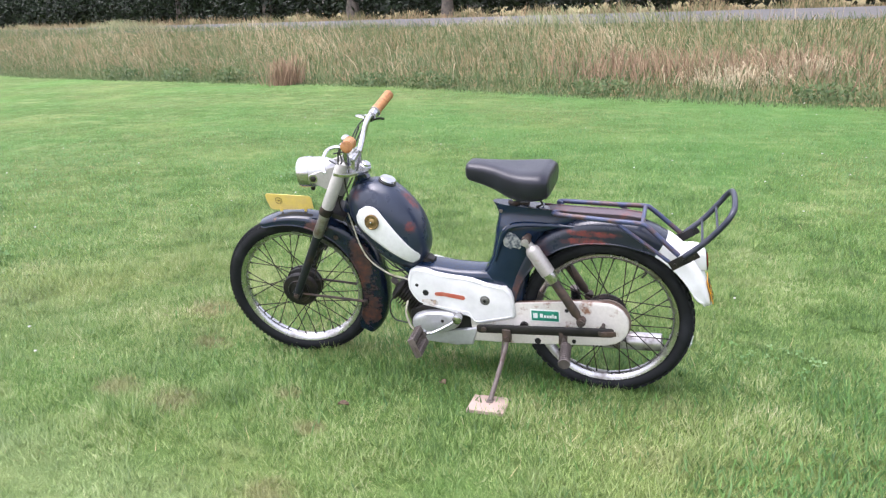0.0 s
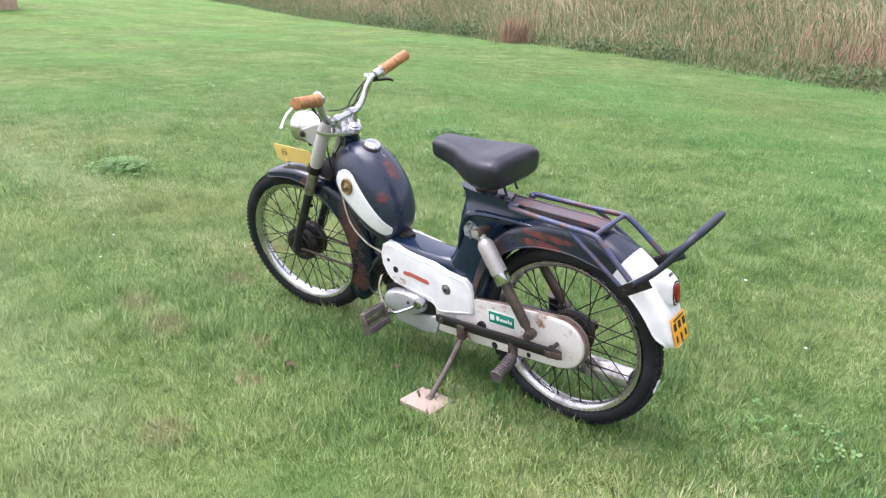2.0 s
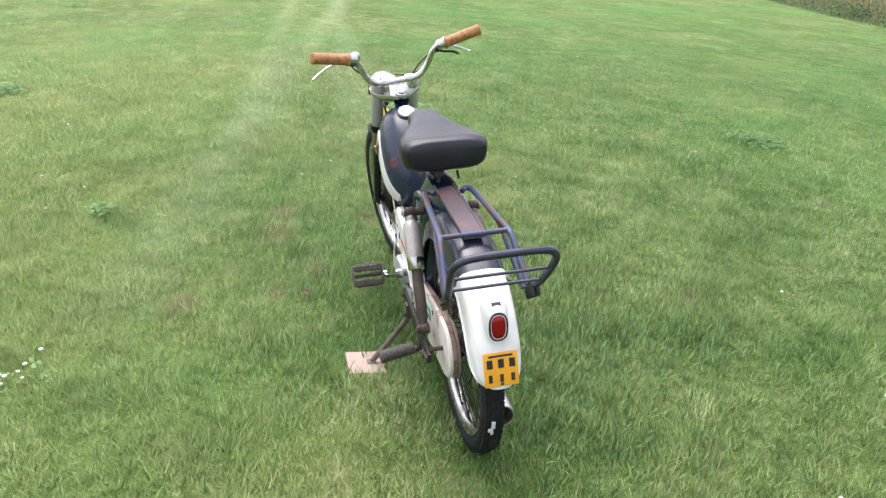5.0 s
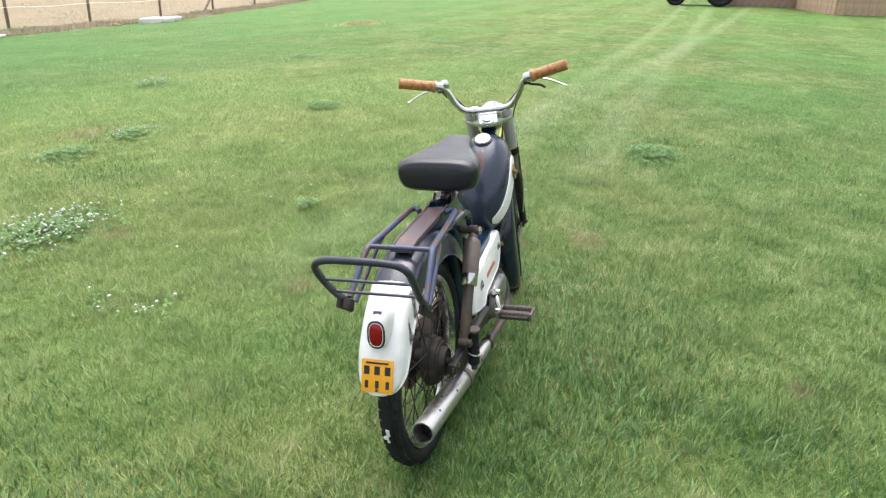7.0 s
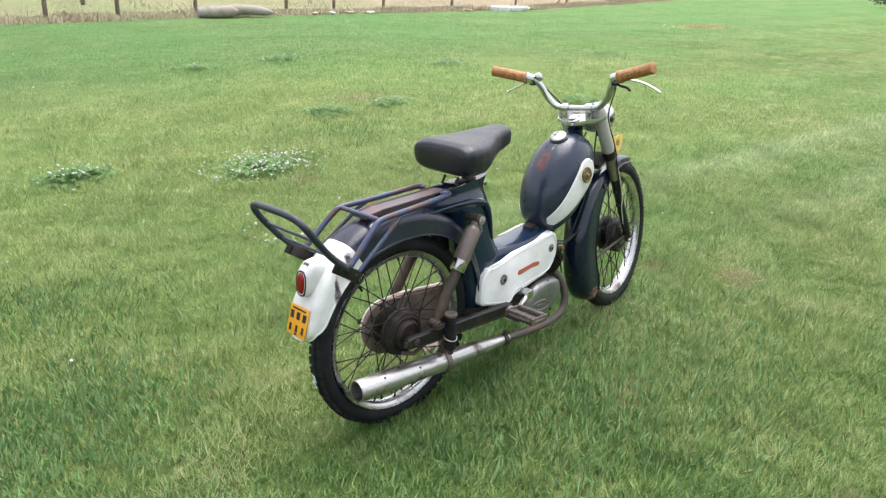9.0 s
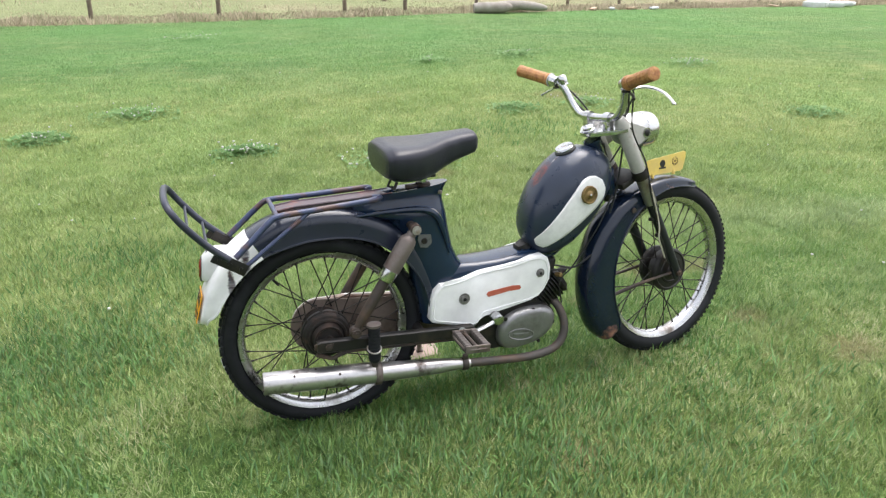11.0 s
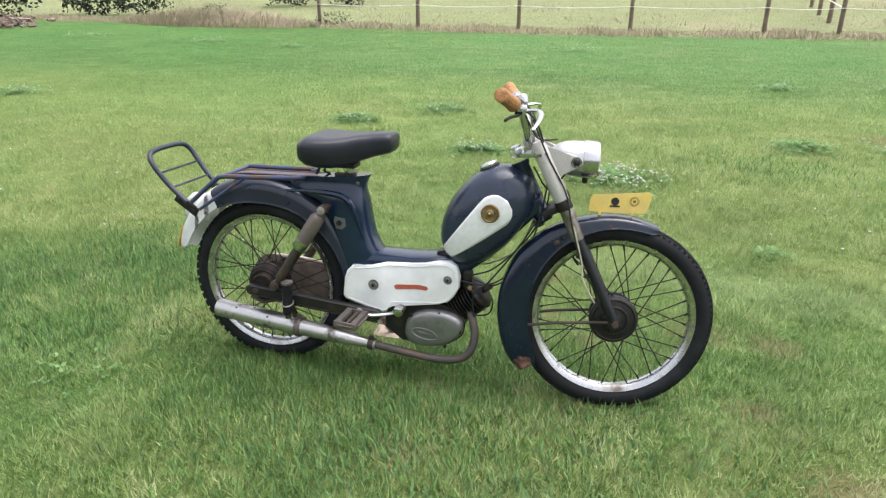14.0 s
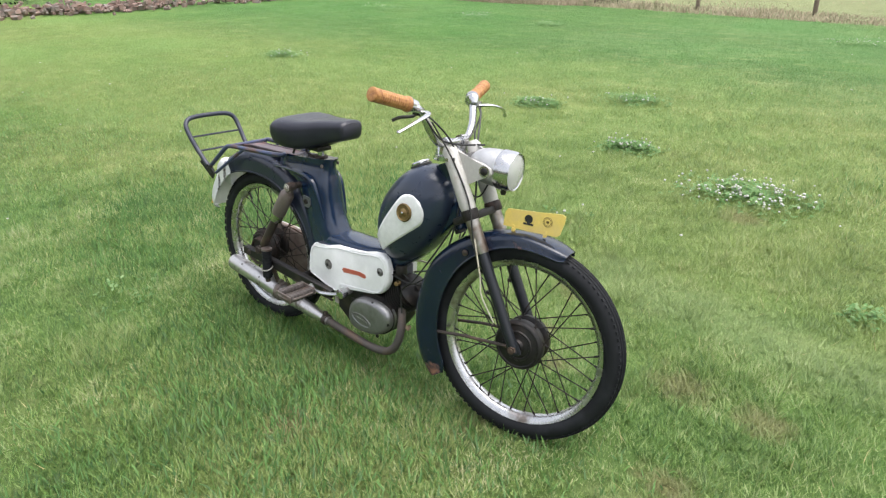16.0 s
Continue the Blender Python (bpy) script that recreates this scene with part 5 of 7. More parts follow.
def pedal(centre, turn, side):
    """A pedal with a frame, rubber blocks and its spindle; its length runs along y."""
    c = Vector(centre)
    bm = bmesh.new()
    tube(bm, [c + turn @ Vector((0, -0.052, 0)), c + turn @ Vector((0, 0.052, 0))], 0.006, 10)
    ob = part("pedal", bm, M_BROWN, moped, "brown rubber block pedal")
    for dx in (-0.025, 0.025):
        bm = bmesh.new()
        rings = []
        for k in range(29):
            g = 1.0 if k % 4 in (1, 2) else 0.88
            g = 0.8 if k in (0, 28) else g
            rings.append([c + turn @ Vector((dx + 0.0105 * g * u, -0.046 + 0.092 * k / 28, 0.0125 * g * v)) for u, v in ((1, 0.7), (0.7, 1), (-0.7, 1), (-1, 0.7), (-1, -0.7), (-0.7, -1), (0.7, -1), (1, -0.7))])
        loft(bm, rings)
        part("rubber_block", bm, M_RUBBER, ob)
    for dy in (-0.049, 0.049):
        bm = bmesh.new()
        box(bm, c + turn @ Vector((0, dy, 0)), (0.070, 0.005, 0.022), 0.002, turn)
        part("end_plate", bm, M_SHOCK, ob)
    bm = bmesh.new()
    loop = [(0.036, 0.034), (0.036, -0.034), (0.030, -0.046), (0.018, -0.051), (-0.018, -0.051), (-0.030, -0.046), (-0.036, -0.034), (-0.036, 0.034), (-0.030, 0.046), (-0.018, 0.051), (0.018, 0.051), (0.030, 0.046)]
    tube(bm, [c + turn @ Vector((u, v, 0)) for u, v in loop], 0.0032, 6, closed=True)
    part("pedal_frame", bm, M_SHOCK, ob, "rusty steel pedal frame")
    return ob


AXIS = Vector((-0.068, 0, 0.265))
for s, foot_at, turn in ((-1, (-0.187, -0.180, 0.260), Matrix.Rotation(radians(4), 3, "Y")), (1, (0.045, 0.180, 0.214), Matrix.Rotation(radians(-68), 3, "Y") @ Matrix.Rotation(radians(6), 3, "X"))):
    p = pedal(foot_at, turn, s)
    bm = bmesh.new()
    a, b = AXIS + Vector((0, s * 0.094, 0)), Vector((foot_at[0], s * 0.122, foot_at[2]))
    tube(bm, bent([a, a + Vector(((b.x - a.x) * 0.25, s * 0.004, (b.z - a.z) * 0.2 - 0.010)), a + (b - a) * 0.7 + Vector((0, s * 0.004, -0.010)), b], 5), [0.009] * 3 + [0.0075] * 9 + [0.0065] * 4, 10, 0.75)
    lathe(bm, [(0, 0), (0.016, 0), (0.017, 0.004), (0.016, 0.022), (0.010, 0.025), (0, 0.025)], AXIS + Vector((0, s * 0.080, 0)), (0, s, 0), 18)
    lathe(bm, [(0, 0), (0.011, 0), (0.011, 0.012), (0, 0.012)], b - Vector((0, s * 0.006, 0)), (0, s, 0), 14)
    part("crank", bm, M_CHROME, p, "chrome crank arm")
bm = bmesh.new()
tube(bm, [AXIS + Vector((0, -0.09, 0)), AXIS + Vector((0, 0.09, 0))], 0.012, 14)
part("crank_axle", bm, M_ALUD, moped)
bm = bmesh.new()
box(bm, (-0.12, -0.02, 0.20), (0.09, 0.04, 0.03), 0.004)
part("engine_mount", bm, M_CASE, moped)

# -- side stand
bm = bmesh.new()
tube(bm, bent([(-0.238, 0.092, 0.222), (-0.236, 0.108, 0.185), (-0.222, 0.160, 0.112), (-0.206, 0.213, 0.043)], 5), 0.0085, 10)
box(bm, (-0.206, 0.216, 0.0410), (0.022, 0.026, 0.007), 0.002, Matrix.Rotation(radians(4.5), 3, "X"))
stand = part("side_stand", bm, M_SHOCK, moped, "rusty steel side stand leg")
bm = bmesh.new()
box(bm, (-0.238, 0.092, 0.225), (0.030, 0.022, 0.044), 0.004)
lathe(bm, [(0, 0), (0.010, 0), (0.010, 0.008), (0, 0.009)], (-0.238, 0.102, 0.215), (0, 1, 0), 6)
tube(bm, [(-0.225, 0.075, 0.24), (-0.225, 0.13, 0.15)], 0.003, 6)
part("stand_bracket", bm, M_BROWN, stand)

# -- fork: two legs with white shrouds, worn tubes and black sliders
DOWN = Vector((math.sin(RAKE), 0, -math.cos(RAKE)))
fork = None
for s in (1, -1):
    top = Vector((0.315, s * 0.064, 0.792))
    bot = FRONT + Vector((0.0, s * 0.064, 0))
    d = (bot - top).normalized()
    L = (bot - top).length
    bm = bmesh.new()
    lathe(bm, [(0, -0.004), (0.012, -0.004), (0.016, 0.002), (0.0205, 0.010), (0.0215, 0.16), (0.019, 0.178), (0, 0.178)], top, d, 22)
    ob = part("fork_leg", turned(bm), M_FORKW, moped, "fork leg with off-white shroud")
    fork = fork or ob
    bm = bmesh.new()
    lathe(bm, [(0, 0.17), (0.0225, 0.172), (0.0235, 0.180), (0.0235, 0.196), (0.0215, 0.200), (0, 0.20)], top, d, 22)
    part("fork_clamp", turned(bm), M_HUB, ob)
    bm = bmesh.new()
    lathe(bm, [(0, 0.195), (0.0185, 0.197), (0.0185, 0.285), (0.0165, 0.292), (0, 0.292)], top, d, 22)
    part("fork_tube", turned(bm), M_FORKM, ob, "worn metal fork tube")
    bm = bmesh.new()
    lathe(bm, [(0, 0.285), (0.0150, 0.287), (0.0155, 0.30), (0.0145, L - 0.04), (0.013, L - 0.01), (0.010, L + 0.012), (0, L + 0.014)], top, d, 22)
    box(bm, bot + Vector((0, s * -0.002, 0)), (0.034, 0.012, 0.040), 0.005, Matrix.Rotation(-RAKE, 3, "Y"))
    part("slider", turned(bm), M_FORKD, ob, "black fork slider")
    for h in (0.34, 0.40):
        bm = bmesh.new()
        box(bm, top + d * h + Vector((-0.016, 0, -0.006)), (0.018, 0.012, 0.010), 0.002)
        part("cable_lug", turned(bm), M_BLACK, ob)
    # headlamp ear
    bm = bmesh.new()
    ear = [(0.330, 0.792), (0.372, 0.772), (0.418, 0.762), (0.440, 0.752), (0.443, 0.738), (0.434, 0.727), (0.41, 0.722), (0.375, 0.700), (0.362, 0.690), (0.335, 0.74)]
    slab(bm, ear, s * 0.052, s * 0.060, 0.003)
    part("lamp_ear", turned(bm), M_FORKW, ob, "white painted lamp bracket")
    bm = bmesh.new()
    lathe(bm, [(0, 0), (0.010, 0), (0.010, 0.005), (0.006, 0.008), (0, 0.008)], (0.424, s * 0.060, 0.743), (0, s, 0), 14)
    part("ear_bolt", turned(bm), M_BLACK, ob)
    bm = bmesh.new()
    lathe(bm, [(0.010, 0), (0.015, 0), (0.015, 0.003), (0.010, 0.003)], (0.424, s * 0.060, 0.743), (0, s, 0), 18)
    part("ear_washer", turned(bm), M_CHROME, ob, "bright washer")

bm = bmesh.new()
tri = [(-0.022, 0.0), (-0.016, 0.024), (0.030, 0.075), (0.060, 0.086), (0.084, 0.082), (0.086, 0.055), (0.070, 0.03), (0.070, -0.03), (0.086, -0.055), (0.084, -0.082), (0.060, -0.086), (0.030, -0.075), (-0.016, -0.024)]
lo = [bm.verts.new((x, y, -0.006)) for x, y in tri]
hi = [bm.verts.new((x, y, 0.006)) for x, y in tri]
bm.faces.new(lo[::-1])
tf = bm.faces.new(hi)
for i in range(len(tri)):
    bm.faces.new((lo[i], lo[(i + 1) % len(tri)], hi[(i + 1) % len(tri)], hi[i]))
bmesh.ops.bevel(bm, geom=list(tf.edges), offset=0.003, segments=2, affect="EDGES")
bmesh.ops.transform(bm, matrix=Matrix.Translation(STEM + Vector((0.004, 0, -0.004))) @ Matrix.Rotation(-RAKE * 0.35, 4, "Y"), verts=bm.verts)
yoke = part("top_yoke", turned(bm), M_CHROME, moped, "chrome top yoke plate")
bm = bmesh.new()
lathe(bm, [(0, -0.006), (0.021, -0.006), (0.021, 0.008), (0.017, 0.010), (0.017, 0.016), (0.010, 0.020), (0, 0.020)], STEM + Vector((0.002, 0, 0.002)), (-math.sin(RAKE), 0, math.cos(RAKE)), 8)
part("stem_nut", turned(bm), M_CHROME, yoke, "chrome stem nut")
bm = bmesh.new()
box(bm, STEM + Vector((0.118, 0, -0.150)), (0.080, 0.116, 0.020), 0.006, Matrix.Rotation(-RAKE, 3, "Y"))
lathe(bm, [(0, 0), (0.016, 0), (0.016, 0.02), (0, 0.02)], STEM + Vector((0.07, 0, -0.19)), DOWN, 14)
part("lower_yoke", turned(bm), M_BLACK, yoke, "black lower yoke")

# -- headlamp
hx = Vector((0.99, 0, -0.06)).normalized()
h0 = Vector((0.354, 0, 0.751))
bm = bmesh.new()
lathe(bm, [(0, -0.004), (0.012, -0.003), (0.026, 0.004), (0.038, 0.018), (0.0455, 0.038), (0.049, 0.062), (0.0505, 0.090), (0, 0.090)], h0, hx, 36)
lamp = part("headlamp", turned(bm), M_LAMP, moped, "round pale grey headlamp shell")
bm = bmesh.new()
lathe(bm, [(0.050, 0.088), (0.0525, 0.089), (0.0535, 0.096), (0.0530, 0.124), (0.0500, 0.132), (0.0470, 0.130), (0.0470, 0.122), (0.048, 0.095)], h0, hx, 40)
bmesh.ops.delete(bm, geom=[f for f in bm.faces if len(f.verts) > 4], context="FACES")
part("lamp_rim", turned(bm), M_CHROME, lamp, "chrome headlamp rim")
bm = bmesh.new()
lathe(bm, [(0, 0.122), (0.047, 0.122), (0.047, 0.127), (0.040, 0.133), (0.022, 0.138), (0, 0.139)], h0, hx, 36)
part("lens", turned(bm), M_GLASS, lamp, "clear ribbed headlamp glass")
bm = bmesh.new()
lathe(bm, [(0.046, 0.119), (0.034, 0.106), (0.018, 0.096), (0, 0.094), ], h0, hx, 32)
part("reflector", turned(bm), M_CHROME, lamp)
bm = bmesh.new()
lathe(bm, [(0, 0), (0.008, 0), (0.008, 0.012), (0.005, 0.016), (0, 0.016)], h0 + hx * 0.10 + Vector((0, 0, -0.051)), (0, 0, -1), 12)
part("rim_screw", turned(bm), M_BLACK, lamp)

# -- front plate standing along the fender
bm = bmesh.new()
outline = [(0.470, 0.602), (0.473, 0.640), (0.480, 0.649), (0.520, 0.652), (0.575, 0.656), (0.632, 0.661), (0.641, 0.656), (0.640, 0.642), (0.630, 0.606), (0.620, 0.600), (0.54, 0.599)]
PLATE_Y = -0.0135
slab(bm, outline, PLATE_Y - 0.0012, PLATE_Y + 0.0012)
fplate = part("front_plate", turned(bm), M_YELLOW, moped, "faded yellow plate along the front fender")
for s in (1, -1):
    if s < 0:
        bm = bmesh.new()
        slab(bm, arc(0.541, 0.632, 0.0115, 0, 330, 14), PLATE_Y + s * 0.001, PLATE_Y + s * 0.0018)
        box(bm, (0.541, PLATE_Y + s * 0.0016, 0.6185), (0.028, 0.0012, 0.005), 0)
        part("mark", turned(bm), M_INK, fplate, "black round emblem")
    for x, z, r in ((0.594, 0.634, 0.0125), (0.594, 0.634, 0.0095)):
        bm = bmesh.new()
        tube(bm, [(x + r * math.cos(t), PLATE_Y + s * 0.0014, z + r * math.sin(t)) for t in (2 * math.pi * k / 24 for k in range(24))], 0.0007, 5, closed=True)
        part("ring_mark", turned(bm), M_BRASS, fplate)
    bm = bmesh.new()
    box(bm, (0.594, PLATE_Y + s * 0.0014, 0.634), (0.008, 0.0008, 0.006), 0)
    part("ring_mark", turned(bm), M_BRASS, fplate)
    for x, z in ((0.500, 0.604), (0.590, 0.606)):
        bm = bmesh.new()
        slab(bm, arc(x, z, 0.0045, 0, 330, 10), PLATE_Y + s * 0.001, PLATE_Y + s * 0.003)
        box(bm, (x, PLATE_Y + s * 0.003, z - 0.008), (0.008, 0.003, 0.010), 0.001)
        part("plate_tab", turned(bm), M_YELLOW, fplate, "bolted tab")

# -- handlebar, grips, levers
bm = bmesh.new()
half = [(0.292, 0.0, 0.795), (0.292, 0.045, 0.796), (0.290, 0.080, 0.803), (0.284, 0.108, 0.832), (0.272, 0.128, 0.872), (0.258, 0.148, 0.894), (0.246, 0.170, 0.901), (0.221, 0.278, 0.926)]
line = bent(mirrored(half[:0:-1]) + half, 6)
tube(bm, line, 0.0108, 14)
bar = part("handlebar", turned(bm), M_CHROME, moped, "chrome swept-up handlebar")
for s in (1, -1):
    bm = bmesh.new()
    lathe(bm, [(0, -0.011), (0.0165, -0.011), (0.0165, 0.011), (0, 0.011)], (0.292, s * 0.042, 0.7955), (0, 1, 0), 18)
    box(bm, (0.292, s * 0.042, 0.776), (0.026, 0.020, 0.034), 0.003)
    part("bar_clamp", turned(bm), M_CHROME, bar)
    a, b = Vector((0.2475, s * 0.164, 0.8995)), Vector((0.2205, s * 0.283, 0.9275))
    d, L = (b - a).normalized(), (b - a).length
    bm = bmesh.new()
    u = d.orthogonal().normalized()
    v = d.cross(u)
    prof = [(0.004, 0), (0.0195, 0), (0.0202, 0.004), (0.0198, 0.008), (0.0166, 0.013)] + [(0.0170, 0.016 + 0.0021 * k) for k in range(int((L - 0.030) / 0.0021))] + [(0.0172, L - 0.012), (0.0182, L - 0.007), (0.0176, L - 0.002), (0.0130, L), (0.004, L)]
    rings = []
    for r, h in prof:
        ring = []
        for k in range(36):
            t = 2 * math.pi * k / 36
            knurl = math.sin(6 * t + h * 430) * math.sin(6 * t - h * 430) if r == 0.0170 else 0.0
            ring.append(a + d * h + (r + 0.0011 * knurl) * (math.cos(t) * u + math.sin(t) * v))
        rings.append(ring)
    loft(bm, rings)
    part("grip", turned(bm), M_GRIP, bar, "amber ribbed rubber grip")
    bm = bmesh.new()
    lathe(bm, [(0, -0.026), (0.0155, -0.026), (0.0165, -0.020), (0.0165, -0.004), (0.0205, -0.002), (0.0205, 0.0), (0, 0.0)], a, d, 20)
    box(bm, a - d * 0.014 + Vector((0.020, 0, -0.010)), (0.028, 0.018, 0.014), 0.003)
    perch = part("lever_perch", turned(bm), M_CHROME, bar, "chrome lever perch")
    bm = bmesh.new()
    q = a - d * 0.014 + Vector((0.030, 0, -0.014))
    pts = bent([q, q + Vector((0.022, s * 0.008, 0.003)), q + Vector((0.038, s * 0.032, 0.000)), q + Vector((0.037, s * 0.075, -0.012)), q + Vector((0.025, s * 0.115, -0.030)), q + Vector((0.018, s * 0.128, -0.037))], 5)
    n = len(pts)
    tube(bm, pts, [0.0092 - 0.0042 * min(1.0, i / (n * 0.7)) if i < n - 3 else (0.0066 if i < n - 1 else 0.003) for i in range(n)], 12, 0.55)
    part("lever", turned(bm), M_CHROME, perch, "chrome hand lever")
bm = bmesh.new()
lathe(bm, [(0, 0), (0.013, 0), (0.015, 0.010), (0.015, 0.020), (0.010, 0.026), (0, 0.027)], (0.272, 0.132, 0.888), (-0.3, 0.2, 0.9), 16)
part("switch_knob", turned(bm), M_CHROME, bar, "small chrome switch knob")
bm = bmesh.new()
tube(bm, bent([(0.262, -0.146, 0.884), (0.262, -0.158, 0.872), (0.242, -0.190, 0.868), (0.230, -0.205, 0.860)], 4), 0.0042, 8)
box(bm, (0.262, -0.142, 0.880), (0.02, 0.016, 0.016), 0.003)
part("choke_lever", turned(bm), M_BLACK, bar, "black thumb lever")
bm = bmesh.new()
box(bm, (0.262, 0.148, 0.884), (0.022, 0.022, 0.020), 0.004)
part("switch_clamp", turned(bm), M_BLACK, bar)


def cable(pts, r=0.0026, mat_=None):
    bm = bmesh.new()
    p = [Vector(q) for q in pts]
    tube(bm, bent(p, 7), r, 6)
    return part("cable", bm, mat_ or M_CABLE, moped)


def st(x, y, z):
    return STEER @ Vector((x, y, z))


cable([st(0.275, 0.150, 0.885), st(0.300, 0.125, 0.86), st(0.325, 0.075, 0.80), st(0.345, 0.045, 0.72), (0.352, 0.03, 0.62), (0.30, 0.035, 0.50), (0.20, 0.04, 0.39), (0.13, 0.03, 0.36)])
cable([st(0.275, -0.150, 0.885), st(0.305, -0.125, 0.86), st(0.330, -0.070, 0.80), st(0.350, -0.040, 0.70), (0.335, -0.035, 0.56), (0.29, -0.04, 0.44), (0.22, -0.04, 0.365), (0.14, -0.03, 0.375)])
cable([(0.330, -0.03, 0.57), (0.28, -0.045, 0.485), (0.20, -0.05, 0.375), (0.155, -0.05, 0.33), (0.16, -0.055, 0.26)])
cable([(0.33, 0.025, 0.60), (0.27, 0.05, 0.46), (0.19, 0.058, 0.40), (0.12, 0.062, 0.385), (0.10, 0.058, 0.37)], 0.0028, M_CABLEW)
cable([(0.30, -0.056, 0.44), (0.25, -0.06, 0.40), (0.19, -0.05, 0.365), (0.10, -0.045, 0.37)])
cable([(0.12, 0.062, 0.30), (0.125, 0.074, 0.26), (0.112, 0.078, 0.215), (0.098, 0.076, 0.195)], 0.0035, M_CABLEW)
cable([(0.155, 0.045, 0.33), (0.19, 0.055, 0.28), (0.18, 0.06, 0.225), (0.12, 0.06, 0.21)])
cable([st(0.40, 0.02, 0.70), st(0.37, 0.03, 0.655), st(0.345, 0.02, 0.66), (0.31, 0.0, 0.72)])
cable([st(0.30, -0.13, 0.86), st(0.345, -0.085, 0.76), st(0.40, -0.085, 0.66), st(0.425, -0.088, 0.56), st(0.465, -0.085, 0.44), st(0.49, -0.078, 0.40), st(0.515, -0.074, 0.34), st(0.545, -0.07, 0.30)], 0.0024)
cable([st(0.427, -0.088, 0.57), st(0.455, -0.092, 0.47), st(0.462, -0.088, 0.42), st(0.50, -0.078, 0.35)], 0.0022, M_CABLEW)
cable([st(0.275, 0.152, 0.895), st(0.292, 0.14, 0.86), st(0.305, 0.09, 0.815), st(0.33, 0.06, 0.79), st(0.37, 0.03, 0.795)])
cable([st(0.28, -0.135, 0.87), st(0.31, -0.10, 0.815), st(0.335, -0.05, 0.80), st(0.37, -0.02, 0.80)])

# -- small board under the stand
bm = bmesh.new()
box(bm, (0, 0, 0), (0.122, 0.114, 0.012), 0.002)
board = part("stand_board", bm, M_TILE, None, "small pinkish square board lying under the stand")
board.matrix_world = pose(-0.206, 0.2005, 0.0075, 4.5, 0.5, 1)
tagged(board, "", "board")


# ---------------------------------------------------------------- ground
def north_edge(x):
    return -7.85 - 0.25 * x - 0.135 * np.maximum(x, 0)


def south_edge(x):
    return 10.6 - 0.10 * np.minimum(x, 0) + 0.14 * np.maximum(x - 2.5, 0)


def height(x, y):
    """Lawn with slight swells; past its north edge a bank rises to the road."""
    x, y = np.asarray(x, float), np.asarray(y, float)
    z = 0.010 * np.sin(0.9 * x + 0.4) * np.sin(0.8 * y) * np.clip((np.hypot(x, y) - 1.0) / 3, 0, 1)
    z = z - 0.0205 * np.clip(y - 2.5, 0, 14) - 0.022 * np.clip(x - 4, 0, 13)
    past = (north_edge(x) - y) * 0.94
    beyond = (-7.85 - 0.30 * x - y) * 0.95
    up = np.clip(past - 0.6, 0, None)
    rise = up / (up + np.clip(9.0 - beyond, 0.02, None))
    z = z + (0.70 + 0.022 * np.clip(x - 4, 0, 13)) * rise ** 1.1 + 0.12 * rise * np.clip((beyond - 9.0) / 6.0, 0, 1)
    return z


def sheet_axis():
    near = np.arange(-6, 6.01, 0.25)
    mid = np.concatenate([np.arange(-40, -6, 0.8), near, np.arange(6.8, 41, 0.8)])
    far = np.array([60, 90, 140, 220, 350, 600])
    return np.concatenate([-far[::-1], mid, far])


def sheet(name, mat_, xs, ys, zs):
    me = bpy.data.meshes.new(name)
    nx, ny = xs.shape
    co = np.stack([xs, ys, zs], -1).reshape(-1, 3)
    idx = np.arange(nx * ny).reshape(nx, ny)
    quads = np.stack([idx[:-1, :-1], idx[1:, :-1], idx[1:, 1:], idx[:-1, 1:]], -1).reshape(-1, 4)
    me.from_pydata(co.tolist(), [], quads.tolist())
    me.materials.append(mat_)
    me.shade_smooth()
    return new(name, me)


gx, gy = np.meshgrid(sheet_axis(), sheet_axis(), indexing="ij")
ground = tagged(sheet("ground", M_GROUND, gx, gy, height(gx, gy)), "mown green lawn with dry and mossy patches", "lawn", kind="structure")

# road on top of the bank, following the lawn's edge
u = np.linspace(-60, 90, 76)
strip = []
for off, dz in ((9.2, 0.01), (9.6, 0.05), (12.0, 0.10), (15.0, 0.17), (15.5, 0.12)):
    strip.append(np.stack([u - 0.3 * off, -7.85 - 0.30 * u - 0.95 * off, np.full_like(u, 0.70 + dz)], -1))
strip = np.stack(strip, 1)
road = tagged(sheet("road", M_ROAD, strip[..., 0], strip[..., 1], strip[..., 2]), "pale grey asphalt road on the bank", "road", kind="structure")


# ---------------------------------------------------------------- grass
rng = np.random.default_rng(7)


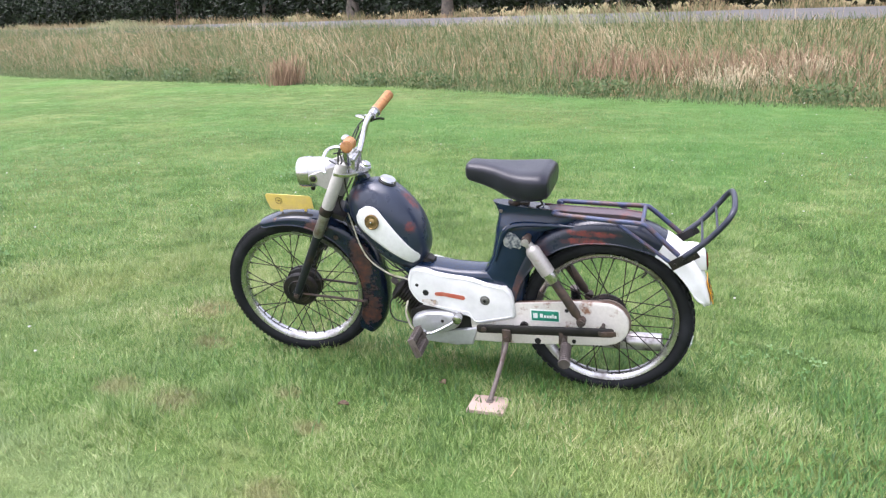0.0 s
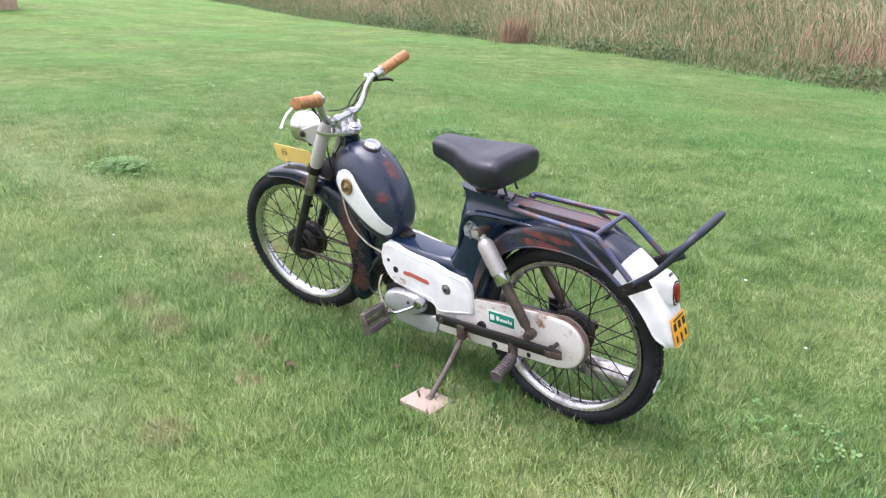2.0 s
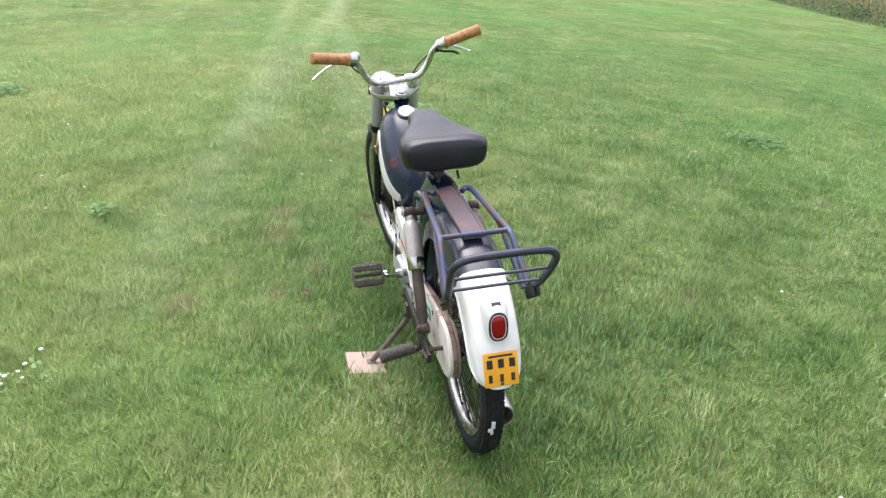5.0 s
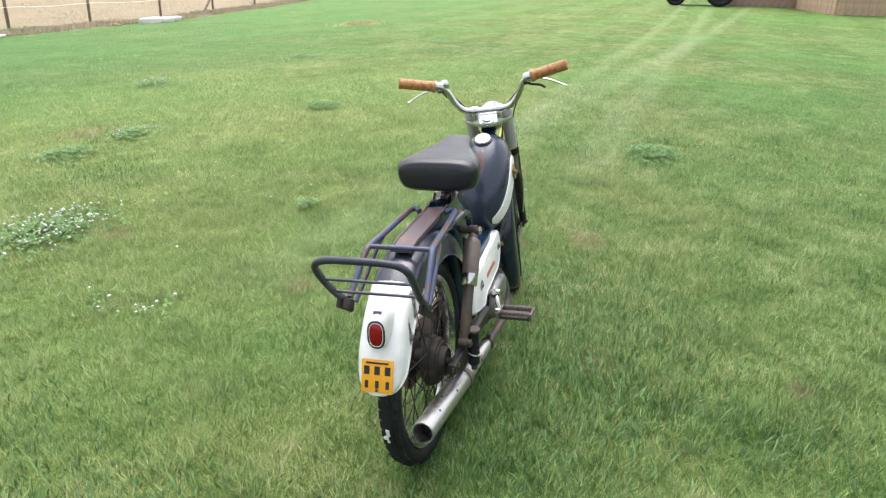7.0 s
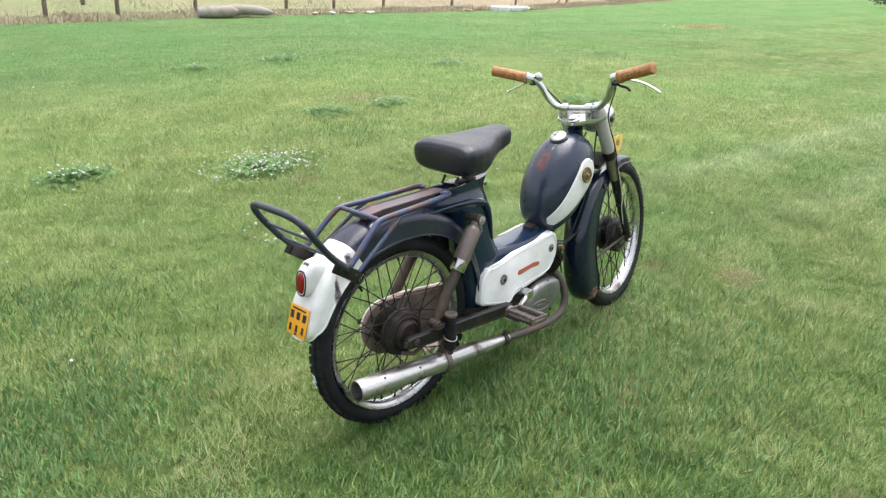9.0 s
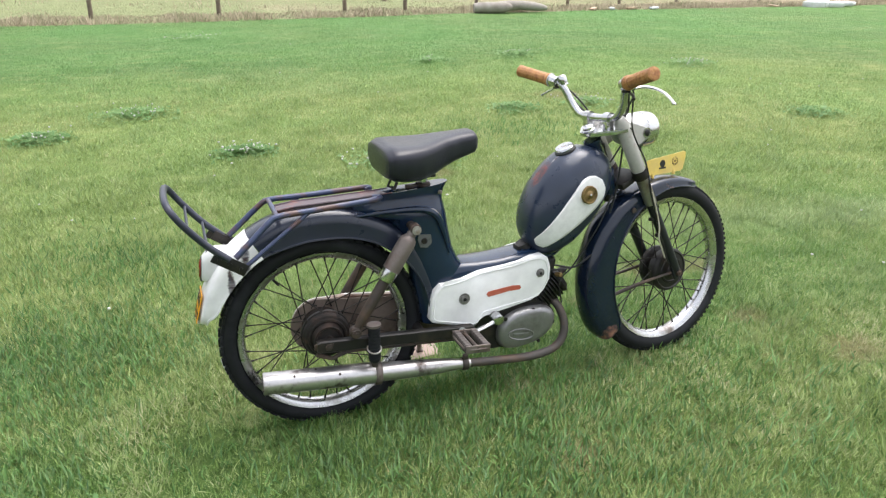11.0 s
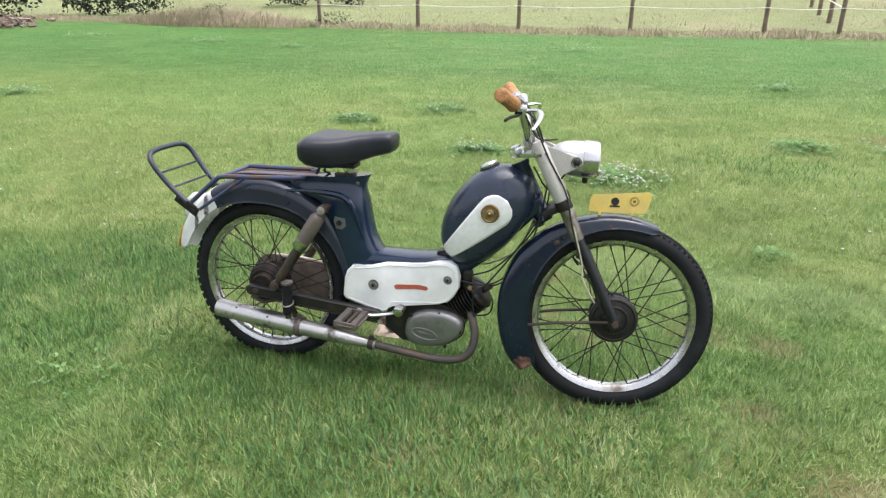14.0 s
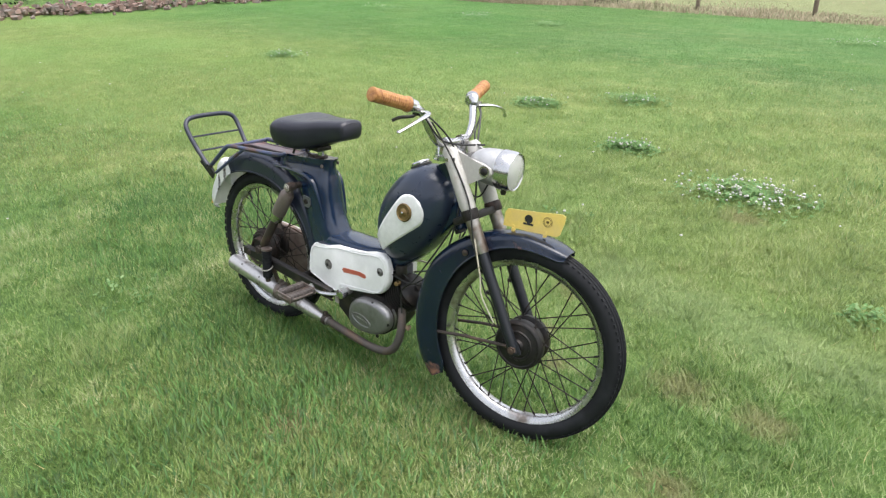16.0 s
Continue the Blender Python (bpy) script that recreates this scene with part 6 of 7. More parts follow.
def blades(name, x, y, tall, wide, lean, mat_, label, category, bend=0.35, lodge=0.0, two=False, z=None, away=None):
    """Many single blades in one mesh: a narrow triangle each, or a bent pair of faces."""
    n = len(x)
    if z is None:
        z = height(x, y)
    a = rng.uniform(0, 2 * np.pi, n)
    drift = 1.5 * np.sin(2.7 * x + 3.1 * y) + 1.7 * np.sin(5.9 * y - 3.8 * x)
    la = np.where(rng.random(n) < lodge, drift, rng.uniform(0, 2 * np.pi, n))
    tilt = lean * rng.uniform(0.2, 1.3, n)
    if away is not None:
        la = np.where(rng.random(n) < 0.75, away[0], la)
        tilt = np.where(rng.random(n) < 0.75, 0.15 + lean * away[1], tilt)
    tip = np.stack([x + np.cos(la) * np.sin(tilt) * tall, y + np.sin(la) * np.sin(tilt) * tall, z + np.cos(tilt) * tall], -1)
    side = np.stack([np.cos(a), np.sin(a), np.zeros(n)], -1) * (wide / 2)[:, None]
    base = np.stack([x, y, z - 0.004], -1)
    if two:
        mid = base * 0.45 + tip * 0.55 + np.stack([np.zeros(n), np.zeros(n), tall * bend * 0.35], -1)
        v = np.stack([base - side, base + side, mid + side * 0.8, mid - side * 0.8, tip], 1)
        per, loops, starts = 5, np.array([0, 1, 2, 3, 3, 2, 4]), np.array([0, 4])
    else:
        v = np.stack([base - side, base + side, tip], 1)
        per, loops, starts = 3, np.array([0, 1, 2]), np.array([0])
    me = bpy.data.meshes.new(name)
    me.vertices.add(n * per)
    me.vertices.foreach_set("co", v.astype(np.float32).ravel())
    li = (np.arange(n)[:, None] * per + loops).ravel().astype(np.int32)
    me.loops.add(len(li))
    me.loops.foreach_set("vertex_index", li)
    ls = (np.arange(n)[:, None] * len(loops) + starts).ravel().astype(np.int32)
    me.polygons.add(len(ls))
    me.polygons.foreach_set("loop_start", ls)
    me.update(calc_edges=True)
    me.validate()
    me.materials.append(mat_)
    return tagged(new(name, me), label, category, kind="stuff")


def scatter(n, r0, r1):
    r = np.sqrt(rng.uniform(r0**2, r1**2, n))
    a = rng.uniform(0, 2 * np.pi, n)
    kept = rng.random(n) > (r / r1) ** 2
    return (r * np.cos(a))[kept], (r * np.sin(a))[kept]


def tufty(x, y):
    return 0.5 + 0.25 * np.sin(7.3 * x + 2.1 * np.sin(5.1 * y)) + 0.25 * np.sin(6.1 * y + 1.7 * np.sin(4.3 * x + 1.0))


def lawn_spread(n, r_end=24.0):
    """Blades thin out and grow wider with the distance from the moped, with no visible step."""
    r = np.linspace(0, r_end, 4000)
    dens = r * np.interp(r, [1.9, 2.7], [2.0, 1.0]) * np.where(r < 2.2, 1.0, (np.maximum(r, 2.2) / 2.2) ** -2.5) * np.clip((r_end - r) / 9, 0, 1)
    cum = np.cumsum(dens)
    rr = np.interp(rng.random(n), cum / cum[-1], r)
    a = rng.uniform(0, 2 * np.pi, n)
    return rr * np.cos(a), rr * np.sin(a), rr


x, y, r = lawn_spread(1480000)
keep = (y > north_edge(x)) & (y < south_edge(x)) & ((np.abs(x + 0.20) > 0.062) | (np.abs(y - 0.20) > 0.062))
x, y, r = x[keep], y[keep], r[keep]
t = tufty(x, y)
grown = (np.maximum(r, 2.2) / 2.2) ** 0.5
big = 0.13
qx, qy = np.floor((x + 0.05 * np.sin(9 * y)) / big), np.floor((y + 0.05 * np.sin(8 * x)) / big)
tussock = np.modf(np.abs(np.sin(qx * 21.7 + qy * 57.3) * 3921.7))[0]
tall = (0.016 + 0.016 * t) * (0.55 + 0.95 * tussock) * rng.uniform(0.55, 1.45, len(x)) * np.interp(r, [2.5, 8], [1.0, 0.60])
wide = rng.uniform(0.0032, 0.0066, len(x)) * grown * np.interp(r, [1.6, 2.6], [0.78, 1.0])
# blades grow in small tufts and lean outwards from their hearts
cell = 0.048
ix, iy = np.floor(x / cell), np.floor(y / cell)
j1, j2, j3 = (np.modf(np.abs(np.sin(ix * k1 + iy * k2) * 4375.85))[0] for k1, k2 in ((12.99, 78.23), (39.35, 11.14), (73.16, 52.24)))
ux, uy = rng.normal(0, 0.011, (2, len(x)))
hx, hy = (ix + 0.15 + 0.7 * j1) * cell + ux, (iy + 0.15 + 0.7 * j2) * cell + uy
tufted = (rng.random(len(x)) < 0.45 * np.clip((7.0 - r) / 4, 0, 1)) & ((np.abs(hx + 0.20) > 0.066) | (np.abs(hy - 0.20) > 0.066))
x, y = np.where(tufted, hx, x), np.where(tufted, hy, y)
tall = np.where(tufted, tall * (0.75 + 0.6 * j3), tall)
away = np.where(tufted, np.arctan2(uy, ux), rng.uniform(0, 2 * np.pi, len(x))), np.where(tufted, np.hypot(ux, uy) / 0.014, rng.uniform(0.2, 1.3, len(x)))
near = r + rng.normal(0, 1.5, len(r)) < 4.4
blades("lawn_grass", x[near], y[near], tall[near], wide[near], 0.85, M_BLADE, "short mown green grass blades with dry yellow ones", "grass", lodge=0.2, away=(away[0][near], away[1][near]))
blades("far_lawn_grass", x[~near], y[~near], tall[~near], wide[~near], 0.8, M_BLADE_FAR, "mown green lawn grass further out", "grass", lodge=0.1)
x, y = scatter(3500, 0.4, 7.0)
blades("long_grass", x, y, rng.uniform(0.045, 0.072, len(x)), rng.uniform(0.003, 0.005, len(x)), 0.9, M_BLADE, "scattered longer grass blades in the lawn", "grass", two=True)
# dead straws lying in the lawn
x, y = scatter(14000, 0.2, 7.0)
blades("dry_straws", x, y, rng.uniform(0.03, 0.06, len(x)), rng.uniform(0.002, 0.0035, len(x)), 1.25, M_STRAW, "pale dead straws lying in the lawn", "grass")
# lush darker tufts; the ones beside the moped also stand in for its shade
x, y = [], []
for cx, cy, r, n in ((-1.65, 0.42, 0.30, 3600), (-1.95, 0.24, 0.16, 1600), (-1.28, 0.55, 0.24, 3400), (0.12, -0.34, 0.42, 7000), (-0.35, -0.25, 0.30, 2600), (-1.45, -0.1, 0.22, 2000), (-1.15, 1.2, 0.26, 2000), (-2.0, 0.35, 0.22, 1200), (1.27, 2.65, 0.3, 700), (-0.3, -1.0, 0.2, 300), (0.9, -0.9, 0.22, 300)):
    x.append(rng.normal(cx, r, n)), y.append(rng.normal(cy, r * 0.75, n))
x, y = np.concatenate(x), np.concatenate(y)
blades("lush_and_shade_grass", x, y, rng.uniform(0.022, 0.052, len(x)), rng.uniform(0.0035, 0.0065, len(x)), 0.8, M_LUSH_SHADE, "lush darker green grass tufts in the lawn, also standing in for the moped's shade", "grass", two=True)


def dead_leaf(x, y, s, turn):
    bm = bmesh.new()
    rows = []
    for i in range(6):
        t = i / 5
        w = s * 0.45 * math.sin(math.pi * (0.08 + 0.88 * t)) ** 0.8
        rows.append([bm.verts.new((s * (t - 0.5), w * k, s * 0.22 * k * k + 0.12 * s * math.sin(3 * t))) for k in (-1, -0.5, 0, 0.5, 1)])
    for a, b in zip(rows, rows[1:]):
        for k in range(4):
            bm.faces.new((a[k], a[k + 1], b[k + 1], b[k]))
    bmesh.ops.solidify(bm, geom=list(bm.faces), thickness=0.0006)
    ob = part("dead_leaf", bm, M_BARK2, None, "curled brown dead leaf lying on the lawn")
    ob.matrix_world = pose(x, y, float(height(x, y)) + 0.030, 8, -6, turn)
    return tagged(ob, "", "leaf", "dead leaves")


M_BARK2 = surface("dead_leaf_brown", (0.20, 0.14, 0.09), (0.12, 0.085, 0.06), 30, rough=0.8)
for x, y, s, turn in ((0.24, 0.36, 0.035, 20), (-0.03, 0.14, 0.03, 140)):
    dead_leaf(x, y, s, turn)


# ---------------------------------------------------------------- clover and weeds in the lawn
def clover(cx, cy, r, leaves, heads, tall=0.058):
    n, r = leaves, r * 0.82
    q = rng.normal(0, 0.5, (n, 2)).clip(-1.15, 1.15) * r
    x, y = cx + q[:, 0], cy + q[:, 1] * 0.75
    z = height(x, y) + tall * rng.uniform(0.25, 1.0, n) * np.exp(-((q**2).sum(1)) / (1.3 * r) ** 2)
    a = rng.uniform(0, 2 * np.pi, n)
    s = rng.uniform(0.006, 0.013, n)
    verts, faces = [], []
    for i in range(n):
        tx, ty = rng.uniform(-0.5, 0.5, 2)
        for k in range(3):
            b = a[i] + k * 2.094
            o = len(verts)
            for da, rr in ((-0.55, 0.75), (0.0, 1.0), (0.55, 0.75)):
                dx, dy = s[i] * rr * 1.6 * math.cos(b + da), s[i] * rr * 1.6 * math.sin(b + da)
                verts.append((x[i] + dx, y[i] + dy, z[i] + tx * dx + ty * dy))
            verts.append((x[i], y[i], z[i]))
            faces.append((o + 3, o, o + 1, o + 2))
    me = bpy.data.meshes.new("clover_patch")
    me.from_pydata(verts, [], faces)
    me.materials.append(M_CLOVER)
    ob = new("clover_patch", me)
    tagged(ob, "low clover patch with white flower heads in the lawn" if heads else "low dark green clover patch in the lawn", "clover", kind="stuff")
    if heads:
        bm = bmesh.new()
        for i in range(heads):
            q = rng.normal(0, 0.5, 2).clip(-1.2, 1.2) * r
            x, y = cx + q[0], cy + 0.75 * q[1]
            h = float(height(x, y)) + tall * rng.uniform(0.5, 1.25)
            rr = rng.uniform(0.005, 0.0085)
            mt = Matrix.Translation((x, y, h)) @ Matrix.Diagonal((rr, rr, rr * 0.85, 1))
            bmesh.ops.create_icosphere(bm, subdivisions=1, radius=1.0, matrix=mt)
        part("flower_heads", bm, M_FLOWER, ob, "white clover flower heads")
    return ob


CLOVER = [(3.03, -0.56, 0.28, 620, 0), (2.15, -2.86, 0.28, 360, 0), (-0.48, 2.63, 0.21, 760, 34), (0.39, 2.19, 0.37, 680, 140), (1.60, 3.21, 0.26, 460, 0), (2.24, 3.20, 0.30, 380, 30),
          (4.37, 4.63, 0.36, 420, 34), (2.92, 5.88, 0.34, 360, 12), (1.81, 5.75, 0.3, 300, 10), (7.6, 4.5, 0.4, 360, 8), (-1.69, 3.39, 0.24, 700, 14), (-1.12, 3.95, 0.32, 460, 22),
          (-0.57, 8.47, 0.45, 320, 30), (-5.5, 3.8, 0.34, 520, 26), (-6.39, 8.5, 0.45, 320, 40), (-4.7, 8.15, 0.35, 260, 6), (-9.2, 9.1, 0.5, 260, 14), (3.75, 2.36, 0.28, 340, 0),
          (10.8, 3.4, 0.4, 300, 6), (19.0, 4.5, 0.9, 300, 40), (-0.14, 1.18, 0.14, 10, 8), (1.18, 1.2, 0.12, 70, 0), (-1.15, -0.34, 0.22, 30, 0), (14.5, -0.8, 0.5, 260, 4), (-0.15, 1.42, 0.2, 12, 3)]
for c in CLOVER:
    clover(*c)


# tiny white daisies strewn over the lawn
bm = bmesh.new()
for i in range(150):
    d, a = 1.3 + 6.2 * rng.random() ** 0.8, rng.uniform(0, 2 * math.pi)
    x, y = d * math.cos(a), d * math.sin(a)
    rr = rng.uniform(0.005, 0.0085)
    bmesh.ops.create_icosphere(bm, subdivisions=1, radius=1.0, matrix=Matrix.Translation((x, y, float(height(x, y)) + rng.uniform(0.028, 0.042))) @ Matrix.Diagonal((rr, rr, rr * 0.6, 1)))
tagged(part("daisies", bm, M_FLOWER, None, "tiny white daisies strewn over the lawn"), "", "flowers", kind="stuff")


# ---------------------------------------------------------------- meadow on the bank
def along(n, lo, hi, d0, d1, edge, sign, skew=1.0):
    x = rng.uniform(lo, hi, n)
    d = d0 + (d1 - d0) * rng.random(n) ** skew
    return x, edge(x) + sign * d, d


def arched(name, x, y, tall, wide, droop, mat_, label, head=0.6, wind=0.4, lodge=0.35):
    """Grass stems that rise, lean over and nod at the tip; head widens the nodding end into a seed head."""
    n, z = len(x), height(x, y)
    a = np.where(rng.random(n) < 0.6, wind + 0.9 * np.sin(0.8 * x + 0.6 * y) + 0.5 * np.sin(2.3 * x - 1.7 * y), rng.uniform(0, 2 * np.pi, n))
    lean, bow = lodge * rng.uniform(0.0, 1.0, n) ** 1.4, droop * rng.uniform(0.3, 1.2, n)
    side = np.stack([-np.sin(a), np.cos(a), np.zeros(n)], -1)
    turn = rng.uniform(0, np.pi, n)
    side = side * np.cos(turn)[:, None] + np.stack([np.cos(a), np.sin(a), np.zeros(n)], -1) * np.sin(turn)[:, None]
    p = np.stack([x, y, z - 0.01], -1)
    rows = []
    for k, w in enumerate((1.0, 0.8, 0.6, 0.45 + head, 0.35 + 0.5 * head, 0.0)):
        rows += [p - side * (wide * w / 2)[:, None], p + side * (wide * w / 2)[:, None]] if w else [p]
        th = lean + bow * (k / 4) ** 1.6
        step = tall * (0.30, 0.27, 0.18, 0.13, 0.12, 0.0)[k]
        p = p + np.stack([np.cos(a) * np.sin(th), np.sin(a) * np.sin(th), np.cos(th)], -1) * step[:, None]
    v = np.stack(rows, 1)
    per = v.shape[1]
    loops = np.array([0, 1, 3, 2, 2, 3, 5, 4, 4, 5, 7, 6, 6, 7, 9, 8, 8, 9, 10])
    starts = np.array([0, 4, 8, 12, 16])
    me = bpy.data.meshes.new(name)
    me.vertices.add(n * per)
    me.vertices.foreach_set("co", v.astype(np.float32).ravel())
    li = (np.arange(n)[:, None] * per + loops).ravel().astype(np.int32)
    me.loops.add(len(li))
    me.loops.foreach_set("vertex_index", li)
    ls = (np.arange(n)[:, None] * len(loops) + starts).ravel().astype(np.int32)
    me.polygons.add(len(ls))
    me.polygons.foreach_set("loop_start", ls)
    me.update(calc_edges=True)
    me.validate()
    me.materials.append(mat_)
    return tagged(new(name, me), label, "grass", kind="stuff")


def clumped(x, y):
    c = 0.5 + 0.5 * np.sin(1.9 * x + 1.6 * np.sin(1.3 * y)) * np.sin(2.1 * y + 0.9 * x)
    return c * (0.6 + 0.4 * np.sin(4.3 * x + 0.5) * np.sin(3.7 * y))


x, y, d = along(100000, -22, 44, 0.35, 9.2, north_edge, -1, 1.1)
c = clumped(x, y)
keep = rng.random(len(x)) < 0.35 + 0.75 * c
x, y, d, c = x[keep], y[keep], d[keep], c[keep]
arched("dry_meadow_grass", x, y, (0.26 + 0.42 * c) * rng.uniform(0.4, 1.25, len(x)) * np.clip(0.35 + d * 0.45, 0, 1) * np.interp(d, [3, 7], [1.0, 0.70]), rng.uniform(0.005, 0.012, len(x)), 2.4, M_DRY, "tall dry straw-coloured meadow grass nodding on the bank", 0.0, lodge=1.15)
x, y, d = along(17000, -22, 44, 0.8, 9.3, north_edge, -1, 0.9)
c = clumped(x + 0.7, y)
c = np.clip(c * (0.55 + 0.75 * np.sin(0.83 * x + 0.6) * np.sin(0.9 * y + 0.31 * x)) * 1.5, 0, 1)
keep = rng.random(len(x)) < 0.12 + 1.1 * c
x, y, d, c = x[keep], y[keep], d[keep], c[keep]
arched("seeding_grass", x, y, (0.44 + 0.32 * c) * rng.uniform(0.6, 1.15, len(x)) * np.clip(0.5 + d * 0.3, 0, 1) * np.interp(d, [5, 8], [1.0, 0.8]), rng.uniform(0.006, 0.010, len(x)), 1.6, M_SEED, "pale nodding seed heads above the meadow", 0.8, lodge=0.8)
x, y, d = along(90000, -22, 44, -0.1, 9.0, north_edge, -1, 1.5)
blades("green_meadow_grass", x, y, rng.uniform(0.06, 0.34, len(x)) * np.clip(0.25 + d * 0.7, 0, 1), rng.uniform(0.008, 0.018, len(x)), 1.0, M_MEADOW, "green weeds and grass at the meadow foot", "grass", two=True, bend=0.9)
x, y, d = along(26000, -22, 44, -0.30, 1.1, north_edge, -1, 1.2)
blades("edge_grass", x, y, rng.uniform(0.04, 0.20, len(x)) * np.clip(0.45 + d * 0.6, 0, 1), rng.uniform(0.008, 0.016, len(x)), 1.0, M_MEADOW, "unmown green grass along the lawn's edge", "grass", two=True, bend=0.9)
# taller grass along the near verge of the road
x, y, d = along(9000, -22, 44, 7.9, 9.5, north_edge, -1, 0.8)
keep = rng.random(len(x)) < 0.15 + 0.85 * (np.sin(0.55 * x + 0.9) * np.sin(0.23 * x + 2.0) > -0.1)
x, y = x[keep], y[keep]
arched("road_verge_grass", x, y, rng.uniform(0.20, 0.70, len(x)) * (0.55 + 0.45 * np.sin(0.55 * x + 0.9)), rng.uniform(0.010, 0.018, len(x)), 1.3, M_VERGE, "tall green and straw grass on the road's near verge", 1.0)


def meadow_clump(cx, cy, r, h, n, mat_, name, label, lean=0.5):
    x, y = rng.normal(cx, r, n), rng.normal(cy, r * 0.8, n)
    return blades(name, x, y, h * rng.uniform(0.4, 1.1, n), rng.uniform(0.008, 0.016, n), lean, mat_, label, "weeds", two=True, bend=0.8)


for cx, cy, r, h in ((6.6, -10.25, 0.17, 0.60), (0.1, -9.8, 0.6, 0.5), (-1.9, -9.7, 0.7, 0.42), (-4.2, -8.9, 0.5, 0.42)):
    meadow_clump(cx, cy, r, h, int(500 * r + 260), M_DOCK, "dock_weeds", "brown seeded dock weeds in the meadow", 0.55)
for cx, cy, r, h in ((-1.35, -8.95, 0.30, 0.32), (-2.3, -9.6, 0.2, 0.3)):
    meadow_clump(cx, cy, r, h, 700, M_PALE, "bleached_grass", "bleached fallen straw tangle in the meadow", 1.2)
# strip under the south fence, and sparse weeds in the field behind it
x, y, d = along(9000, -16, 30, 1.2, 9.0, south_edge, 1, 1.0)
blades("field_weeds", x, y, rng.uniform(0.03, 0.15, len(x)) * (0.55 + 0.45 * np.sin(1.3 * x + 2 * np.sin(y))), rng.uniform(0.010, 0.022, len(x)), 0.9, M_SOUTH, "sparse dry weeds in the grazed field", "grass", two=True)
x, y, d = along(40000, -16, 30, 0.0, 1.3, south_edge, 1, 1.2)
blades("dry_fence_grass", x, y, rng.uniform(0.05, 0.20, len(x)) * np.clip(1.3 - d * 0.6, 0.4, 1) * (0.6 + 0.4 * np.sin(1.7 * x) * np.sin(4.1 * x)), rng.uniform(0.008, 0.018, len(x)), 0.9, M_SOUTH, "dry unmown grass strip under the fence", "grass", two=True)


def leafy(name, cx, cy, rx, ry, h, count, label, z0=None, big=1.0, mat_=None):
    """A bush of many small leaves with an uneven outline."""
    v = rng.normal(size=(count, 3))
    v /= np.linalg.norm(v, axis=1)[:, None]
    rad = rng.uniform(0.55, 1.0, count) * (1 + 0.25 * np.sin(5 * v[:, 0] + 3 * v[:, 1]) * np.sin(6 * v[:, 2] + 1))
    p = v * rad[:, None] * (rx, ry, h / 2)
    z0 = float(height(cx, cy)) if z0 is None else z0
    p = p + (cx, cy, z0 + h / 2 * 0.92)
    s = rng.uniform(0.035, 0.075, count) * min(1.0, h / 1.2) * big
    a, b = rng.normal(size=(count, 3)), rng.normal(size=(count, 3))
    a /= np.linalg.norm(a, axis=1)[:, None]
    b -= a * (a * b).sum(1)[:, None]
    b /= np.linalg.norm(b, axis=1)[:, None]
    a, b = a * s[:, None], b * s[:, None] * 0.6
    verts = np.stack([p - a, p + b * 0.8, p + a, p - b * 0.8], 1).reshape(-1, 3)
    faces = np.arange(count * 4).reshape(-1, 4)
    me = bpy.data.meshes.new(name)
    me.from_pydata(verts.tolist(), [], faces.tolist())
    me.materials.append(mat_ or M_HEDGE_SHADE)
    return tagged(new(name, me), label, "bush")


for cx, cy, r, h in ((8.5, -11.25, 0.42, 0.34), (6.9, -10.75, 0.34, 0.30), (3.3, -9.15, 0.5, 0.28), (0.4, -8.2, 0.5, 0.26), (-2.4, -7.5, 0.5, 0.26), (13.0, -13.0, 0.6, 0.35), (4.4, -9.35, 0.45, 0.26), (10.4, -11.95, 0.5, 0.32)):
    tagged(leafy("nettle_weeds", cx, cy, r, r * 0.6, h, int(500 * r), "", None, 2.8, M_MEADOW), "green leafy weeds at the foot of the meadow", "weeds", kind="stuff")


def tree(cx, cy, r, h, lean=0.0):
    z0 = float(height(cx, cy)) - 0.05
    bm = bmesh.new()
    pts = [(cx + lean * k * k * 0.1, cy + 0.05 * math.sin(k), z0 + h * k / 8) for k in range(9)]
    tube(bm, bent(pts, 3), [r * (1.35 - 0.12 * i if i < 4 else 0.9 - 0.018 * i) for i in range(25)], 12)
    for k in range(5):
        a = k * 2.4
        b = Vector((cx, cy, z0 + h * (0.62 + 0.07 * k)))
        tube(bm, bent([b, b + Vector((math.cos(a), math.sin(a), 0.7)) * 0.9, b + Vector((math.cos(a), math.sin(a), 0.9)) * 2.0], 4), [r * 0.35] * 4 + [r * 0.22] * 5, 8)
    ob = new("tree")
    ob.location = (0, 0, 0)
    part("trunk", bm, M_BARK, ob)
    crown = leafy("crown", cx, cy, 2.6, 2.6, 4.2, 2600, "", z0 + h * 0.62)
    for key in ("label", "category"):
        if key in crown.keys():
            del crown[key]
    crown.parent = ob
    return tagged(ob, "roadside tree with a grey-brown trunk and dense crown coloured shade-dark", "tree", "roadside trees")


def across(xa, off):
    """A place off metres past the north edge."""
    return xa - 0.3 * off, -7.85 - 0.30 * xa - 0.95 * off


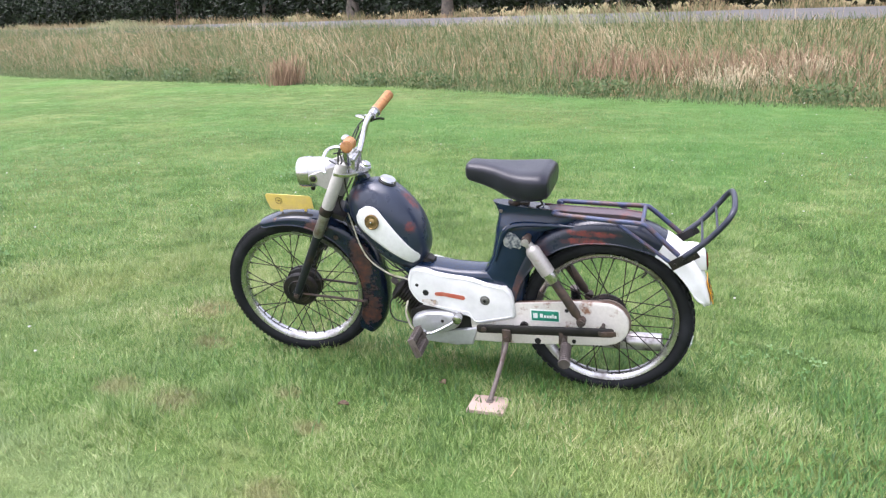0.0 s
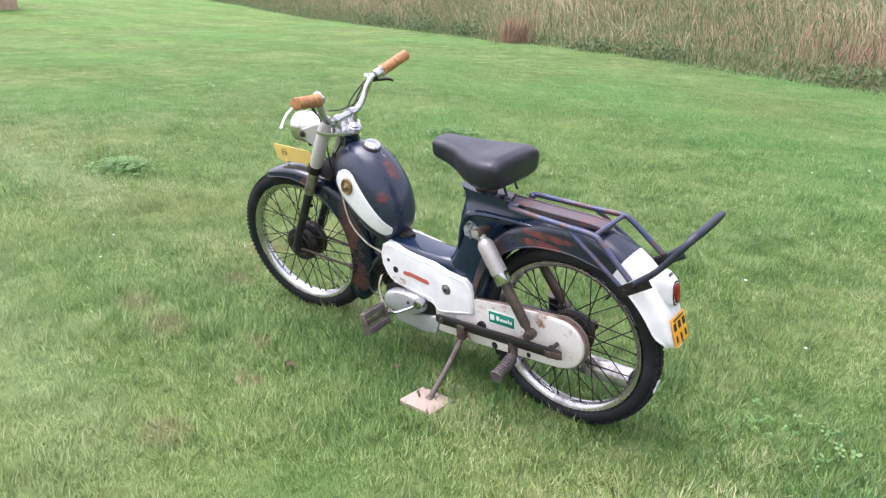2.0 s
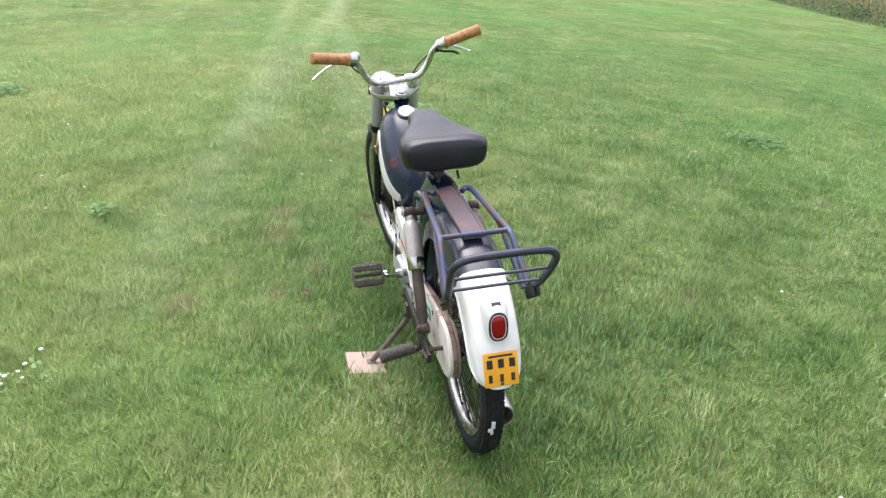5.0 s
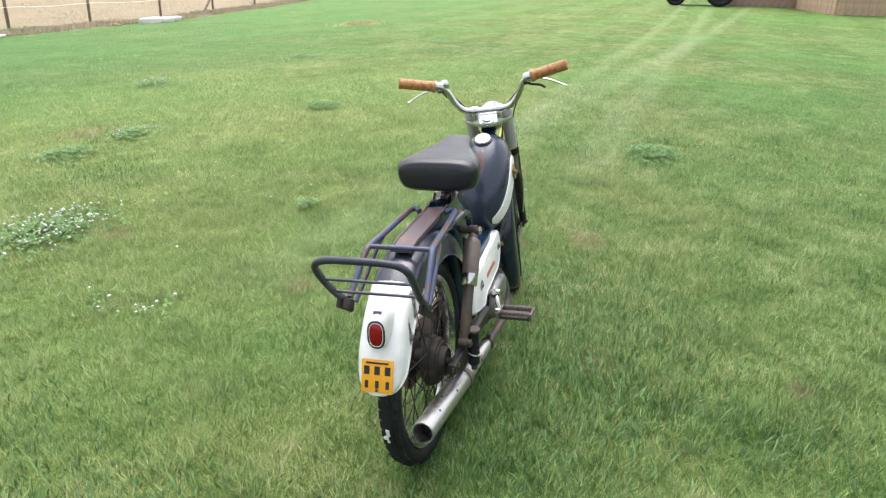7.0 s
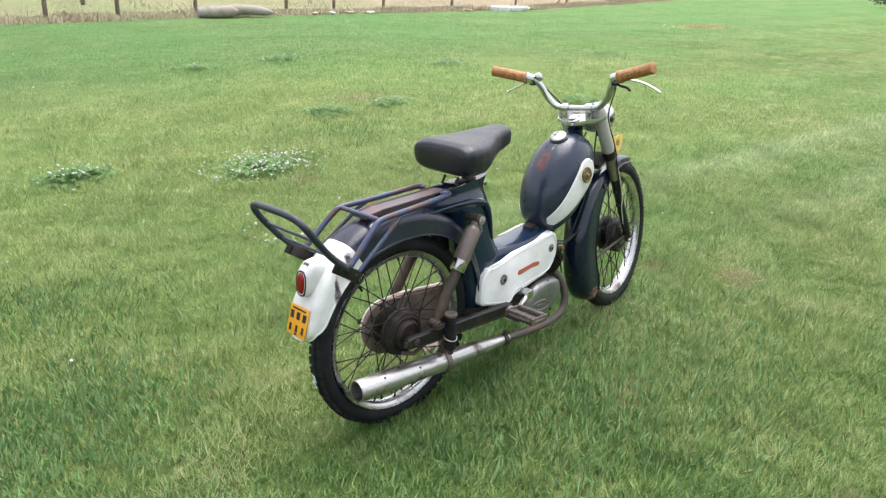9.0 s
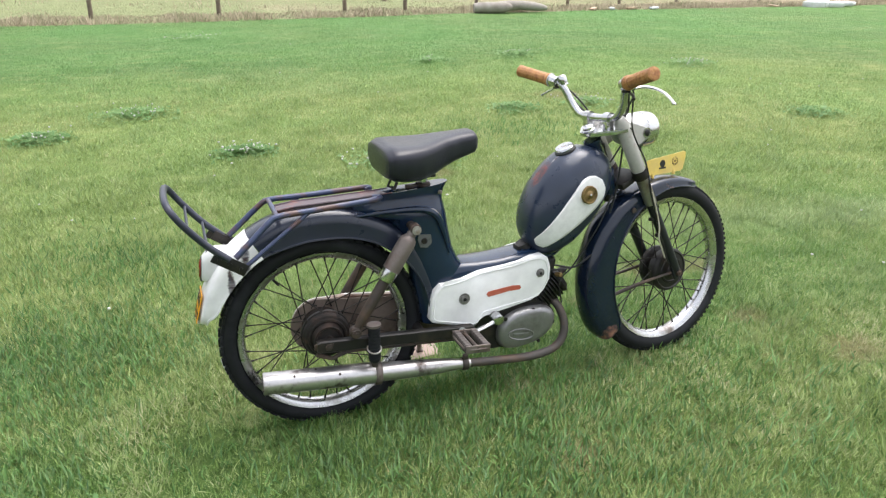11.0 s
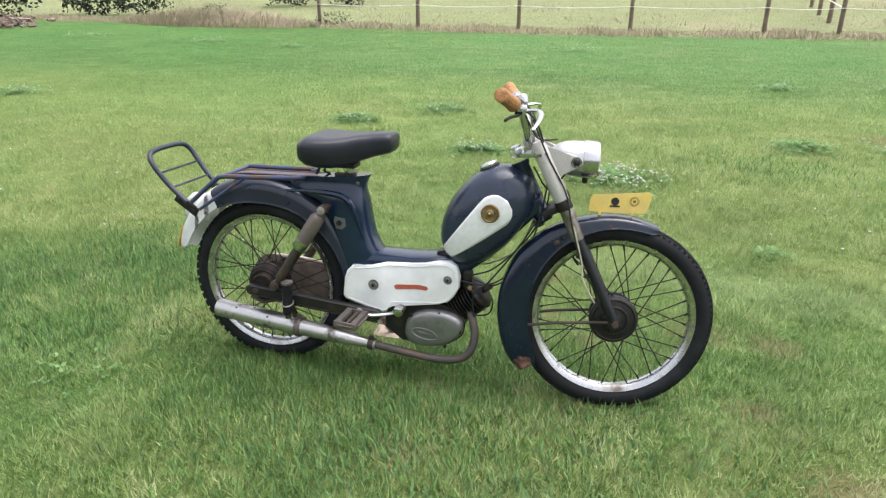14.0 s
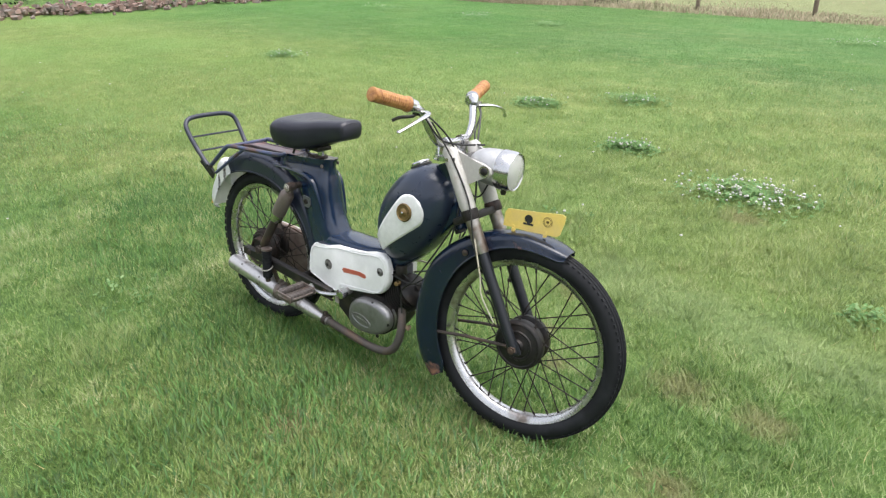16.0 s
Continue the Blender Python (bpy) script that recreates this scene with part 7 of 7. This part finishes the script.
for xa, off, r in ((19.5, 17.2, 0.30), (14.2, 17.0, 0.24), (25.5, 17.6, 0.28), (33.0, 18.0, 0.3), (6.0, 19.0, 0.25), (-4.0, 19.0, 0.26), (-13.0, 19.5, 0.25)):
    cx, cy = across(xa, off)
    tree(cx, cy, r, 5.5)
# two hedge rows whose leaf colour carries the darkness under the trees
for i in range(38):
    xa = -26 + i * 3.0
    cx, cy = across(xa, 18.4 + 0.5 * math.sin(i * 2.1))
    leafy("hedge_bush", cx, cy, 2.2, 1.5, 2.8 + 0.5 * math.sin(i * 1.7), 2000, "dense green hedge bush beyond the road, tree shade put into its leaf colour", None, 2.2)
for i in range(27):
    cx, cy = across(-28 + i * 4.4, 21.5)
    leafy("hedge_bush", cx, cy, 3.2, 1.8, 5.0, 1700, "tall hedge bush beyond the road, tree shade put into its leaf colour", None, 3.6)
u = rng.uniform(-24, 50, 16000)
off = rng.uniform(15.4, 17.2, len(u))
x, y = across(u, off)
blades("verge_grass", x, y, rng.uniform(0.15, 0.6, len(u)) * (0.6 + 0.4 * np.sin(2.1 * u)), rng.uniform(0.012, 0.026, len(u)), 0.6, M_DRY, "tall dry verge grass beyond the road", "grass", two=True)


# ---------------------------------------------------------------- fence and field edge
def fence_post(x, y, h=1.15, r=0.05):
    bm = bmesh.new()
    z0 = float(height(x, y))
    tube(bm, [(x, y, z0 - 0.1), (x + 0.01, y, z0 + h * 0.5), (x + 0.02, y + 0.01, z0 + h - 0.03), (x + 0.02, y + 0.01, z0 + h)], [r * 1.05, r, r * 0.96, r * 0.7], 10)
    ob = part("fence_post", bm, M_WOOD, None, "weathered round wooden fence post in dry grass")
    return tagged(ob, "", "fence post", "fence posts")


POSTS = [-5.9, -3.85, -1.9, 0.1, 2.3, 3.45, 5.0, 7.4, 9.0, 11.0, 14.0, 17.2, 20.3, 23.4]
post_y = lambda x: float(np.interp(x, [4, 7, 11, 14, 20, 26], [11.65, 12.4, 13.5, 13.95, 14.4, 14.8]))
for x in POSTS:
    fence_post(x, post_y(x), 1.15, 0.036)
for z in (0.42, 0.80):
    bm = bmesh.new()
    pts = []
    for a, b in zip(POSTS, POSTS[1:]):
        for k in range(4):
            t = k / 4
            q = a + (b - a) * t
            pts.append((q, post_y(a) * (1 - t) + post_y(b) * t - 0.048, z - 0.03 * math.sin(math.pi * t) + float(height(q, 11.7))))
    tube(bm, pts, 0.011, 6, 0.5)
    tagged(part("fence_tape", bm, M_TAPEW, None, "white electric fence tape strung between posts"), "", "fence tape")
# side fence going back into the field
for k in range(1, 8):
    fence_post(3.5 + 0.22 * k, 11.65 + 2.3 * k, 1.1, 0.042)
for z in (0.42, 0.80):
    bm = bmesh.new()
    tube(bm, [(3.45 + 0.22 * k, 11.65 + 2.3 * k, z + float(height(3.5, 11.65 + 2.3 * k))) for k in range(8)], 0.011, 6, 0.5)
    tagged(part("fence_tape", bm, M_TAPEW, None, "white electric fence tape running back into the field"), "", "fence tape")
# a slanting prop by the fence
bm = bmesh.new()
tube(bm, [(19.0, 13.9, -0.5), (20.1, 14.2, 0.1)], 0.04, 8)
tagged(part("fence_prop", bm, M_WOOD, None, "slanting wooden prop leaning at the fence"), "", "fence prop")

# old pipes lying at the lawn's edge
def old_pipe(a, b, r, sag=0.0):
    bm = bmesh.new()
    a, b = Vector(a), Vector(b)
    pts = [a + (b - a) * t + Vector((0, 0, sag * math.sin(math.pi * t))) for t in (0, 0.15, 0.35, 0.55, 0.75, 0.9, 1.0)]
    tube(bm, pts, [r * 0.8, r, r * 1.05, r, r * 0.95, r * 0.8, r * 0.45], 14)
    return tagged(part("old_pipe", bm, M_CONC, None, "grey weathered thick pipe lying in dry grass"), "", "pipe", "pipes at the fence")


old_pipe((4.85, 11.0, -0.11), (6.05, 10.95, -0.14), 0.085, 0.05)
old_pipe((4.55, 10.95, -0.10), (5.25, 10.8, -0.09), 0.10)
old_pipe((4.9, 11.25, -0.13), (5.75, 11.35, -0.14), 0.075)
bm = bmesh.new()
for i in range(5):
    box(bm, (13.9 + 0.30 * i, 12.05 + 0.05 * math.sin(i * 2.0), -0.36 + 0.02 * math.sin(i * 3.0)), (0.40, 0.34 - 0.03 * i, 0.16 - 0.02 * i), 0.04, Matrix.Rotation(0.5 * math.sin(i * 1.9), 3, "Z"))
tagged(part("plastic_sheet", bm, M_SHEET, None, "crumpled white plastic sheet at the field edge"), "", "plastic sheet")
for i, (x, y) in enumerate(((8.3, 11.45), (8.9, 11.5), (7.3, 11.3), (7.8, 11.4), (12.6, 12.0))):
    bm = bmesh.new()
    box(bm, (x, y, float(height(x, y)) + 0.035), (0.22 + 0.05 * (i % 3), 0.09, 0.035), 0.010, Matrix.Rotation(0.4 * i, 3, "Z"))
    tagged(part("plank_scrap", bm, M_SHEET if i % 2 else M_PLANK2, None, "pale scrap plank lying at the field edge"), "", "plank", "scraps at the fence")
n = 700
x, y = 15.9 + rng.normal(0, 0.55, n), 7.1 + rng.normal(0, 0.18, n)
blades("straw_heap", x, y, rng.uniform(0.04, 0.10, n), rng.uniform(0.012, 0.022, n), 1.2, M_STRAW, "flat yellow straw heap on the lawn", "straw", two=True)

# heap of bleached cut grass in the corner of the fence
q = rng.uniform(0, 2 * np.pi, 9000)
k = np.sqrt(rng.uniform(0, 1, len(q)))
x, y = -8.4 + 2.5 * k * np.cos(q), 11.75 + 0.75 * k * np.sin(q) - 0.12 * 2.5 * k * np.cos(q)
arched("dry_grass_heap", x, y, (0.12 + 0.36 * (1 - k**2)) * rng.uniform(0.5, 1.1, len(x)), rng.uniform(0.010, 0.020, len(x)), 2.0, M_SOUTH, "heap of bleached cut grass beside the fence", 0.0, lodge=0.9)

# rubble of brick along the west edge, in loose heaps
bm = bmesh.new()
for i in range(800):
    t = (rng.choice([0.12, 0.30, 0.46, 0.78, 0.95]) + rng.normal(0, 0.045)) if i % 5 else rng.random()
    cx, cy = -13.9 + 1.5 * t + rng.normal(0, 0.30), 2.4 + 8.0 * t + rng.normal(0, 0.3)
    h = abs(rng.normal(0.0, 0.085)) - 0.03 + float(height(cx, cy))
    box(bm, (cx, cy, 0.05 + h), (rng.uniform(0.04, 0.16), rng.uniform(0.04, 0.10), rng.uniform(0.03, 0.08)), 0, Matrix.Rotation(rng.uniform(0, 3), 3, "Z") @ Matrix.Rotation(rng.uniform(-0.5, 0.5), 3, "X"))
tagged(part("brick_rubble", bm, M_BRICK, None, "low heap of broken red brick rubble", 0), "", "rubble", kind="stuff")
for cx, cy, s in ((-9.6, 17.5, 0.8), (-8.0, 18.0, 0.7), (-11.9, 13.9, 0.7), (-13.2, 13.7, 0.8), (-14.8, 12.4, 0.9), (-16.4, 8.6, 1.0), (-17.2, 5.0, 1.1), (-17.9, 1.5, 1.2)):
    leafy("bush", cx, cy, s * 1.2, s, s * 1.5, 1200, "dark green low bush past the lawn edge")
for cx, cy, h in ((-8.9, 12.6, 0.4), (-5.6, 11.7, 0.30)):
    tagged(leafy("weed_clump", cx, cy, 0.4, 0.3, h, 500, ""), "bright green weed clump at the fence", "weeds", kind="stuff")


# ---------------------------------------------------------------- shed and machine at the far end of the lawn
def plank_shed(corner, length, depth, tall, turn, mat_, label):
    """A shed whose plank wall runs from the corner, turned about it."""
    ob = new("shed")
    ob.matrix_world = pose(*corner, 0, 0, turn)
    bm = bmesh.new()
    box(bm, (depth / 2, -length / 2, tall / 2), (depth, length, tall), 0)
    part("wall", bm, mat_, ob)
    bm = bmesh.new()
    slab(bm, [(-0.3, tall), (depth / 2, tall + 0.9), (depth + 0.3, tall), (depth + 0.3, tall - 0.1), (depth / 2, tall + 0.78), (-0.3, tall - 0.1)], -length - 0.3, 0.3)
    part("roof", bm, M_CONC, ob)
    bm = bmesh.new()
    box(bm, (0, 0, 0), (0.03, 0.262, tall - 0.04), 0.006)
    me = bpy.data.meshes.new("plank")
    bm.to_mesh(me)
    bm.free()
    me.materials.append(mat_)
    for i in range(int(length / 0.27)):
        q = new("plank", me)
        q.parent = ob
        q.location = (-0.018 - 0.008 * (i % 3), -0.14 - 0.27 * i, tall / 2 + 0.01 * (i % 2))
    for i in range(int(depth / 0.27)):
        q = new("plank", me)
        q.parent = ob
        q.matrix_basis = pose(0.14 + 0.27 * i, 0.018 + 0.006 * (i % 3), tall / 2 + 0.01 * (i % 2), 0, 0, 90)
    return tagged(ob, label, "shed")


plank_shed((30.3, -2.85, -0.32), 3.6, 3.6, 3.0, 0, M_PLANK, "shed with pinkish-brown vertical boards at the lawn's end")
plank_shed((26.5, -6.05, -0.32), 3.6, 3.0, 2.6, 16, M_PLANK2, "shed with pale brown vertical boards")

machine = new("tractor")
machine.matrix_world = pose(29.3, -1.6, -0.30, 0, 0, 0)
bm = bmesh.new()
box(bm, (0.45, 0.0, 0.72), (0.8, 1.9, 0.9), 0.06)
part("hull", bm, M_TRACTOR, machine)
bm = bmesh.new()
box(bm, (0.6, -0.5, 1.45), (0.7, 0.8, 0.7), 0.06)
part("cab", bm, M_TRACTOR, machine)
for x, y, r in ((0.0, 0.85, 0.40), (0.0, -0.8, 0.55), (0.9, 0.85, 0.40), (0.9, -0.8, 0.55)):
    bm = bmesh.new()
    lathe(bm, [(0, -0.10), (r * 0.5, -0.10), (r * 0.55, -0.06), (r * 0.8, -0.14), (r, -0.11), (r, 0.11), (r * 0.8, 0.14), (r * 0.55, 0.06), (0, 0.1)], (x, y, r), (1, 0, 0), 28)
    part("wheel", bm, M_TYRE, machine)
tagged(machine, "dark green small tractor parked beside the shed", "tractor")
for cx, cy, s in ((33.0, 3.0, 1.0), (34.0, 7.5, 1.1)):
    leafy("bush", cx, cy, s * 1.2, s, s * 1.4, 1800, "green bush beside the shed")
